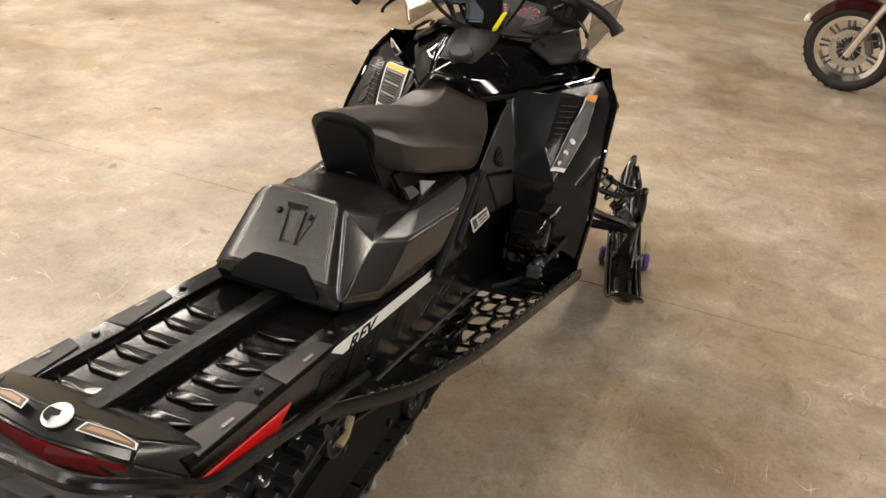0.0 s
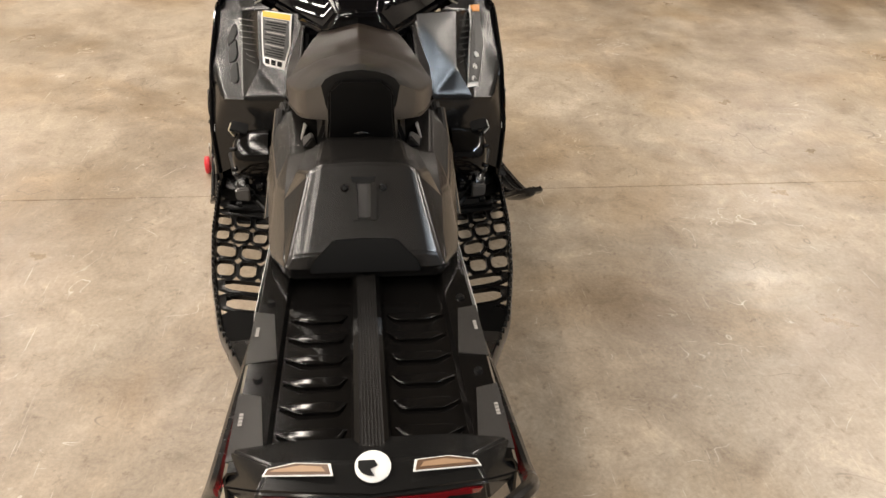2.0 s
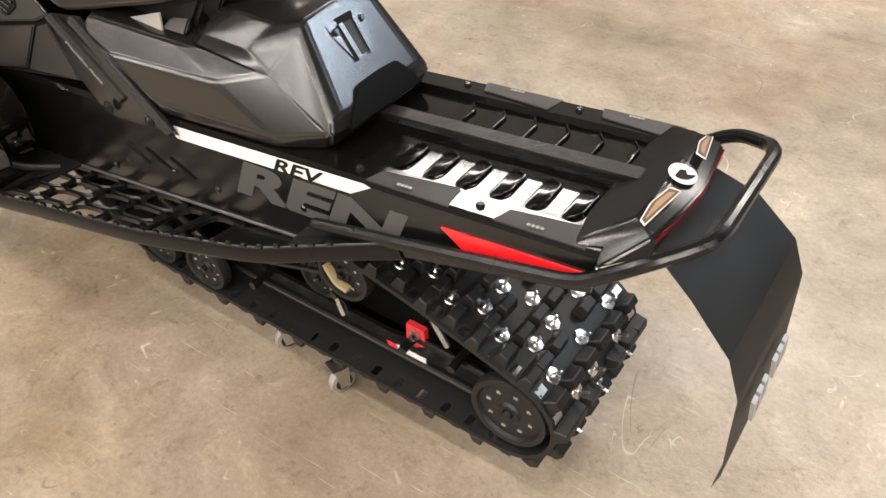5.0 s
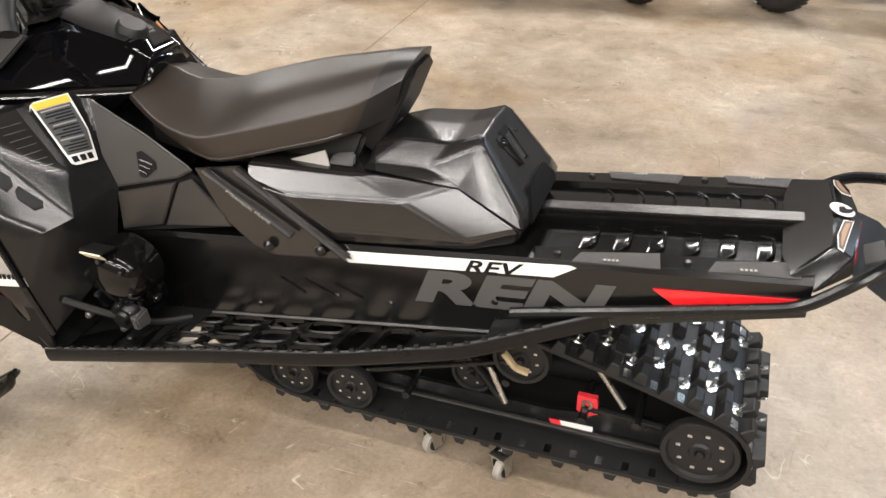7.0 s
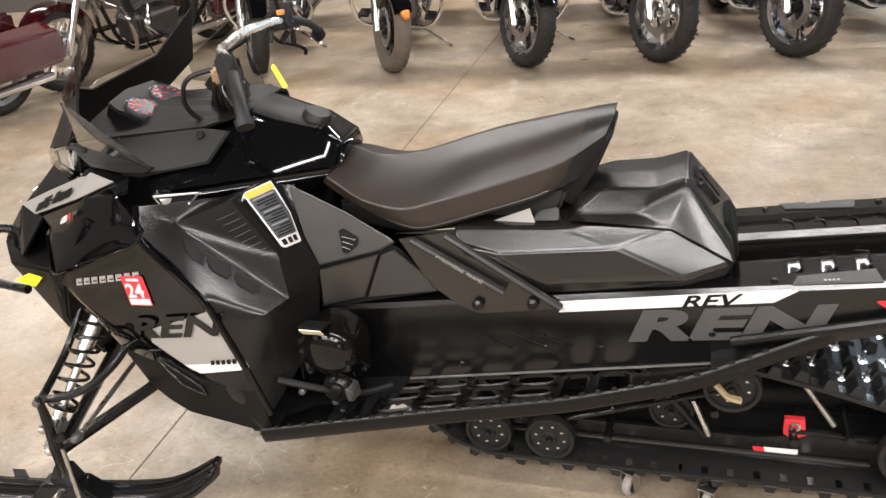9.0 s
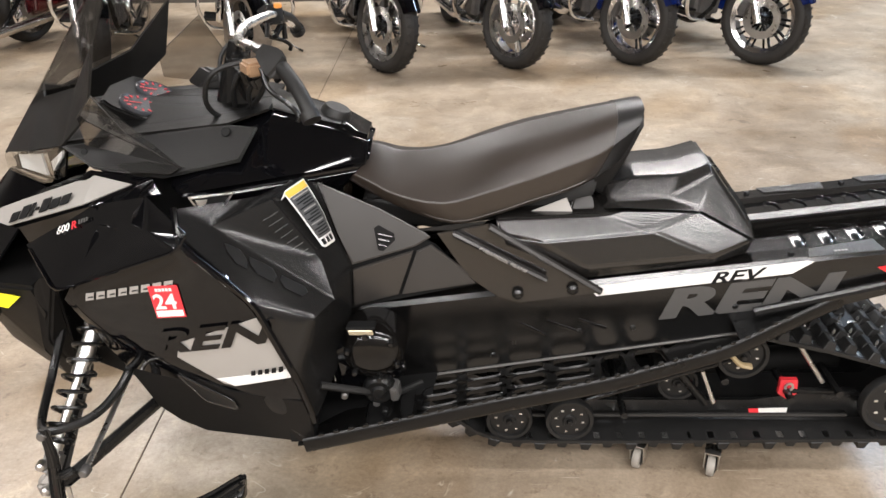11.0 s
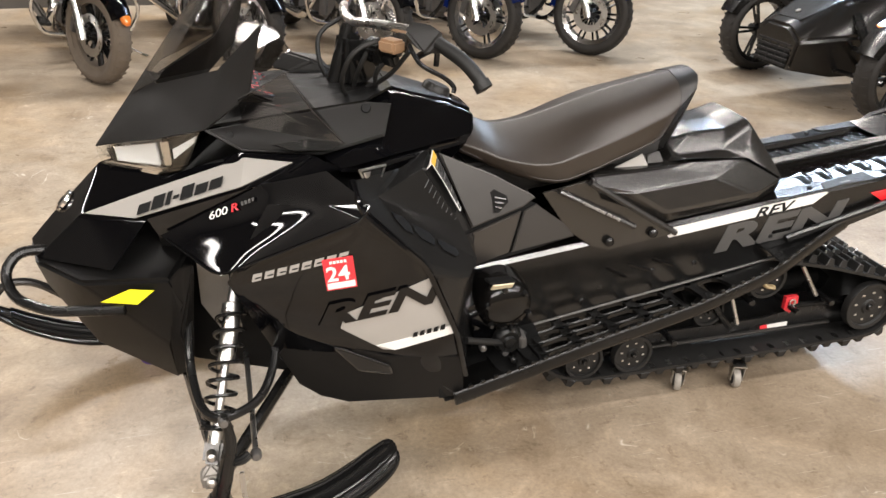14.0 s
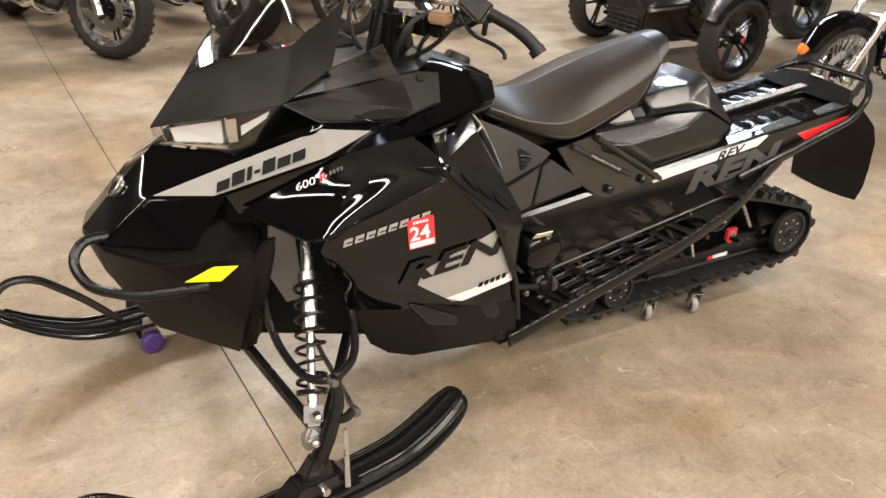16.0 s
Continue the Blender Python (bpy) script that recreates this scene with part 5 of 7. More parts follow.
# small air intakes between pod and knee panel
bm = bmesh.new()
sheet(bm, [(1.848, 0.350, 0.915), (1.775, 0.280, 0.896), (1.790, 0.302, 0.878), (1.832, 0.340, 0.878)], [(0, 1, 2, 3)], 0.006)
intakes = pair("intake", bm, M_DARK, sled, "black air intake opening")
for side, par in ((1, intakes[0]), (-1, intakes[1])):
    bm = bmesh.new()
    tube(bm, [(x, side * (y + 0.003), z + 0.002) for x, y, z in ((1.848, 0.350, 0.915), (1.775, 0.280, 0.896), (1.790, 0.302, 0.878), (1.832, 0.340, 0.878))], 0.0035, 6, closed=True)
    part("intake_rim", bm, M_STEEL, par, "bright intake rim")
    bm = bmesh.new()
    hull(bm, [(x, side * (y + 0.004), z) for x, y, z in ((1.838, 0.342, 0.909), (1.818, 0.323, 0.903), (1.824, 0.332, 0.887), (1.833, 0.341, 0.890), (1.83, 0.341, 0.900))])
    part("intake_mesh", bm, M_STEEL, par)

# nose, belly and front bumper
bm = bmesh.new()
hull(bm, sym([(2.605, 0.0, 0.66), (2.58, 0.11, 0.655), (2.475, 0.215, 0.640), (2.275, 0.290, 0.665), (2.245, 0.300, 0.60), (2.29, 0.275, 0.48), (2.285, 0.178, 0.318), (2.475, 0.10, 0.405), (2.57, 0.08, 0.575), (2.48, 0.0, 0.40), (2.28, 0.0, 0.31), (2.2, 0.1, 0.7)]))
part("nose", bm, M_RUB, sled, "matte black lower nose", bevel=0.008)
bm = bmesh.new()
sheet(bm, [(2.43, 0.262, 0.610), (2.365, 0.272, 0.640), (2.312, 0.284, 0.637), (2.352, 0.276, 0.602)], [(0, 1, 2, 3)], 0.003)
pair("nose_reflector", bm, M_YELLOW, sled, "bright yellow diamond side reflector")
bm = bmesh.new()
hull(bm, [(2.275, 0.29, 0.665), (2.245, 0.298, 0.70), (2.215, 0.29, 0.70), (2.295, 0.20, 0.34), (2.25, 0.21, 0.36), (2.292, 0.285, 0.50), (2.262, 0.292, 0.52), (2.25, 0.22, 0.66), (2.25, 0.2, 0.4)])
pair("nose_pillar", bm, M_RUB, sled, bevel=0.006)
bm = bmesh.new()
tube(bm, fillet([(2.38, 0.276, 0.592), (2.54, 0.242, 0.588), (2.625, 0.182, 0.600), (2.648, 0.125, 0.640), (2.615, 0.095, 0.678), (2.55, 0.085, 0.672)], 0.035, 4), 0.0125, 10)
part("front_bumper", bm, M_BLACKSTEEL, sled, "black tubular front bumper loop")
bm = bmesh.new()
lathe(bm, [(0, 0.012), (0.008, 0.012), (0.012, 0.004), (0.012, 0)], pose(2.43, 0.08, 0.41, 150, 0, 0), 12)
pair("tow_stud", bm, M_STEEL, sled)

# headlamps
LAMP = [(2.418, 0.010, 0.890), (2.408, 0.028, 0.856), (2.275, 0.122, 0.856), (2.228, 0.168, 0.878), (2.175, 0.206, 0.980), (2.285, 0.118, 0.940)]
bm = bmesh.new()
sheet(bm, LAMP, [(0, 1, 2, 5), (5, 2, 3, 4)], 0.003)
lamps = pair("headlight", bm, M_CLEAR, sled, "clear wrap-round headlamp lens", smooth=10)


def lamp_spot(u, v, depth):
    """A spot on the lamp's first facet, set back behind the lens."""
    a, b, c, d = [Vector(LAMP[i]) for i in (0, 1, 2, 5)]
    n = (c - a).cross(d - b).normalized()
    if n.x < 0:
        n = -n
    return a.lerp(d, u).lerp(b.lerp(c, u), v) - n * depth


def wing_spot(u, v, depth):
    """A spot on the lamp's outer facet, set back behind the lens."""
    a, b, c, d = [Vector(LAMP[i]) for i in (5, 2, 3, 4)]
    n = (c - a).cross(d - b).normalized()
    if n.x < 0:
        n = -n
    return a.lerp(d, u).lerp(b.lerp(c, u), v) - n * depth


# white plates hold the bright reflections as colour, the black floor the cavity's shade
for nm, mat, spot, spots, depth in (("lamp_floor", M_ALU, lamp_spot, ((0.0, 0.06), (1.0, 0.10), (1.0, 1.0), (0.0, 1.0)), 0.034),
                                    ("lamp_floor", M_BLACKSTEEL, wing_spot, ((0.0, 0.12), (0.85, 0.12), (0.9, 0.95), (0.0, 1.0)), 0.030),
                                    ("lamp_bowl", M_LENSWHITE, lamp_spot, ((0.20, 0.16), (0.95, 0.16), (0.92, 0.84), (0.20, 0.86)), 0.020),
                                    ("lamp_wing", M_CHROME, wing_spot, ((0.02, 0.18), (0.22, 0.18), (0.30, 0.85), (0.02, 0.85)), 0.020),
                                    ("lamp_wing", M_LENSWHITE, wing_spot, ((0.34, 0.42), (0.86, 0.16), (0.88, 0.34), (0.40, 0.70)), 0.018),
                                    ("lamp_shelf", M_CHROME, lamp_spot, ((0.0, 0.88), (1.0, 0.90), (1.0, 0.99), (0.0, 0.99)), 0.010),
                                    ("lamp_step", M_BLACKSTEEL, lamp_spot, ((0.10, 0.16), (0.17, 0.16), (0.17, 0.85), (0.10, 0.85)), 0.016)):
    bm = bmesh.new()
    pts = [spot(u, v, depth) for u, v in spots]
    n = (pts[1] - pts[0]).cross(pts[3] - pts[0]).normalized() * 0.006
    prism(bm, pts, n if n.x < 0 else -n)
    for side, ob in ((1, bm), (-1, mirrored(bm))):
        part(nm, ob, mat, lamps[0 if side == 1 else 1], bevel=0.002)

# visor, windshield, side deflectors
bm = bmesh.new()
moulded(bm, [(2.420, 0.0, 0.893), (2.285, 0.135, 0.945), (2.165, 0.212, 0.985), (2.035, 0.252, 1.215), (2.125, 0.170, 1.105), (2.262, 0.050, 1.048), (2.284, 0.0, 1.070), (2.07, 0.262, 1.07)],
      [(0, 1, 5, 6), (1, 2, 4, 5), (2, 7, 3, 4)], 0.006, keep=((2, 4),), rounds=4, crown=0.004)
visors = pair("visor", bm, M_MATTE, sled, "matte black windshield surround", smooth=35)
bm = bmesh.new()
moulded(bm, [(2.330, 0.0, 1.010), (2.255, 0.085, 1.070), (2.115, 0.175, 1.115), (2.030, 0.245, 1.22), (1.985, 0.20, 1.36), (2.00, 0.09, 1.43), (2.01, 0.0, 1.44), (2.15, 0.0, 1.25), (2.12, 0.09, 1.25)],
      [(0, 1, 8, 7), (7, 8, 5, 6), (1, 2, 8), (8, 2, 3, 4), (8, 4, 5)], 0.003, rounds=4, crown=0.0)
pair("windshield", bm, M_SMOKE, sled, "smoke-tinted clear windshield half", smooth=60)
bm = bmesh.new()
sheet(bm, [(2.00, 0.375, 1.145), (1.945, 0.365, 1.06), (1.875, 0.302, 0.966), (2.085, 0.265, 1.005), (2.09, 0.265, 1.065)], [(0, 1, 2, 3, 4)], 0.003)
pair("wind_deflector", bm, M_SMOKE, sled, "clear side wind deflector")
bm = bmesh.new()
tube(bm, [(2.09, 0.266, 1.066), (2.00, 0.376, 1.146), (1.945, 0.366, 1.06), (1.875, 0.303, 0.966)], 0.0013, 6)
pair("deflector_edge", bm, M_PATCH, sled)

# dash, console and tank cover
bm = bmesh.new()
sheet(bm, [(2.165, 0.212, 0.985), (1.80, 0.172, 1.018), (1.735, 0.165, 1.008), (1.765, 0.235, 0.955), (1.92, 0.295, 0.942), (2.09, 0.245, 0.945)], [(0, 1, 2, 3, 4, 5)], 0.008)
pair("dash_side", bm, M_MATTE, sled, "satin black dash side panel", bevel=0.003)
bm = bmesh.new()
sheet(bm, [(2.027, 0.286, 0.966), (1.95, 0.285, 0.975), (1.868, 0.292, 0.964), (1.90, 0.303, 0.951), (1.99, 0.300, 0.955)], [(0, 1, 2, 3, 4)], 0.006)
pair("side_marker", bm, M_CLEAR, sled, "clear side marker lens")
bm = bmesh.new()
sheet(bm, [(2.02, 0.280, 0.963), (1.95, 0.279, 0.971), (1.876, 0.286, 0.961), (1.90, 0.297, 0.948), (1.985, 0.294, 0.952)], [(0, 1, 2, 3, 4)], 0.004)
pair("marker_back", bm, M_INK, sled)
bm = bmesh.new()
lathe(bm, [(0, 0.004), (0.007, 0.004), (0.009, 0)], plane_pose((2.112, 0.220, 0.972), (-1, 0.1, 0.05), (0.3, -0.5, 0.8)), 14)
pair("dash_screw", bm, M_INK, sled)
bm = bmesh.new()
lathe(bm, [(0, 0.004), (0.010, 0.004), (0.012, 0)], plane_pose((1.80, 0.187, 1.005), (-1, 0.1, 0.05), (0.3, -0.5, 0.8)), 14)
pair("dash_screw", bm, M_INK, sled)
bm = bmesh.new()
sheet(bm, [(2.165, 0.0, 1.03), (2.165, 0.20, 0.99), (1.80, 0.172, 1.02), (1.72, 0.10, 1.03), (1.72, 0.0, 1.03)], [(0, 1, 2, 3, 4)], 0.006)
pair("dash_top", bm, M_RUB, sled)
bm = bmesh.new()
hull(bm, sym([(1.945, 0.115, 1.022), (2.035, 0.115, 1.062), (2.06, 0.10, 1.075), (2.09, 0.09, 1.02), (1.95, 0.04, 1.024), (2.075, 0.0, 1.082)]))
pod = part("gauge_pod", bm, M_MATTE, sled, "instrument pod with twin dials", bevel=0.006)
for side in (1, -1):
    gm = plane_pose((1.990, side * 0.055, 1.0455), (0, -1, 0), (0.90, 0, 0.42))
    bm = bmesh.new()
    lathe(bm, [(0, 0.003), (0.040, 0.003), (0.044, 0.006), (0.048, 0.004), (0.048, -0.01)], gm, 28)
    dial = part("dial", bm, M_GAUGE, pod, "dark round dial with red ticks")
    for k in range(11):
        a = radians(-60 + 30 * k)
        bm = bmesh.new()
        box(bm, (0, 0, 0), (0.010, 0.0045, 0.001), gm @ Matrix.Translation((0.033 * math.cos(a), 0.033 * math.sin(a), 0.0045)) @ Matrix.Rotation(a, 4, "Z"))
        part("tick", bm, M_TAGRED, dial)
    bm = bmesh.new()
    box(bm, (0.012, 0, 0.006), (0.030, 0.003, 0.001), gm @ Matrix.Rotation(radians(130), 4, "Z"))
    part("needle", bm, M_TAGRED, dial)
pod.matrix_basis = Matrix.Translation((0.045, 0.0, -0.018))
bm = bmesh.new()
box(bm, (0, 0, 0), (0.03, 0.05, 0.004), plane_pose((1.962, 0.0, 1.037), (0, -1, 0), (0.90, 0, 0.42)) @ Matrix.Rotation(radians(90), 4, "Z"))
part("screen", bm, M_GREYDEC, pod, "grey display window")
bm = bmesh.new()
hull(bm, [(1.99, -0.16, 1.02), (1.84, -0.17, 1.015), (1.83, -0.08, 1.02), (1.95, -0.11, 1.02), (1.95, -0.17, 1.062), (1.86, -0.16, 1.052), (1.88, -0.10, 1.050)])
part("dash_box", bm, M_MATTE, sled, "matte dash compartment cover", bevel=0.006)
bm = bmesh.new()
hull(bm, sym([(1.50, 0.10, 0.885), (1.49, 0.055, 0.94), (1.56, 0.075, 0.975), (1.72, 0.085, 1.02), (1.745, 0.145, 1.0), (1.78, 0.222, 0.945), (1.92, 0.285, 0.918), (1.88, 0.325, 0.900), (1.62, 0.158, 0.885), (1.60, 0.12, 0.80), (1.95, 0.15, 0.96)]))
part("console", bm, M_GLOSS, sled, "gloss black tank cover and console", bevel=0.012, seg=3, smooth=40)
bm = bmesh.new()
lathe(bm, [(0, 0.028), (0.030, 0.028), (0.036, 0.022), (0.040, 0.0)], pose(1.585, 0.0, 0.975, 0, -22, 0), 24)
part("fuel_cap", bm, M_MATTE, sled, "ribbed black fuel cap")
bm = bmesh.new()
hull(bm, sym([(1.54, 0.07, 0.958), (1.72, 0.078, 1.022), (1.56, 0.05, 0.978), (1.73, 0.05, 1.035), (1.55, 0.05, 0.94), (1.73, 0.06, 1.0)]))
part("console_top", bm, M_MATTE, sled, bevel=0.006)

# knee panels with slits, pads and caution label
KNEE = [(1.635, 0.160, 0.893), (1.730, 0.246, 0.874), (1.808, 0.352, 0.852), (1.690, 0.292, 0.886), (1.562, 0.340, 0.663), (1.535, 0.214, 0.677), (1.872, 0.382, 0.905),
        (1.857, 0.430, 0.850), (1.715, 0.442, 0.712), (1.600, 0.405, 0.650), (1.640, 0.450, 0.530), (1.612, 0.438, 0.400), (1.545, 0.262, 0.515), (1.597, 0.290, 0.745), (1.60, 0.150, 0.865)]
bm = bmesh.new()
KNEE_FACES = [(0, 1, 3), (1, 2, 3), (3, 2, 4, 13), (0, 3, 13, 5), (13, 4, 5), (4, 12, 5), (4, 9, 12), (9, 10, 11, 12), (9, 8, 10), (2, 8, 9, 4), (2, 7, 8), (2, 6, 7), (1, 6, 2), (0, 5, 14)]
moulded(bm, KNEE, KNEE_FACES, 0.008, keep=((3, 2), (2, 4), (4, 13), (13, 3), (4, 9), (13, 5), (0, 3)), rounds=3, cell=0.016, crown=0.002)
knees = pair("knee_panel", bm, M_KNEE, sled, "half-gloss black moulded knee panel with slits", smooth=24)
bm = bmesh.new()
tube(bm, fillet([(1.872, 0.388, 0.910), (1.858, 0.433, 0.850), (1.716, 0.446, 0.712), (1.641, 0.454, 0.530), (1.612, 0.442, 0.40)], 0.03, 4), 0.008, 8)
pair("knee_edge", bm, M_GLOSS, sled)
# triangular frame cover in three moulded pieces
COVER = ((1.612, 0.160, 0.872), (1.350, 0.176, 0.735), (1.535, 0.216, 0.683))
bm = bmesh.new()
sheet(bm, [COVER[0], (1.47, 0.166, 0.806), (1.362, 0.174, 0.745), COVER[1], (1.385, 0.186, 0.716), COVER[2], (1.565, 0.21, 0.76)], [(0, 1, 2, 3, 4, 5, 6)], 0.008)
covers = pair("frame_cover", bm, M_COVER, sled, "satin black triangular frame cover with a vent", smooth=60, bevel=0.0038, seg=3, crisp=True)
for pts in ([(1.534, 0.222, 0.672), (1.392, 0.188, 0.704), (1.430, 0.214, 0.600), (1.536, 0.230, 0.578)],
            [(1.384, 0.188, 0.704), (1.350, 0.184, 0.718), (1.262, 0.204, 0.655), (1.246, 0.210, 0.628), (1.422, 0.214, 0.600)]):
    bm = bmesh.new()
    sheet(bm, pts, [tuple(range(len(pts)))], 0.008)
    for side, ob in ((1, bm), (-1, mirrored(bm))):
        part("cover_pane", ob, M_COVER, covers[0 if side == 1 else 1], smooth=40, bevel=0.003)
# near-black backing sheet, so the gaps between cover pieces look shaded
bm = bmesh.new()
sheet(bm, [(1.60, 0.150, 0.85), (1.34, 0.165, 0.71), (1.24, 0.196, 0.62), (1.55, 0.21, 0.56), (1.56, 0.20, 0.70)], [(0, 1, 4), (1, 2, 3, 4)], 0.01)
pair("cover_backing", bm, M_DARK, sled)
for side in (1, -1):
    par = covers[0 if side == 1 else 1]
    S2 = lambda p: (p[0], side * p[1], p[2])
    tri3 = [S2(p) for p in COVER]
    bm = bmesh.new()
    prism(bm, [on_plane(S2(p), *tri3, 0.006) for p in ((1.484, 0.18, 0.763), (1.472, 0.18, 0.770), (1.436, 0.19, 0.752), (1.434, 0.19, 0.735), (1.462, 0.20, 0.712), (1.474, 0.20, 0.714))], (0, side * 0.001, 0.0005))
    vent = part("vent", bm, M_DARK, par, "dark louvred vent")
    for k in range(3):
        bm = bmesh.new()
        a, b = on_plane(S2((1.474, 0.19, 0.752 - 0.013 * k)), *tri3, 0.0085), on_plane(S2((1.441 + 0.007 * k, 0.19, 0.744 - 0.012 * k)), *tri3, 0.0085)
        tube(bm, [a, b], 0.0028, 6)
        part("vent_bar", bm, M_SATIN, vent)


def quad_spot(q, u, v, lift=0.0):
    """A spot on a four-cornered facet, by shares along and across, lifted off it."""
    a, b, c, d = [Vector(p) for p in q]
    n = (c - a).cross(d - b).normalized()
    if n.y < 0:
        n = -n
    return a.lerp(b, u).lerp(d.lerp(c, u), v) + n * lift


# the label runs down the inner facet; u goes down, v outwards
LQ = ((1.644, 0.186, 0.888), (1.580, 0.214, 0.744), (1.597, 0.274, 0.754), (1.673, 0.274, 0.892))
for nm, mat, lift, spots in (("caution_label", M_WHITE, 0.006, ((0.0, 0.0), (0.55, -0.12), (1.0, 0.0), (1.0, 0.85), (0.96, 1.0), (0.0, 1.0))),
                             ("label_field", M_GREYDEC, 0.0073, ((0.13, 0.05), (0.55, -0.06), (0.84, 0.03), (0.84, 0.93), (0.13, 0.95))),
                             ("label_head", M_GOLD, 0.0073, ((0.02, 0.04), (0.12, 0.02), (0.12, 0.96), (0.02, 0.96)))):
    bm = bmesh.new()
    pts = [quad_spot(LQ, u, v, lift) for u, v in spots]
    n = (pts[1] - pts[0]).cross(pts[2] - pts[0]).normalized()
    prism(bm, pts, n * (0.001 if n.y > 0 else -0.001))
    part(nm, bm, mat, knees[0], "white-edged caution label with a yellow head" if nm == "caution_label" else "")
for k in range(15):
    bm = bmesh.new()
    u = 0.155 + 0.045 * k
    v0, v1 = 0.10 + 0.012 * (k % 3), (0.88, 0.80, 0.86, 0.62)[k % 4]
    prism(bm, [quad_spot(LQ, a, b, 0.0088) for a, b in ((u, v0), (u + 0.020, v0), (u + 0.020, v1), (u, v1))], (0, 0.0005, 0.0003))
    part("label_bar", bm, M_INK if k % 5 else M_SILVER, knees[0])
for k in range(3):
    bm = bmesh.new()
    prism(bm, [quad_spot(LQ, a, b, 0.0078) for a, b in ((0.87, 0.12 + 0.28 * k), (0.96, 0.12 + 0.28 * k), (0.96, 0.32 + 0.28 * k), (0.87, 0.32 + 0.28 * k))], (0, 0.0005, 0.0003))
    part("label_mark", bm, M_INK, knees[0])
SQ = (KNEE[3], KNEE[13], KNEE[4], KNEE[2])
for side in (1, -1):
    par = knees[0 if side == 1 else 1]
    lead = quad_spot(SQ, 0.25, 0.64) - quad_spot(SQ, 0.32, 0.10)
    for k in range(8):
        foot = quad_spot(SQ, 0.17 + 0.095 * k, 0.10 + 0.012 * k)
        tip = foot + lead * (1 - 0.055 * k)
        bm = bmesh.new()
        tube(bm, [(p.x, side * p.y, p.z) for p in (on_plane(q, SQ[0], SQ[1], SQ[2], 0.0004) for q in (foot, tip))], 0.0009, 6, flat=0.6)
        part("slit", bm, M_GREYDEC, par)
    # shallow dark pads along the outer channel
    PQ = (KNEE[2], KNEE[4], KNEE[9], KNEE[8])
    for u0, u1 in ((0.03, 0.18), (0.25, 0.46), (0.54, 0.76)) if side == 1 else ():
        bm = bmesh.new()
        spots = ((u0, 0.20), (u1, 0.15), (u1 + 0.03, 0.28), (u1 - 0.02, 0.46), (u0 + 0.02, 0.46), (u0 - 0.02, 0.34))
        pts = [quad_spot(PQ, u, v, 0.001) for u, v in spots]
        prism(bm, [(p.x, side * p.y, p.z) for p in pts], (0, side * 0.002, 0.001))
        part("knee_pad", bm, M_RUB, par, bevel=0.001)
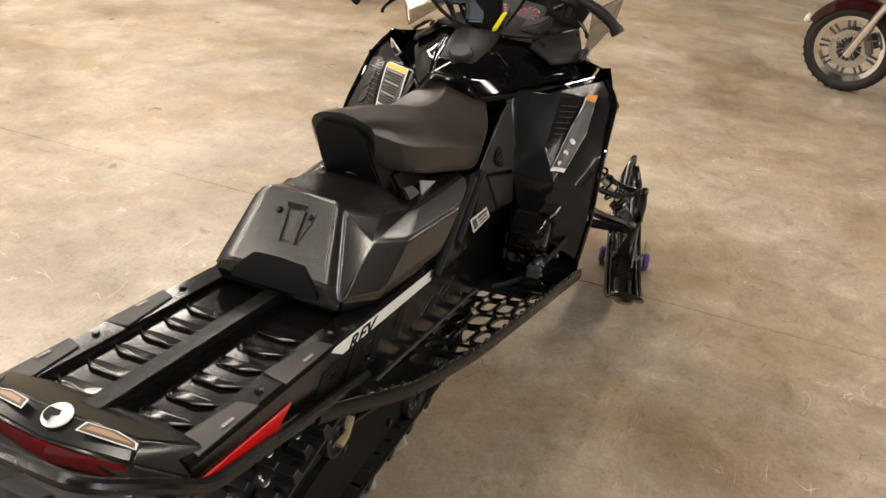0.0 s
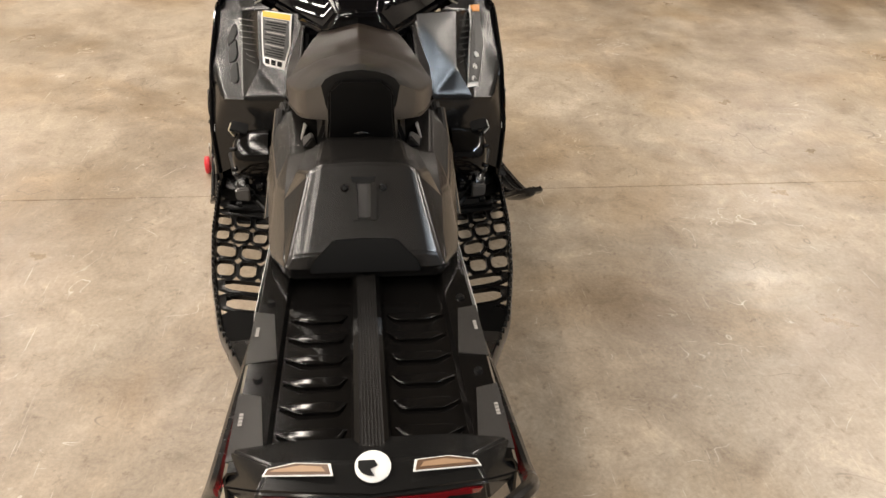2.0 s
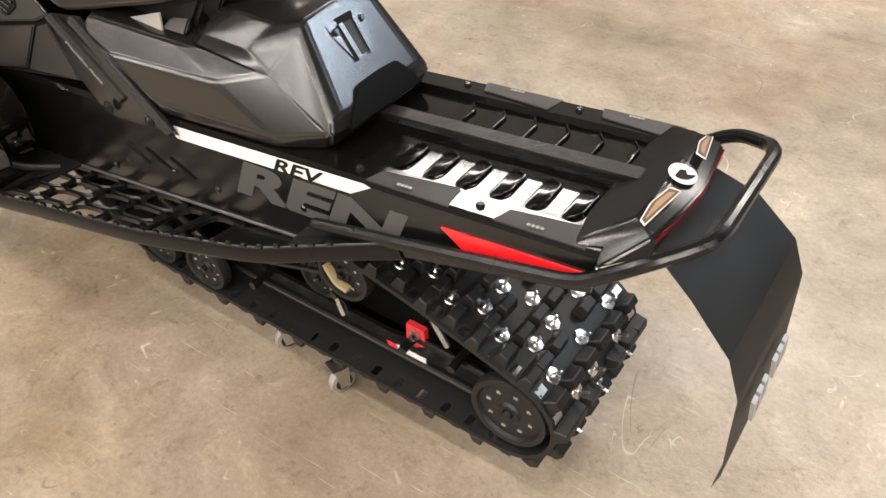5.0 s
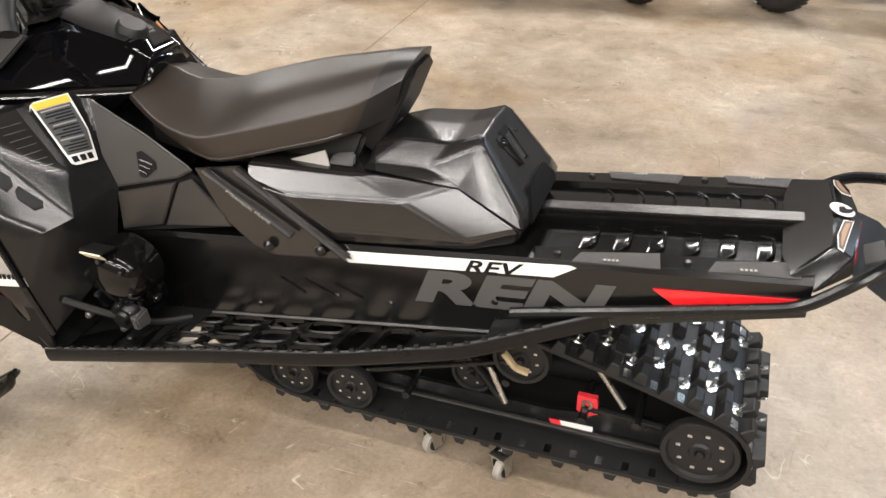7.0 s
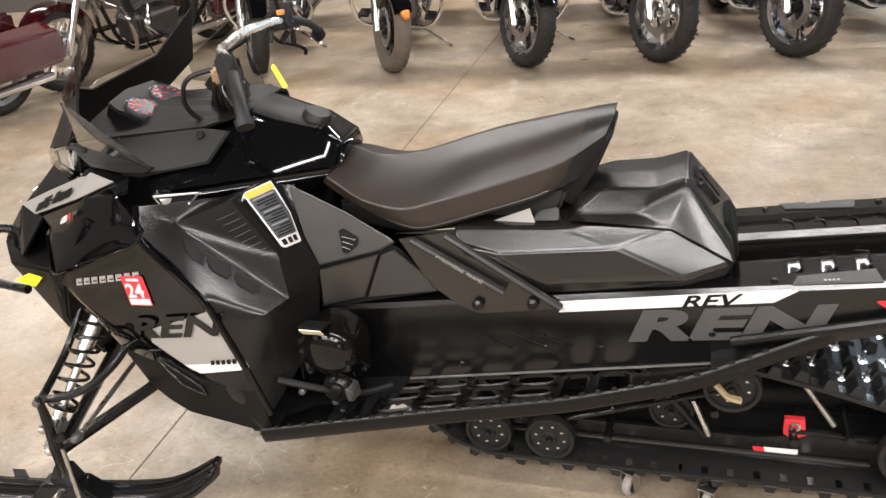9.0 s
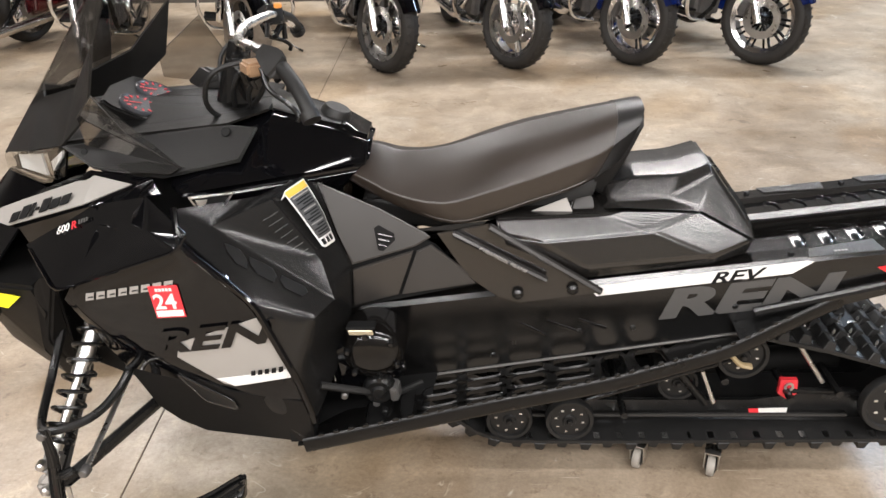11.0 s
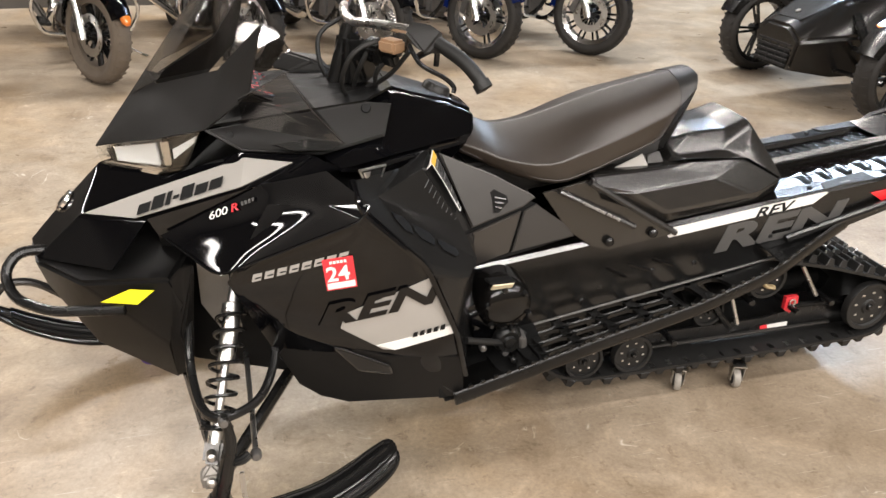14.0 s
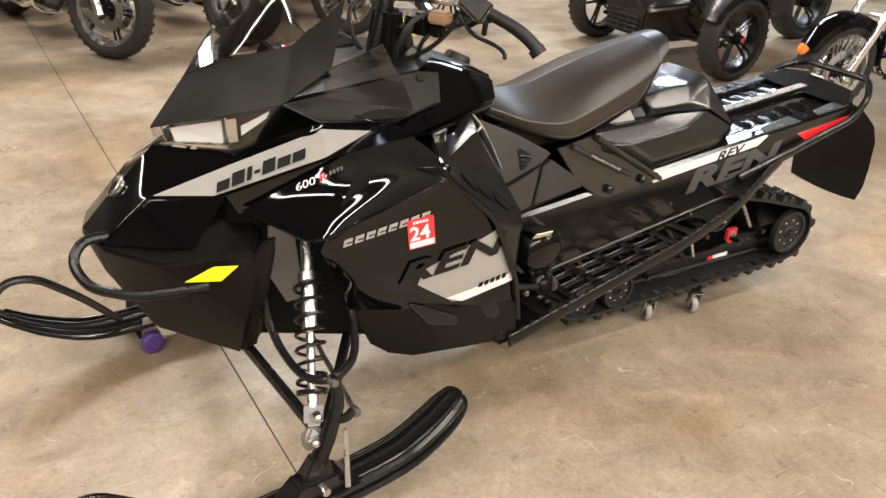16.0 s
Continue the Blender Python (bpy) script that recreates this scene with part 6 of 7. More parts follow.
# engine parts in the foot well
for side in (1, -1):
    # added near-black wall and pan put the foot well's shade into colour
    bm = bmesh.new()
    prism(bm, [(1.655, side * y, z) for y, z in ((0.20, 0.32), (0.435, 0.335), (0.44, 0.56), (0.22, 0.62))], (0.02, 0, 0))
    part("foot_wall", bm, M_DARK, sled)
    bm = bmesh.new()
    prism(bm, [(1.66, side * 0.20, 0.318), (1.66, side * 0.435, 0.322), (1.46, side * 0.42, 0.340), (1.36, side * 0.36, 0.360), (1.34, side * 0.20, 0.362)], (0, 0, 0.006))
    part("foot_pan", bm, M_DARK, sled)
    flip = Matrix() if side == 1 else Matrix.Rotation(math.pi, 4, "X")
    bm = bmesh.new()
    hull(bm, [(x, side * y, z) for x, y, z in ((1.60, 0.25, 0.55), (1.42, 0.25, 0.54), (1.41, 0.25, 0.42), (1.47, 0.25, 0.36), (1.60, 0.25, 0.37), (1.585, 0.335, 0.50), (1.45, 0.335, 0.55), (1.43, 0.33, 0.42), (1.57, 0.335, 0.40))])
    t = part("clutch_cover", bm, M_GLOSS, sled, "dark brake and shaft housing in the foot well", bevel=0.016, seg=3)
    bm = bmesh.new()
    lathe(bm, [(0, 0.008), (0.024, 0.007), (0.046, 0.003), (0.060, -0.006), (0.069, -0.020), (0.074, -0.05), (0.076, -0.10)], axis_y(1.482, side * 0.366, 0.522) @ flip, 32)
    drum = part("drum_cover", bm, M_TUNNEL, t, "rounded black drum cover", smooth=50)
    for k in range(6):
        bm = bmesh.new()
        w = math.tau * k / 6 + 0.3
        lathe(bm, [(0, 0.007), (0.005, 0.007), (0.007, 0.004), (0.007, -0.008)], axis_y(1.482 + 0.059 * math.cos(w), side * 0.368, 0.522 + 0.059 * math.sin(w)) @ flip, 8)
        part("cover_bolt", bm, M_BLACKSTEEL, drum)
    bm = bmesh.new()
    lathe(bm, [(0, 0.012), (0.014, 0.012), (0.018, 0.004), (0.030, 0.006), (0.036, 0.0), (0.040, -0.02)], axis_y(1.472, side * 0.362, 0.425) @ flip, 24)
    part("round_cover", bm, M_BLACKSTEEL, t)
    bm = bmesh.new()
    hull(bm, [(x, side * y, z) for x, y, z in ((1.452, 0.33, 0.445), (1.425, 0.33, 0.440), (1.420, 0.33, 0.400), (1.445, 0.33, 0.392), (1.448, 0.372, 0.438), (1.428, 0.372, 0.434), (1.425, 0.372, 0.404), (1.443, 0.372, 0.400))])
    part("caliper", bm, M_GREYENG, t, "grey cast brake caliper", bevel=0.004)
    bm = bmesh.new()
    box(bm, (0, 0, 0), (0.055, 0.003, 0.026), pose(1.504, side * 0.372, 0.594, side * -38, 0, 0))
    part("housing_label", bm, M_CREAM if side == 1 else M_WHITE, t, "cream paper label", bevel=0.001)
    bm = bmesh.new()
    box(bm, (0, 0, 0), (0.066, 0.050, 0.006), pose(1.504, side * 0.352, 0.601, side * 14, 0, 0))
    part("top_bracket", bm, M_DARK, t, bevel=0.002)
    for k, (a, b, c) in enumerate(((1.45, 0.33, 0.40), (1.48, 0.36, 0.39), (1.42, 0.30, 0.45), (1.55, 0.385, 0.43), (1.46, 0.37, 0.37))):
        bm = bmesh.new()
        lathe(bm, [(0, 0.008), (0.006, 0.008), (0.009, 0.004), (0.009, -0.01)], axis_y(a, side * b, c) if side == 1 else axis_y(a, side * b, c) @ Matrix.Rotation(math.pi, 4, "X"), 10)
        part("housing_bolt", bm, M_GREYENG if k % 2 else M_BLACKSTEEL, t)
    bm = bmesh.new()
    tube(bm, fillet([(1.60, side * 0.40, 0.47), (1.50, side * 0.37, 0.43), (1.44, side * 0.30, 0.37), (1.38, side * 0.24, 0.36)], 0.04), 0.009, 8)
    part("hose", bm, M_RUBBER, t)
bm = bmesh.new()
prism(bm, [(1.155, -0.226, 0.678), (1.194, -0.226, 0.623), (1.323, -0.226, 0.619), (1.282, -0.226, 0.664)], (0, -0.0015, 0))
side_label = part("side_label", bm, M_WHITE, sled, "white printed side label")
for k, (u0, u1, v0, v1) in enumerate(((0.06, 0.30, 0.12, 0.88), (0.36, 0.94, 0.64, 0.86), (0.36, 0.90, 0.38, 0.54), (0.36, 0.94, 0.12, 0.28))):
    bm = bmesh.new()
    qa, qb, qc, qd = [Vector(p) for p in ((1.194, -0.2276, 0.623), (1.323, -0.2276, 0.619), (1.282, -0.2276, 0.664), (1.155, -0.2276, 0.678))]
    prism(bm, [qa.lerp(qb, u).lerp(qd.lerp(qc, u), v) for u, v in ((u0, v0), (u1, v0), (u1, v1), (u0, v1))], (0, -0.0006, 0))
    part("print_bar", bm, M_GREYDEC, side_label)
# long sticker with three round marks, folded over the ridge of the right knee panel
LIFT = Vector((-0.0045, -0.005, 0.0055))
STRIP = [Vector(p) + LIFT for p in ((1.812, -0.343, 0.866), (1.812, -0.355, 0.858), (1.829, -0.371, 0.863), (1.722, -0.378, 0.770), (1.604, -0.352, 0.677), (1.592, -0.343, 0.684), (1.580, -0.315, 0.684), (1.702, -0.333, 0.792))]
for nm, mat, shrink, up in (("warning_strip", M_WHITE, 0.0, 0.0), ("strip_field", M_GREYDEC, 0.09, 0.75)):
    c = sum(STRIP, Vector()) / len(STRIP)
    pts = [p.lerp(c, shrink) + LIFT * up for p in STRIP]
    bm = bmesh.new()
    sheet(bm, pts, [(0, 1, 5, 6, 7), (1, 2, 3, 4, 5)], 0.0015)
    ob = part(nm, bm, mat, knees[1], "long white-edged grey warning strip with an orange head" if nm == "warning_strip" else "", smooth=20)
bm = bmesh.new()
sheet(bm, [Vector(p) + LIFT * 2.1 for p in ((1.808, -0.344, 0.862), (1.824, -0.369, 0.859), (1.806, -0.368, 0.842), (1.792, -0.345, 0.848))], [(0, 1, 2, 3)], 0.0015)
part("strip_head", bm, M_ORANGE, knees[1])
for p in ((1.603, -0.336, 0.700), (1.634, -0.342, 0.726), (1.669, -0.349, 0.752)):
    bm = bmesh.new()
    lathe(bm, [(0, 0.003), (0.008, 0.003), (0.008, 0)], plane_pose(Vector(p) + LIFT * 1.8, (-0.5, 0.75, 0.2), (0.5, 0.1, 0.8)), 14)
    part("round_mark", bm, M_WHITE, knees[1])

for side, par in ((1, knees[0]), (-1, knees[1])):
    cage, skin = cage_of(KNEE, KNEE_FACES, side), skin_of(par)
    for ob in list(par.children):
        drape(ob, cage, skin, side)

# handlebar
half = [(1.80, 0.0, 1.165), (1.785, 0.09, 1.178), (1.718, 0.215, 1.178), (1.690, 0.290, 1.155), (1.655, 0.392, 1.102)]
bm = bmesh.new()
tube(bm, fillet(half[::-1] + [(x, -y, z) for x, y, z in half[1:]], 0.04, 4), 0.0115, 10)
bar = part("handlebar", bm, M_ALU, sled, "bare aluminium handlebar with black grips")
bm = bmesh.new()
tube(bm, fillet([(1.700, 0.272, 1.163), (1.672, 0.345, 1.136), (1.657, 0.385, 1.106), (1.652, 0.398, 1.090)], 0.03, 4), [0.0158] * 12, 12)
pair("grip", bm, M_RUBBER, bar, "black rubber grip")
bm = bmesh.new()
tube(bm, [(1.656, 0.389, 1.100), (1.651, 0.400, 1.086)], 0.020, 12)
pair("grip_end", bm, M_RUBBER, bar)
bm = bmesh.new()
hull(bm, [(1.735, 0.205, 1.205), (1.690, 0.275, 1.188), (1.735, 0.200, 1.150), (1.685, 0.278, 1.138), (1.76, 0.215, 1.185), (1.735, 0.272, 1.14), (1.69, 0.225, 1.15), (1.70, 0.24, 1.200)])
pair("control_block", bm, M_MATTE, bar, bevel=0.006)
bm = bmesh.new()
tube(bm, fillet([(1.745, 0.215, 1.150), (1.735, 0.250, 1.112), (1.690, 0.295, 1.088), (1.675, 0.310, 1.070), (1.68, 0.312, 1.058)], 0.02), 0.0055, 8)
pair("lever", bm, M_BLACKSTEEL, bar)
for i, (p, q) in enumerate((((1.715, 0.205, 1.12), (1.70, 0.235, 1.14)), ((1.69, 0.245, 1.105), (1.69, 0.25, 1.14)), ((1.735, 0.18, 1.125), (1.73, 0.19, 1.16)))):
    bm = bmesh.new()
    tube(bm, [p, q], 0.008 - 0.001 * i, 8)
    pair("switch_stalk", bm, M_BLACKSTEEL, bar)
bm = bmesh.new()
box(bm, (0, 0, 0), (0.042, 0.055, 0.030), pose(1.765, 0.165, 1.140, 0, 0, 20))
part("reservoir", bm, M_TANDEC, bar, "yellowed brake fluid reservoir", bevel=0.006)
bm = bmesh.new()
box(bm, (0, 0, 0), (0.02, 0.016, 0.012), pose(1.70, -0.20, 1.20))
part("heat_switch", bm, M_ORANGE, bar, bevel=0.002)
bm = bmesh.new()
tube(bm, [(1.80, 0.0, 1.16), (1.86, 0.0, 0.98)], 0.020, 12)
part("steering_post", bm, M_BLACKSTEEL, bar)
for pts in ([(1.75, 0.13, 1.15), (1.86, 0.16, 1.14), (1.885, 0.13, 1.05), (1.83, 0.09, 0.99)], [(1.77, -0.10, 1.16), (1.85, -0.11, 1.12), (1.86, -0.06, 1.04), (1.82, -0.03, 0.99)], [(1.74, 0.15, 1.13), (1.79, 0.12, 1.07), (1.77, 0.09, 1.01)], [(1.73, 0.19, 1.13), (1.76, 0.14, 1.06), (1.80, 0.06, 1.01)], [(1.78, 0.10, 1.14), (1.82, 0.10, 1.08), (1.82, 0.05, 1.00)]):
    bm = bmesh.new()
    tube(bm, fillet(pts, 0.05, 5), 0.006, 8)
    part("cable", bm, M_RUBBER, bar)
bm = bmesh.new()
hull(bm, [(1.80 + a, b, c) for a, b, c in ((-0.03, -0.05, 1.02), (0.04, -0.05, 1.02), (-0.03, 0.06, 1.02), (0.04, 0.06, 1.02), (-0.02, -0.035, 1.14), (0.025, -0.035, 1.14), (-0.02, 0.045, 1.14), (0.025, 0.045, 1.14))])
part("steering_block", bm, M_BLACKSTEEL, bar, "black steering riser block", bevel=0.010)
for c, e in (((1.775, 0.10, 1.115), (0.05, 0.07, 0.05)), ((1.79, 0.04, 1.07), (0.045, 0.06, 0.07)), ((1.76, 0.15, 1.105), (0.03, 0.04, 0.035))):
    bm = bmesh.new()
    box(bm, (0, 0, 0), e, pose(*c, 0, 20, 15))
    part("clamp_block", bm, M_BLACKSTEEL, bar, bevel=0.008)
spin = Matrix.Translation((1.80, 0, 0)) @ Matrix.Rotation(radians(12), 4, "Z") @ Matrix.Translation((-1.80, 0, 0))
bar.matrix_basis = spin
bm = bmesh.new()
hull(bm, [(1.715, -0.078, 1.10), (1.672, -0.055, 1.045), (1.690, -0.070, 1.042), (1.725, -0.090, 1.10), (1.690, -0.050, 1.04), (1.727, -0.070, 1.095)])
part("tether_tag", bm, M_YELLOW, sled, "yellow safety tether cap", bevel=0.004)

# front suspension and skis
for side in (1, -1):
    def S(*p):
        return (p[0], side * p[1], p[2])

    bm = bmesh.new()
    top, bot = Vector(S(2.117, 0.215, 0.655)), Vector(S(2.215, 0.480, 0.335))
    ax = (bot - top)
    q = ax.to_track_quat("Z", "Y").to_matrix().to_4x4()
    L = ax.length
    m = Matrix.Translation(top) @ q
    lathe(bm, [(0, -0.02), (0.018, -0.02), (0.018, 0.01), (0.016, 0.02), (0.016, 0.10), (0.026, 0.105), (0.026, 0.125), (0.020, 0.13), (0.020, 0.24), (0.010, 0.245), (0.010, L - 0.03), (0.016, L - 0.03), (0.016, L), (0, L)], m, 20)
    shock = part("shock_absorber", bm, M_ALU, sled, "silver shock absorber with black coil spring", smooth=30)
    bm = bmesh.new()
    pts = []
    for k in range(8 * 14 + 1):
        u = k / (8 * 14)
        a = 2 * math.pi * 7 * u
        pts.append(m @ Vector((0.034 * math.cos(a), 0.034 * math.sin(a), 0.125 + (L - 0.165) * u)))
    tube(bm, pts, 0.0048, 6)
    part("spring", bm, M_BLACKSTEEL, shock, "black coil spring")
    bm = bmesh.new()
    lathe(bm, [(0.010, -0.006), (0.036, -0.006), (0.038, 0), (0.036, 0.006), (0.010, 0.006)], m @ Matrix.Translation((0, 0, L - 0.035)), 20)
    part("spring_seat", bm, M_BLACKSTEEL, shock)
    bm = bmesh.new()
    box(bm, (0, 0, 0), (0.045, 0.034, 0.055), Matrix.Translation(S(2.216, 0.488, 0.320)) @ q)
    part("shock_clevis", bm, M_GREYENG, shock, "grey cast shock clevis", bevel=0.008)
    bm = bmesh.new()
    prism(bm, [S(2.215, 0.213, 0.690), S(2.02, 0.213, 0.690), S(2.00, 0.205, 0.53), S(2.06, 0.200, 0.47), S(2.17, 0.198, 0.46), S(2.215, 0.205, 0.55)], (0, side * 0.006, 0))
    part("front_casting", bm, M_CAST, sled, "bare aluminium front casting")
    # arms
    bm = bmesh.new()
    tube(bm, fillet([S(2.245, 0.235, 0.555), S(2.255, 0.33, 0.455), S(2.235, 0.46, 0.415), S(2.190, 0.535, 0.437), S(2.10, 0.47, 0.43), S(2.055, 0.36, 0.47), S(2.045, 0.26, 0.56)], 0.07, 6), 0.0105, 10)
    part("upper_arm", bm, M_BLACKSTEEL, sled, "black bowed upper suspension arm")
    for a in ((2.275, 0.13, 0.335), (2.02, 0.24, 0.335)):
        bm = bmesh.new()
        tube(bm, [S(*a), S(2.205, 0.515, 0.265)], 0.014, 8, flat=1.3)
        part("lower_arm", bm, M_BLACKSTEEL, sled)
    bm = bmesh.new()
    rod(bm, S(2.121, 0.170, 0.384), S(2.126, 0.520, 0.325), 0.0068)
    part("tie_rod", bm, M_STEEL, sled, "bare steel tie rod")
    for c in ((2.187, 0.539, 0.440), (2.126, 0.525, 0.325), (2.205, 0.515, 0.265)):
        bm = bmesh.new()
        lathe(bm, [(0, 0.015), (0.008, 0.015), (0.0125, 0.008), (0.0125, -0.010), (0.008, -0.015), (0, -0.015)], Matrix.Translation(S(*c)) @ Matrix.Rotation(radians(-80 * side), 4, "X"), 14)
        part("ball_joint", bm, M_GREYENG, sled)
    bm = bmesh.new()
    tube(bm, fillet([S(2.186, 0.540, 0.455), S(2.176, 0.545, 0.385), S(2.196, 0.532, 0.29), S(2.216, 0.512, 0.20), S(2.226, 0.506, 0.135)], 0.03, 3), [0.012, 0.014, 0.016, 0.017, 0.018, 0.019, 0.020, 0.021, 0.021, 0.022, 0.023, 0.024, 0.026, 0.030], 10, flat=0.8)
    tube(bm, fillet([S(2.188, 0.536, 0.33), S(2.160, 0.552, 0.335), S(2.140, 0.542, 0.345)], 0.015, 3), 0.012, 8)
    hull(bm, [S(*p) for p in ((2.175, 0.535, 0.135), (2.275, 0.535, 0.135), (2.175, 0.480, 0.135), (2.275, 0.480, 0.135), (2.195, 0.528, 0.215), (2.235, 0.528, 0.215), (2.195, 0.495, 0.215), (2.235, 0.495, 0.215))])
    spindle = part("ski_spindle", bm, M_BLACKSTEEL, sled, "black cast ski spindle", bevel=0.003)
    bm = bmesh.new()
    sheet(bm, [S(2.150, 0.556, 0.125), S(2.164, 0.556, 0.128), S(2.166, 0.549, 0.30), S(2.156, 0.549, 0.30)], [(0, 1, 2, 3)], 0.004)
    part("spindle_gusset", bm, M_STEEL, spindle)
    bm = bmesh.new()
    hull(bm, [S(2.226 + a, 0.503 + b, 0.272 + c) for a, b, c in ((-0.022, -0.016, -0.035), (0.022, -0.016, -0.035), (-0.022, 0.020, -0.030), (0.022, 0.020, -0.030), (-0.026, -0.014, 0.012), (0.026, -0.014, 0.012), (-0.026, 0.022, 0.008), (0.026, 0.022, 0.008), (0.0, 0.0, 0.034))])
    part("lower_clevis", bm, M_CAST, spindle, "grey cast lower clevis", bevel=0.006)
    for k, (px, py, pz) in enumerate(((2.222, 0.527, 0.340), (2.228, 0.527, 0.268), (2.196, 0.535, 0.300))):
        bm = bmesh.new()
        lathe(bm, [(0, 0.010), (0.006, 0.010), (0.011, 0.006), (0.012, -0.012)], axis_y(px, side * py, pz) if side == 1 else axis_y(px, side * py, pz) @ Matrix.Rotation(math.pi, 4, "X"), 10)
        part("clevis_bolt", bm, M_STEEL, spindle)
    # ski: lofted blade with raised ribs, keel and handle loop
    YC = 0.505
    keys = [Vector(p) for p in ((1.786, 0.212, 0.022), (1.794, 0.203, 0.050), (1.83, 0.175, 0.068), (1.90, 0.132, 0.074), (2.0, 0.097, 0.076), (2.2, 0.085, 0.076), (2.45, 0.085, 0.076), (2.60, 0.105, 0.074), (2.72, 0.160, 0.068), (2.80, 0.215, 0.055), (2.86, 0.265, 0.030))]
    prof = []
    for a in range(len(keys) - 1):
        for b in range(3):
            prof.append(tuple(spline(keys[max(a - 1, 0)], keys[a], keys[a + 1], keys[min(a + 2, len(keys) - 1)], b / 3)))
    prof.append(tuple(keys[-1]))
    bm = bmesh.new()
    loops = []
    for x, z, w in prof:
        w *= 0.92
        half = [(0, -0.016), (w * 0.35, -0.012), (w * 0.5, 0.0), (w * 0.94, 0.002), (w, 0.008), (w * 0.97, 0.015), (w * 0.86, 0.017), (w * 0.70, 0.010), (w * 0.52, 0.012), (w * 0.40, 0.020), (w * 0.18, 0.021), (0, 0.017)]
        loops.append([(x, side * (YC + y), z + h) for y, h in half] + [(x, side * (YC - y), z + h) for y, h in reversed(half[1:-1])])
    loft(bm, loops)
    ski = part("ski", bm, M_KNEE, sled, "black moulded plastic ski", smooth=40, bevel=0.0)
    ski.matrix_basis = Matrix.Translation((2.225, side * 0.515, 0)) @ Matrix.Rotation(radians(7.5 if side == 1 else 11.0), 4, "Z") @ Matrix.Translation((-2.225, side * -YC, 0))
    for off in (-0.048, -0.018, 0.018, 0.048):
        bm = bmesh.new()
        tube(bm, [(x, side * (YC + off * min(1, w / 0.07)), z + 0.020) for x, z, w in prof[4:-3]], 0.006, 8)
        part("ski_rib", bm, M_KNEE, ski)
    bm = bmesh.new()
    tube(bm, fillet([(2.50, side * (YC - 0.03), 0.125), (2.60, side * (YC - 0.03), 0.24), (2.72, side * (YC - 0.02), 0.345), (2.80, side * YC, 0.345), (2.855, side * YC, 0.275)], 0.05, 5), 0.012, 10)
    part("ski_loop", bm, M_SATIN, ski, "black ski handle loop")
    bm = bmesh.new()
    hull(bm, [(x, side * (YC + y), z) for x, y, z in ((2.10, 0.035, 0.10), (2.34, 0.035, 0.10), (2.10, -0.035, 0.10), (2.34, -0.035, 0.10), (2.17, 0.03, 0.165), (2.28, 0.03, 0.165), (2.17, -0.03, 0.165), (2.28, -0.03, 0.165))])
    part("ski_saddle", bm, M_BLACKSTEEL, ski, bevel=0.006)
    bm = bmesh.new()
    rod(bm, (2.225, side * (YC - 0.05), 0.145), (2.225, side * (YC + 0.055), 0.145), 0.011)
    part("ski_bolt", bm, M_STEEL, ski)
    bm = bmesh.new()
    tube(bm, [(2.0, side * YC, 0.074), (2.45, side * YC, 0.066)], 0.006, 8)
    part("ski_runner", bm, M_STEEL, ski, "steel wear runner")

# dolly wheels under track and skis
def caster(x, y, z_top, turn, name="dolly_wheel", label="small grey castor under the track", mat=M_TAN):
    t = thing(name, label, "castor", "parking dollies", at=(x, y, 0))
    t.rotation_euler = (0, 0, radians(turn))
    bm = bmesh.new()
    lathe(bm, [(0, -0.013), (0.018, -0.013), (0.022, -0.011), (0.031, -0.010), (0.033, -0.006), (0.033, 0.006), (0.031, 0.010), (0.022, 0.011), (0.018, 0.013), (0, 0.013)], axis_y(0, 0, 0.033), 28)
    part("castor_tyre", bm, M_CASTOR if mat is M_TAN else mat, t, "worn grey castor wheel")
    for s in (1, -1):
        bm = bmesh.new()
        lathe(bm, [(0, 0.0035), (0.015, 0.0035), (0.0215, 0.0015), (0.0225, -0.003)], Matrix.Translation((0, s * 0.0115, 0.033)) @ Matrix.Rotation(radians(-90 * s), 4, "X"), 20)
        part("castor_hub", bm, M_RUBBER, t, "black castor hub")
    bm = bmesh.new()
    for s in (1, -1):
        prism(bm, [(-0.012, s * 0.017, 0.025), (0.012, s * 0.017, 0.025), (0.026, s * 0.017, z_top - 0.004), (-0.010, s * 0.017, z_top - 0.004)], (0, s * 0.003, 0))
    box(bm, (0.008, 0, z_top - 0.003), (0.045, 0.042, 0.004))
    part("castor_fork", bm, M_STEEL, t, "zinc castor fork")


for x, y in ((0.600, 0.165), (0.793, 0.135)):
    for side in (1, -1):
        caster(x, side * y, 0.092, 62 if x > 0.7 else 70)


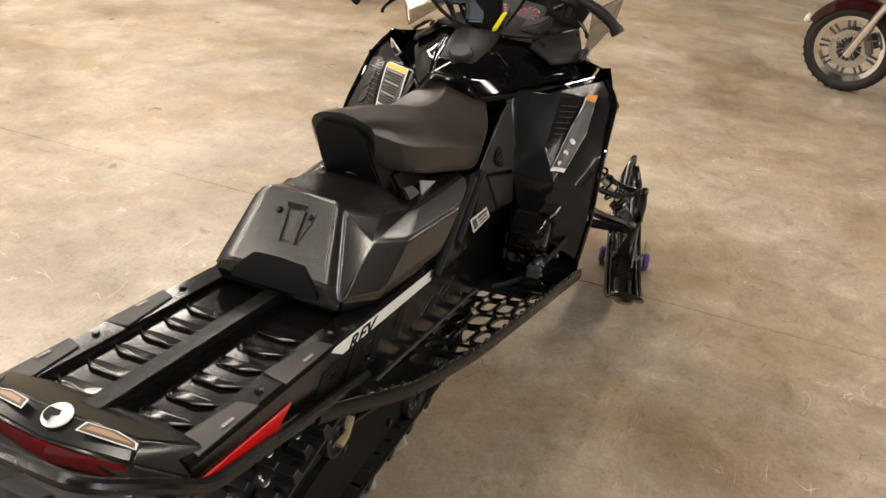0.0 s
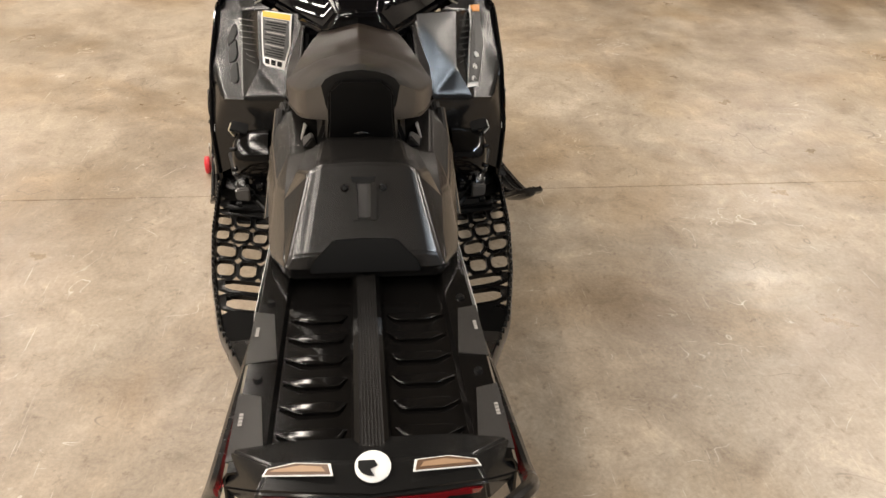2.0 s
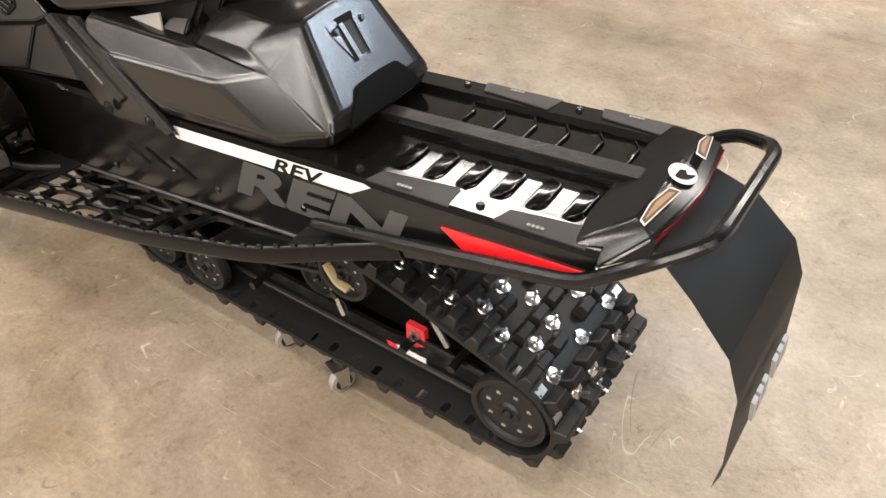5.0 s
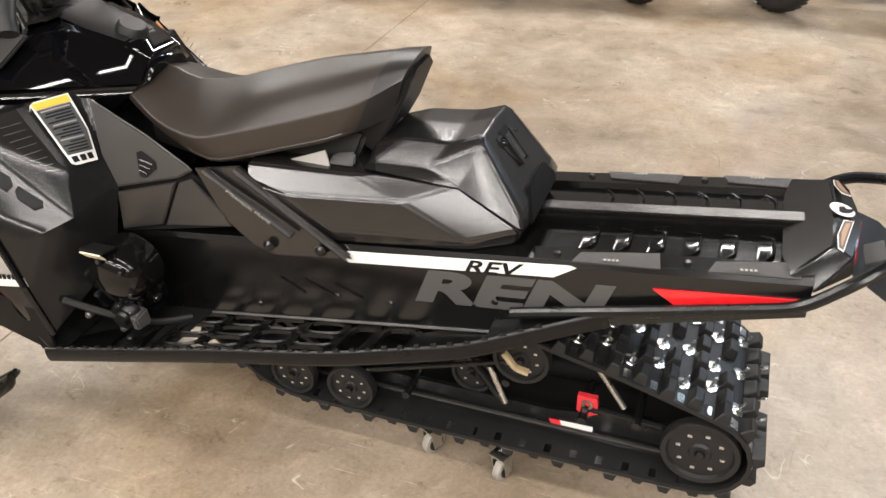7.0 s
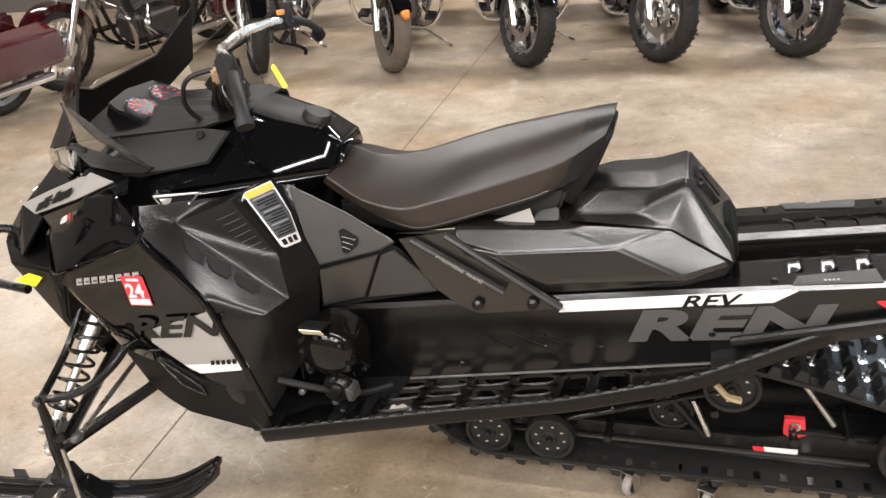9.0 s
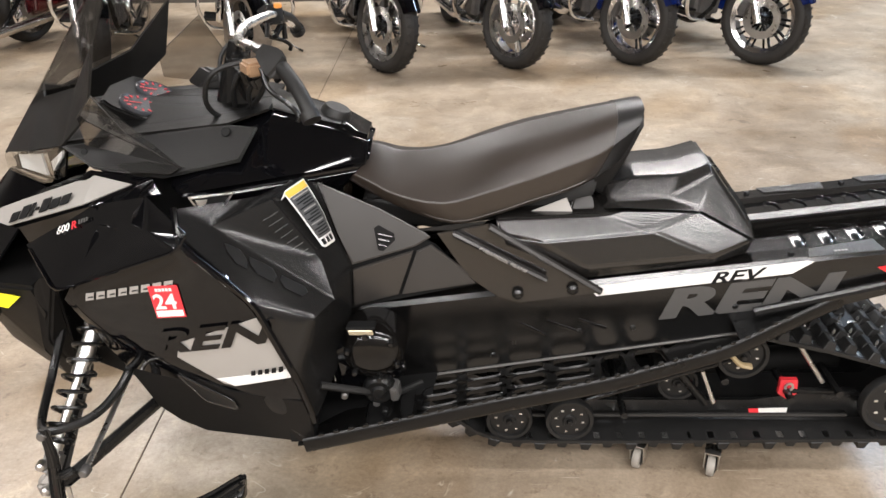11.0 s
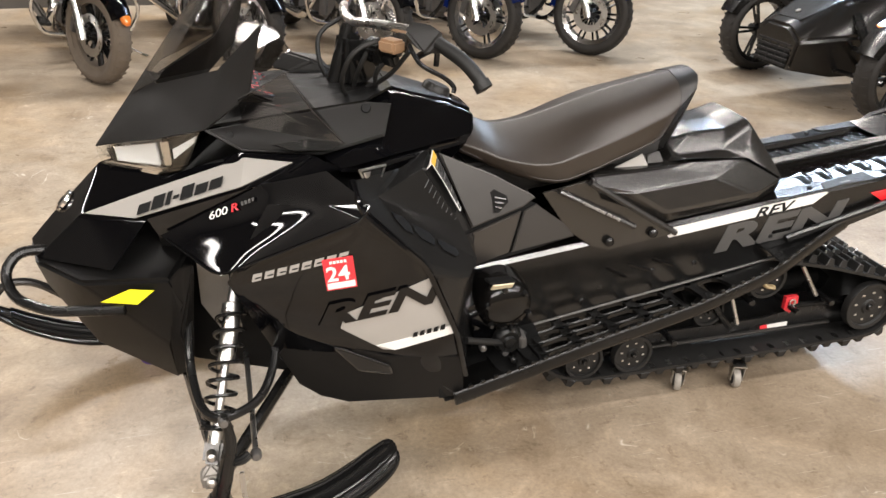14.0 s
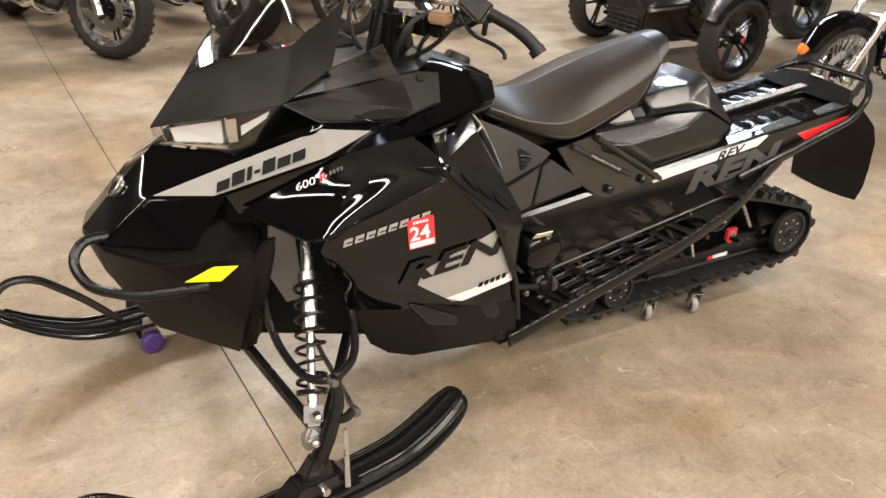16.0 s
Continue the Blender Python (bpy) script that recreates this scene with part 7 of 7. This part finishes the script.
def ski_dolly(side, mat, colour):
    """A steel cradle under the ski with a coloured wheel on each flank."""
    t = thing("ski_dolly", "steel parking cradle under the ski with two %s wheels" % colour, "dolly", "ski dollies", at=(2.42, side * (0.541 if side == 1 else 0.488), 0))
    t.rotation_euler = (0, 0, radians(8))
    bm = bmesh.new()
    box(bm, (0, 0, 0.052), (0.07, 0.15, 0.006))
    part("cradle", bm, M_STEEL, t, "bare steel cradle plate", bevel=0.002)
    for k in (1, -1):
        bm = bmesh.new()
        prism(bm, [(-0.030, k * 0.072, 0.022), (0.030, k * 0.072, 0.022), (0.018, k * 0.072, 0.125), (-0.018, k * 0.072, 0.125)], (0, k * 0.004, 0))
        part("cheek", bm, M_STEEL, t, bevel=0.001)
        bm = bmesh.new()
        lathe(bm, [(0, -0.012), (0.022, -0.012), (0.030, -0.011), (0.036, -0.006), (0.036, 0.006), (0.030, 0.011), (0.022, 0.012), (0.010, 0.009), (0, 0.014)], axis_y(0, k * 0.090, 0.036), 28)
        part("dolly_tyre", bm, mat, t, "%s plastic dolly wheel" % colour)


ski_dolly(1, M_TAGRED, "red")
ski_dolly(-1, M_PURPLE, "purple")


# ---- motorcycles along the wall ----
def wheel(parent, name, m, r, w, tyre_mat, rim_mat, spokes, disc=True, lip=M_CHROME, rim_r=0.232):
    """A road wheel; local z is the axle."""
    bm = bmesh.new()
    prof = [(rim_r + 0.004, -w * 0.40), (rim_r + 0.03, -w * 0.48), (r - 0.05, -w * 0.5), (r - 0.022, -w * 0.43), (r - 0.006, -w * 0.27), (r, -w * 0.09), (r, w * 0.09), (r - 0.006, w * 0.27), (r - 0.022, w * 0.43), (r - 0.05, w * 0.5), (rim_r + 0.03, w * 0.48), (rim_r + 0.004, w * 0.40)]
    lathe(bm, prof, m, 40)
    hub = part(name, bm, tyre_mat, parent, "worn rubber tyre", smooth=50)
    if name == "front_wheel":
        bm = bmesh.new()
        lathe(bm, [(r - 0.016, -w * 0.40), (r - 0.004, -w * 0.20), (r + 0.0015, 0), (r - 0.004, w * 0.20), (r - 0.016, w * 0.40)], m, 40)
        for k in range(34):
            mm = m @ Matrix.Rotation(2 * math.pi * k / 34, 4, "Z")
            for z in (-1, 1):
                prism(bm, [mm @ Vector((r - 0.010 + 0.007 * (1 - abs(u)), 0.010 * v + 0.012 * abs(u), z * w * 0.40 * u)) for u, v in ((0.12, -1), (1.0, -0.7), (1.0, 0.7), (0.12, 1))], mm.to_3x3() @ Vector((0.0055, 0, 0)))
        part("tread", bm, tyre_mat, hub, smooth=0)
    bm = bmesh.new()
    lathe(bm, [(rim_r - 0.028, -w * 0.30), (rim_r + 0.006, -w * 0.38), (rim_r + 0.008, -w * 0.33), (rim_r - 0.016, -w * 0.1), (rim_r - 0.016, w * 0.1), (rim_r + 0.008, w * 0.33), (rim_r + 0.006, w * 0.38), (rim_r - 0.028, w * 0.30), (rim_r - 0.030, 0), (rim_r - 0.028, -w * 0.30)], m, 40)
    part("rim", bm, lip, hub, smooth=40)
    bm = bmesh.new()
    lathe(bm, [(0, -w * 0.5), (0.028, -w * 0.5), (0.032, -w * 0.35), (0.045, -w * 0.2), (0.045, w * 0.2), (0.032, w * 0.35), (0.028, w * 0.5), (0, w * 0.5)], m, 20)
    part("hub", bm, rim_mat, hub)
    for k in range(spokes):
        a = 2 * math.pi * k / spokes
        bm = bmesh.new()
        for off in (-0.10, 0.10) if spokes < 12 else (0,):
            mm = m @ Matrix.Rotation(a, 4, "Z")
            ca, sa = math.cos(off), math.sin(off)
            tube(bm, [mm @ Vector((0.035, 0.10 * off, 0.0)), mm @ Vector(((rim_r - 0.015) * ca, (rim_r - 0.015) * sa, 0))], 0.013 if spokes < 12 else 0.004, 6, flat=0.7)
        part("spoke", bm, rim_mat, hub)
    if disc:
        for s in (-1, 1):
            bm = bmesh.new()
            lathe(bm, [(0.085, s * w * 0.40), (0.138, s * w * 0.40), (0.138, s * w * 0.40 + 0.004), (0.085, s * w * 0.40 + 0.004), (0.085, s * w * 0.40)], m, 32)
            part("brake_disc", bm, M_STEEL, hub, "steel brake disc")
            bm = bmesh.new()
            for k in range(5):
                a = 2 * math.pi * k / 5 + 0.3
                mm = m @ Matrix.Rotation(a, 4, "Z")
                tube(bm, [mm @ Vector((0.03, 0, s * w * 0.40)), mm @ Vector((0.092, 0, s * w * 0.40))], 0.009, 6, flat=0.4)
            part("disc_carrier", bm, M_BLACKSTEEL, hub)
    return hub


def fender(parent, c, r, w, a0, a1, mat, name="front_fender", label="painted fender", tip=None):
    bm = bmesh.new()
    ring = []
    for k in range(15):
        a = radians(a0 + (a1 - a0) * k / 14)
        ww = w * (0.72 + 0.28 * math.sin(math.pi * k / 14))
        row = []
        for u in (-1, -0.85, -0.4, 0, 0.4, 0.85, 1):
            rr = r - (0.055 if abs(u) == 1 else 0.012 * u * u)
            row.append(bm.verts.new(c @ Vector((rr * math.cos(a), rr * math.sin(a), u * ww))))
        ring.append(row)
    fs = [bm.faces.new((p[i], p[i + 1], q[i + 1], q[i])) for p, q in zip(ring, ring[1:]) for i in range(6)]
    bmesh.ops.solidify(bm, geom=fs, thickness=0.004)
    f = part(name, bm, mat, parent, label, smooth=50)
    bm = bmesh.new()
    a = radians(a1)
    e = [c @ Vector(((r - 0.03) * math.cos(a), (r - 0.03) * math.sin(a), u * w * 0.7)) for u in (-1, -0.5, 0, 0.5, 1)]
    tube(bm, e, 0.006, 6)
    part("fender_trim", bm, M_CHROME, f)
    if tip:
        a = radians(a0)
        bm = bmesh.new()
        lathe(bm, [(0, 0.055), (0.016, 0.050), (0.030, 0.028), (0.034, 0.0), (0.0, -0.02)], c @ Matrix.Translation(((r - 0.002) * math.cos(a), (r - 0.002) * math.sin(a), 0)) @ Matrix.Rotation(a - 1.3, 4, "Z") @ Matrix.Rotation(radians(90), 4, "Y"), 14)
        part("fender_lamp", bm, tip, f, "fender tip lamp")
    return f


def motorcycle(label, at, heading, steer, paint, rim_mat, lip, spokes, tyre=M_TYRE, bags=True, fairing=True, lamp=None, lean=-7, r=0.318, w=0.125, group="motorcycles along the wall"):
    t = thing("motorcycle", label, "motorcycle", group, at=(at[0], at[1], 0))
    B = Matrix.Rotation(radians(lean), 4, "X")
    F = B @ Matrix.Translation((0, 0, r)) @ Matrix.Rotation(radians(steer), 4, "Z")
    ax = Matrix.Rotation(radians(90), 4, "X")
    wheel(t, "front_wheel", F @ ax, r, w, tyre, rim_mat, spokes, lip=lip)
    wheel(t, "rear_wheel", B @ Matrix.Translation((-1.62, 0, r)) @ ax, r, w * 1.25, tyre, rim_mat, spokes, lip=lip)
    fender(t, F @ Matrix.Rotation(radians(-90), 4, "X") @ Matrix.Scale(-1, 4, (0, 1, 0)), r + 0.035, 0.085, 28, 178, paint, tip=lamp)
    fender(t, B @ Matrix.Translation((-1.62, 0, r)) @ Matrix.Rotation(radians(-90), 4, "X") @ Matrix.Scale(-1, 4, (0, 1, 0)), r + 0.05, 0.11, 20, 190, paint, "rear_fender")
    for s in (-1, 1):
        bm = bmesh.new()
        tube(bm, [F @ Vector((0.0, s * 0.10, -0.03)), F @ Vector((-0.09, s * 0.10, 0.18)), F @ Vector((-0.26, s * 0.10, 0.55))], [0.030, 0.030, 0.024], 12)
        fork = part("fork_leg", bm, M_CHROME, t, "polished fork leg")
        bm = bmesh.new()
        box(bm, (0, 0, 0), (0.05, 0.035, 0.11), F @ Matrix.Translation((-0.13, s * 0.085, 0.05)) @ Matrix.Rotation(radians(20), 4, "Y"))
        part("brake_caliper", bm, M_GREYENG, fork, bevel=0.008)
    bm = bmesh.new()
    tube(bm, fillet([F @ Vector(p) for p in ((-0.50, 0.42, 0.66), (-0.32, 0.36, 0.74), (-0.30, 0.10, 0.68), (-0.30, -0.10, 0.68), (-0.32, -0.36, 0.74), (-0.50, -0.42, 0.66))], 0.06), 0.014, 10)
    part("handlebar", bm, M_CHROME, t)
    bm = bmesh.new()
    lathe(bm, [(0, 0.08), (0.05, 0.075), (0.085, 0.04), (0.095, 0.0), (0.08, -0.08), (0, -0.12)], F @ Matrix.Translation((-0.14, 0, 0.60)) @ Matrix.Rotation(radians(90), 4, "Y"), 24)
    part("headlamp", bm, M_CHROME, t, "round chrome headlamp")
    if fairing:
        bm = bmesh.new()
        hull(bm, [F @ Vector(p) for p in ((-0.08, 0, 0.55), (-0.10, 0.2, 0.62), (-0.10, -0.2, 0.62), (-0.15, 0.33, 0.74), (-0.15, -0.33, 0.74), (-0.20, 0.28, 0.92), (-0.20, -0.28, 0.92), (-0.28, 0.1, 0.50), (-0.28, -0.1, 0.50), (-0.34, 0.3, 0.74), (-0.34, -0.3, 0.74), (-0.32, 0.2, 0.9), (-0.32, -0.2, 0.9))])
        part("fairing", bm, paint, t, "painted front fairing", bevel=0.03, seg=3)
    # frame, engine, tank, seat
    for pts in ([(-0.32, 0, 0.85), (-0.48, 0.10, 0.28), (-0.62, 0.12, 0.17), (-1.2, 0.12, 0.18), (-1.45, 0.10, 0.40)], [(-0.32, 0, 0.85), (-0.48, -0.10, 0.28), (-0.62, -0.12, 0.17), (-1.2, -0.12, 0.18), (-1.45, -0.10, 0.40)]):
        bm = bmesh.new()
        tube(bm, fillet([B @ Vector(p) for p in pts], 0.08), 0.018, 8)
        part("frame_tube", bm, M_BLACKSTEEL, t)
    bm = bmesh.new()
    box(bm, (-0.88, 0, 0.32), (0.50, 0.26, 0.26), B)
    part("crankcase", bm, M_GREYENG, t, "grey cast engine case", bevel=0.05, seg=3)
    for a, dx in ((25, 0.10), (-25, -0.10)):
        bm = bmesh.new()
        mm = B @ Matrix.Translation((-0.86 + dx, 0, 0.50)) @ Matrix.Rotation(radians(a), 4, "Y")
        for k in range(7):
            box(bm, (0, 0, k * 0.026), (0.15, 0.17, 0.010), mm)
        box(bm, (0, 0, 0.09), (0.11, 0.13, 0.20), mm)
        part("cylinder", bm, M_GREYENG, t, "finned cylinder", bevel=0.003, seg=1)
    bm = bmesh.new()
    lathe(bm, [(0, 0.17), (0.07, 0.17), (0.085, 0.15), (0.085, 0.12)], B @ Matrix.Translation((-0.86, 0, 0.50)) @ Matrix.Rotation(radians(90), 4, "X"), 24)
    part("air_cleaner", bm, M_CHROME, t)
    bm = bmesh.new()
    hull(bm, [B @ Vector(p) for p in ((-0.40, 0.0, 0.93), (-0.42, 0.07, 0.80), (-0.42, -0.07, 0.80), (-0.60, 0.16, 0.86), (-0.60, -0.16, 0.86), (-0.60, 0.10, 0.97), (-0.60, -0.10, 0.97), (-0.95, 0.13, 0.80), (-0.95, -0.13, 0.80), (-0.98, 0.0, 0.84), (-0.6, 0.14, 0.76), (-0.6, -0.14, 0.76))])
    part("fuel_tank", bm, paint, t, "glossy fuel tank", bevel=0.03, seg=3)
    bm = bmesh.new()
    hull(bm, [B @ Vector(p) for p in ((-0.92, 0.10, 0.80), (-0.92, -0.10, 0.80), (-1.15, 0.17, 0.74), (-1.15, -0.17, 0.74), (-1.42, 0.15, 0.82), (-1.42, -0.15, 0.82), (-1.75, 0.11, 0.86), (-1.75, -0.11, 0.86), (-1.2, 0.12, 0.66), (-1.2, -0.12, 0.66), (-1.7, 0.10, 0.76), (-1.7, -0.10, 0.76))])
    part("saddle", bm, M_VINYL, t, "black padded saddle", bevel=0.02, seg=3)
    for s in (-1, 1):
        bm = bmesh.new()
        tube(bm, fillet([B @ Vector(p) for p in ((-0.80, s * 0.10, 0.48), (-0.70, s * 0.18, 0.35), (-0.85, s * 0.19, 0.20), (-1.4, s * 0.20, 0.22), (-1.95, s * 0.22, 0.25))], 0.08), 0.036, 12)
        part("exhaust_pipe", bm, M_CHROME, t, "chrome exhaust pipe")
        bm = bmesh.new()
        tube(bm, fillet([B @ Vector(p) for p in ((-0.42, s * 0.04, 0.60), (-0.42, s * 0.30, 0.56), (-0.44, s * 0.36, 0.40), (-0.50, s * 0.28, 0.22), (-0.55, s * 0.08, 0.20))], 0.08), 0.014, 10)
        part("crash_bar", bm, M_CHROME, t, "chrome engine guard")
        bm = bmesh.new()
        box(bm, (-0.62, s * 0.26, 0.28), (0.26, 0.09, 0.02), B)
        part("footboard", bm, M_BLACKSTEEL, t, bevel=0.005)
        bm = bmesh.new()
        lathe(bm, [(0, 0.05), (0.025, 0.04), (0.032, 0.0), (0.015, -0.04), (0, -0.045)], F @ Matrix.Translation((-0.16, s * 0.20, 0.58)) @ Matrix.Rotation(radians(90), 4, "Y"), 14)
        part("turn_signal", bm, M_AMBER, t, "amber turn signal")
        if bags:
            bm = bmesh.new()
            hull(bm, [B @ Vector(p) for p in ((-1.35, s * 0.18, 0.62), (-1.35, s * 0.36, 0.60), (-1.35, s * 0.33, 0.32), (-1.40, s * 0.2, 0.28), (-1.98, s * 0.18, 0.64), (-2.0, s * 0.36, 0.60), (-2.05, s * 0.33, 0.36), (-2.0, s * 0.2, 0.32))])
            part("saddlebag", bm, paint, t, "painted hard saddlebag", bevel=0.03, seg=3)
    bm = bmesh.new()
    tube(bm, [B @ Vector((-0.75, 0.10, 0.20)), Vector((-0.62, 0.42, 0.012))], 0.010, 8)
    tube(bm, [Vector((-0.62, 0.42, 0.012)), Vector((-0.55, 0.45, 0.010))], 0.012, 8)
    part("side_stand", bm, M_CHROME, t, "chrome side stand")
    t.rotation_euler = (0, 0, radians(heading))
    return t


motorcycle("black touring motorcycle with worn brown tyres, on its stand", (3.92, -3.90), 104, 20, M_BLACKP, M_GREYENG, M_GREYENG, 9, M_TYRE, lamp=None)
motorcycle("black touring motorcycle with a dusty whitewall front tyre, on its stand", (2.83, -3.89), 104, 22, M_BLACKP, M_BLACKSTEEL, M_DUSTY, 9, M_DUSTY, lamp=M_AMBER)
motorcycle("black motorcycle with ten-spoke dark wheels, on its stand", (1.86, -3.97), 106, 24, M_BLACKP, M_BLACKSTEEL, M_ALU, 5, M_TYRE)
motorcycle("black motorcycle with deep chrome wheels, on its stand", (0.95, -4.04), 106, 24, M_BLACKP, M_CHROME, M_CHROME, 5, M_TYRE)
motorcycle("blue motorcycle with split-spoke dark wheels, on its stand", (0.09, -4.11), 106, 24, M_BLUE, M_BLACKSTEEL, M_CHROME, 5, M_TYRE)
motorcycle("blue touring motorcycle with bright rims, on its stand", (-0.80, -4.08), 112, 24, M_BLUE, M_BLACKSTEEL, M_CHROME, 10, M_TYRE)
motorcycle("maroon touring motorcycle with chrome trim", (6.0, -1.35), 71, 6, M_MAROON, M_GREYENG, M_CHROME, 9, M_TYRE, lamp=M_WHITE, group="maroon motorcycles")
motorcycle("maroon touring motorcycle behind another one", (5.38, -3.50), 74, 6, M_MAROON, M_CHROME, M_CHROME, 9, M_TYRE, group="maroon motorcycles")
motorcycle("black motorcycle parked across the shop", (6.3, 2.75), 150, 10, M_BLACKP, M_BLACKSTEEL, M_ALU, 9, M_TYRE, group="black motorcycles")
motorcycle("black cruiser motorcycle with an amber fender lamp and chrome fork", (-1.89, -1.25), -8, 4, M_BLACKP, M_BLACKSTEEL, M_ALU, 24, M_TYRE, bags=False, fairing=False, lamp=M_AMBER, lean=-6, group="black motorcycles")


# ---- three-wheeler ----
def three_wheeler(at, heading):
    t = thing("three_wheeler", "matte black three-wheeled motorcycle with a slatted grille", "three-wheeler", at=(at[0], at[1], 0))
    ax = Matrix.Rotation(radians(90), 4, "X")
    R = 0.30
    for s in (-1, 1):
        wheel(t, "front_wheel", Matrix.Translation((0, s * 0.68, R)) @ ax, R, 0.16, M_TYRE, M_BLACKSTEEL, 5, disc=False, lip=M_BLACKSTEEL)
        bm = bmesh.new()
        lathe(bm, [(0, 0.004), (0.014, 0.004), (0.017, 0)], Matrix.Translation((0, s * 0.762, R)) @ Matrix.Rotation(radians(-90 * s), 4, "X"), 18)
        part("wheel_cap", bm, M_TAGRED, t, "red wheel centre cap")
        fender(t, Matrix.Translation((0, s * 0.68, R)) @ Matrix.Rotation(radians(-90), 4, "X") @ Matrix.Scale(-1, 4, (0, 1, 0)), R + 0.05, 0.11, 25, 150, M_SATIN, label="satin black fender")
        for zz, xx in ((0.22, 0.06), (0.22, -0.16), (0.38, 0.02), (0.38, -0.14)):
            bm = bmesh.new()
            rod(bm, (xx, s * 0.18, zz), (xx * 0.3, s * 0.60, zz - 0.0), 0.016)
            part("control_arm", bm, M_BLACKSTEEL, t)
        bm = bmesh.new()
        tube(bm, [(0.0, s * 0.24, 0.58), (0.0, s * 0.52, 0.26)], 0.03, 12)
        part("front_shock", bm, M_BLACKSTEEL, t)
        bm = bmesh.new()
        hull(bm, [(0.20, s * 0.60, 0.60), (0.05, s * 0.58, 0.66), (0.16, s * 0.72, 0.60), (0.02, s * 0.74, 0.64), (0.19, s * 0.64, 0.57)])
        part("turn_signal", bm, M_AMBER, t, "amber turn signal", bevel=0.006)
    wheel(t, "rear_wheel", Matrix.Translation((-1.70, 0, 0.31)) @ ax, 0.31, 0.22, M_TYRE, M_BLACKSTEEL, 5, disc=False, lip=M_BLACKSTEEL)
    bm = bmesh.new()
    hull(bm, [(0.40, s * y, z) for s in (1, -1) for y, z in ((0.16, 0.22), (0.22, 0.42), (0.10, 0.50))] + [(0.05, s * y, z) for s in (1, -1) for y, z in ((0.20, 0.16), (0.30, 0.45), (0.20, 0.66))] + [(-0.5, s * y, z) for s in (1, -1) for y, z in ((0.22, 0.16), (0.30, 0.45), (0.18, 0.72))])
    body = part("body", bm, M_SATIN, t, "faceted matte black nose", bevel=0.02)
    bm = bmesh.new()
    hull(bm, [(0.10, s * 0.17, 0.64) for s in (1, -1)] + [(0.34, s * 0.12, 0.53) for s in (1, -1)] + [(-0.35, s * 0.22, 0.82) for s in (1, -1)] + [(-0.4, s * 0.1, 0.9) for s in (1, -1)] + [(-0.1, s * 0.2, 0.62) for s in (1, -1)])
    part("hood", bm, M_SATIN, t, bevel=0.015)
    bm = bmesh.new()
    box(bm, (0, 0, 0), (0.02, 0.30, 0.20), pose(0.395, 0, 0.33, 0, -12, 0))
    grille = part("grille", bm, M_DARK, t, "dark slatted grille")
    for k in range(6):
        bm = bmesh.new()
        box(bm, (0, 0, 0), (0.012, 0.32, 0.014), pose(0.408 - 0.006 * (k - 2.5), 0, 0.255 + 0.032 * k, 0, -12, 0))
        part("slat", bm, M_MATTE, grille, bevel=0.002, seg=1)
    for k in range(4):
        bm = bmesh.new()
        box(bm, (0, 0, 0), (0.012, 0.012, 0.20), pose(0.404, -0.12 + 0.08 * k, 0.335, 0, -12, 0))
        part("grille_bar", bm, M_MATTE, grille, bevel=0.002, seg=1)
    bm = bmesh.new()
    lathe(bm, [(0, 0.004), (0.016, 0.004), (0.018, 0)], pose(0.26, 0, 0.575, 0, 25, 0), 6)
    part("nose_mark", bm, M_SILVER, t)
    bm = bmesh.new()
    hull(bm, [(-0.4, s * 0.16, 0.74) for s in (1, -1)] + [(-0.7, s * 0.2, 0.66) for s in (1, -1)] + [(-1.3, s * 0.17, 0.80) for s in (1, -1)] + [(-1.32, s * 0.14, 0.70) for s in (1, -1)] + [(-0.6, s * 0.16, 0.56) for s in (1, -1)])
    part("saddle", bm, M_VINYL, t, bevel=0.02, seg=3)
    bm = bmesh.new()
    hull(bm, [(-0.45, s * 0.26, 0.20) for s in (1, -1)] + [(-0.45, s * 0.26, 0.58) for s in (1, -1)] + [(-1.25, s * 0.2, 0.26) for s in (1, -1)] + [(-1.25, s * 0.2, 0.62) for s in (1, -1)])
    part("engine_cover", bm, M_MATTE, t, bevel=0.03)
    bm = bmesh.new()
    tube(bm, fillet([(-0.62, 0.40, 0.98), (-0.42, 0.32, 1.02), (-0.38, 0, 0.95), (-0.42, -0.32, 1.02), (-0.62, -0.40, 0.98)], 0.08), 0.015, 10)
    part("handlebar", bm, M_BLACKSTEEL, t)
    fender(t, Matrix.Translation((-1.70, 0, 0.31)) @ Matrix.Rotation(radians(-90), 4, "X") @ Matrix.Scale(-1, 4, (0, 1, 0)), 0.37, 0.13, 40, 170, M_SATIN, "rear_fender", "satin black fender")
    t.rotation_euler = (0, 0, radians(heading))
    return t


three_wheeler((-1.93, -2.77), 3)
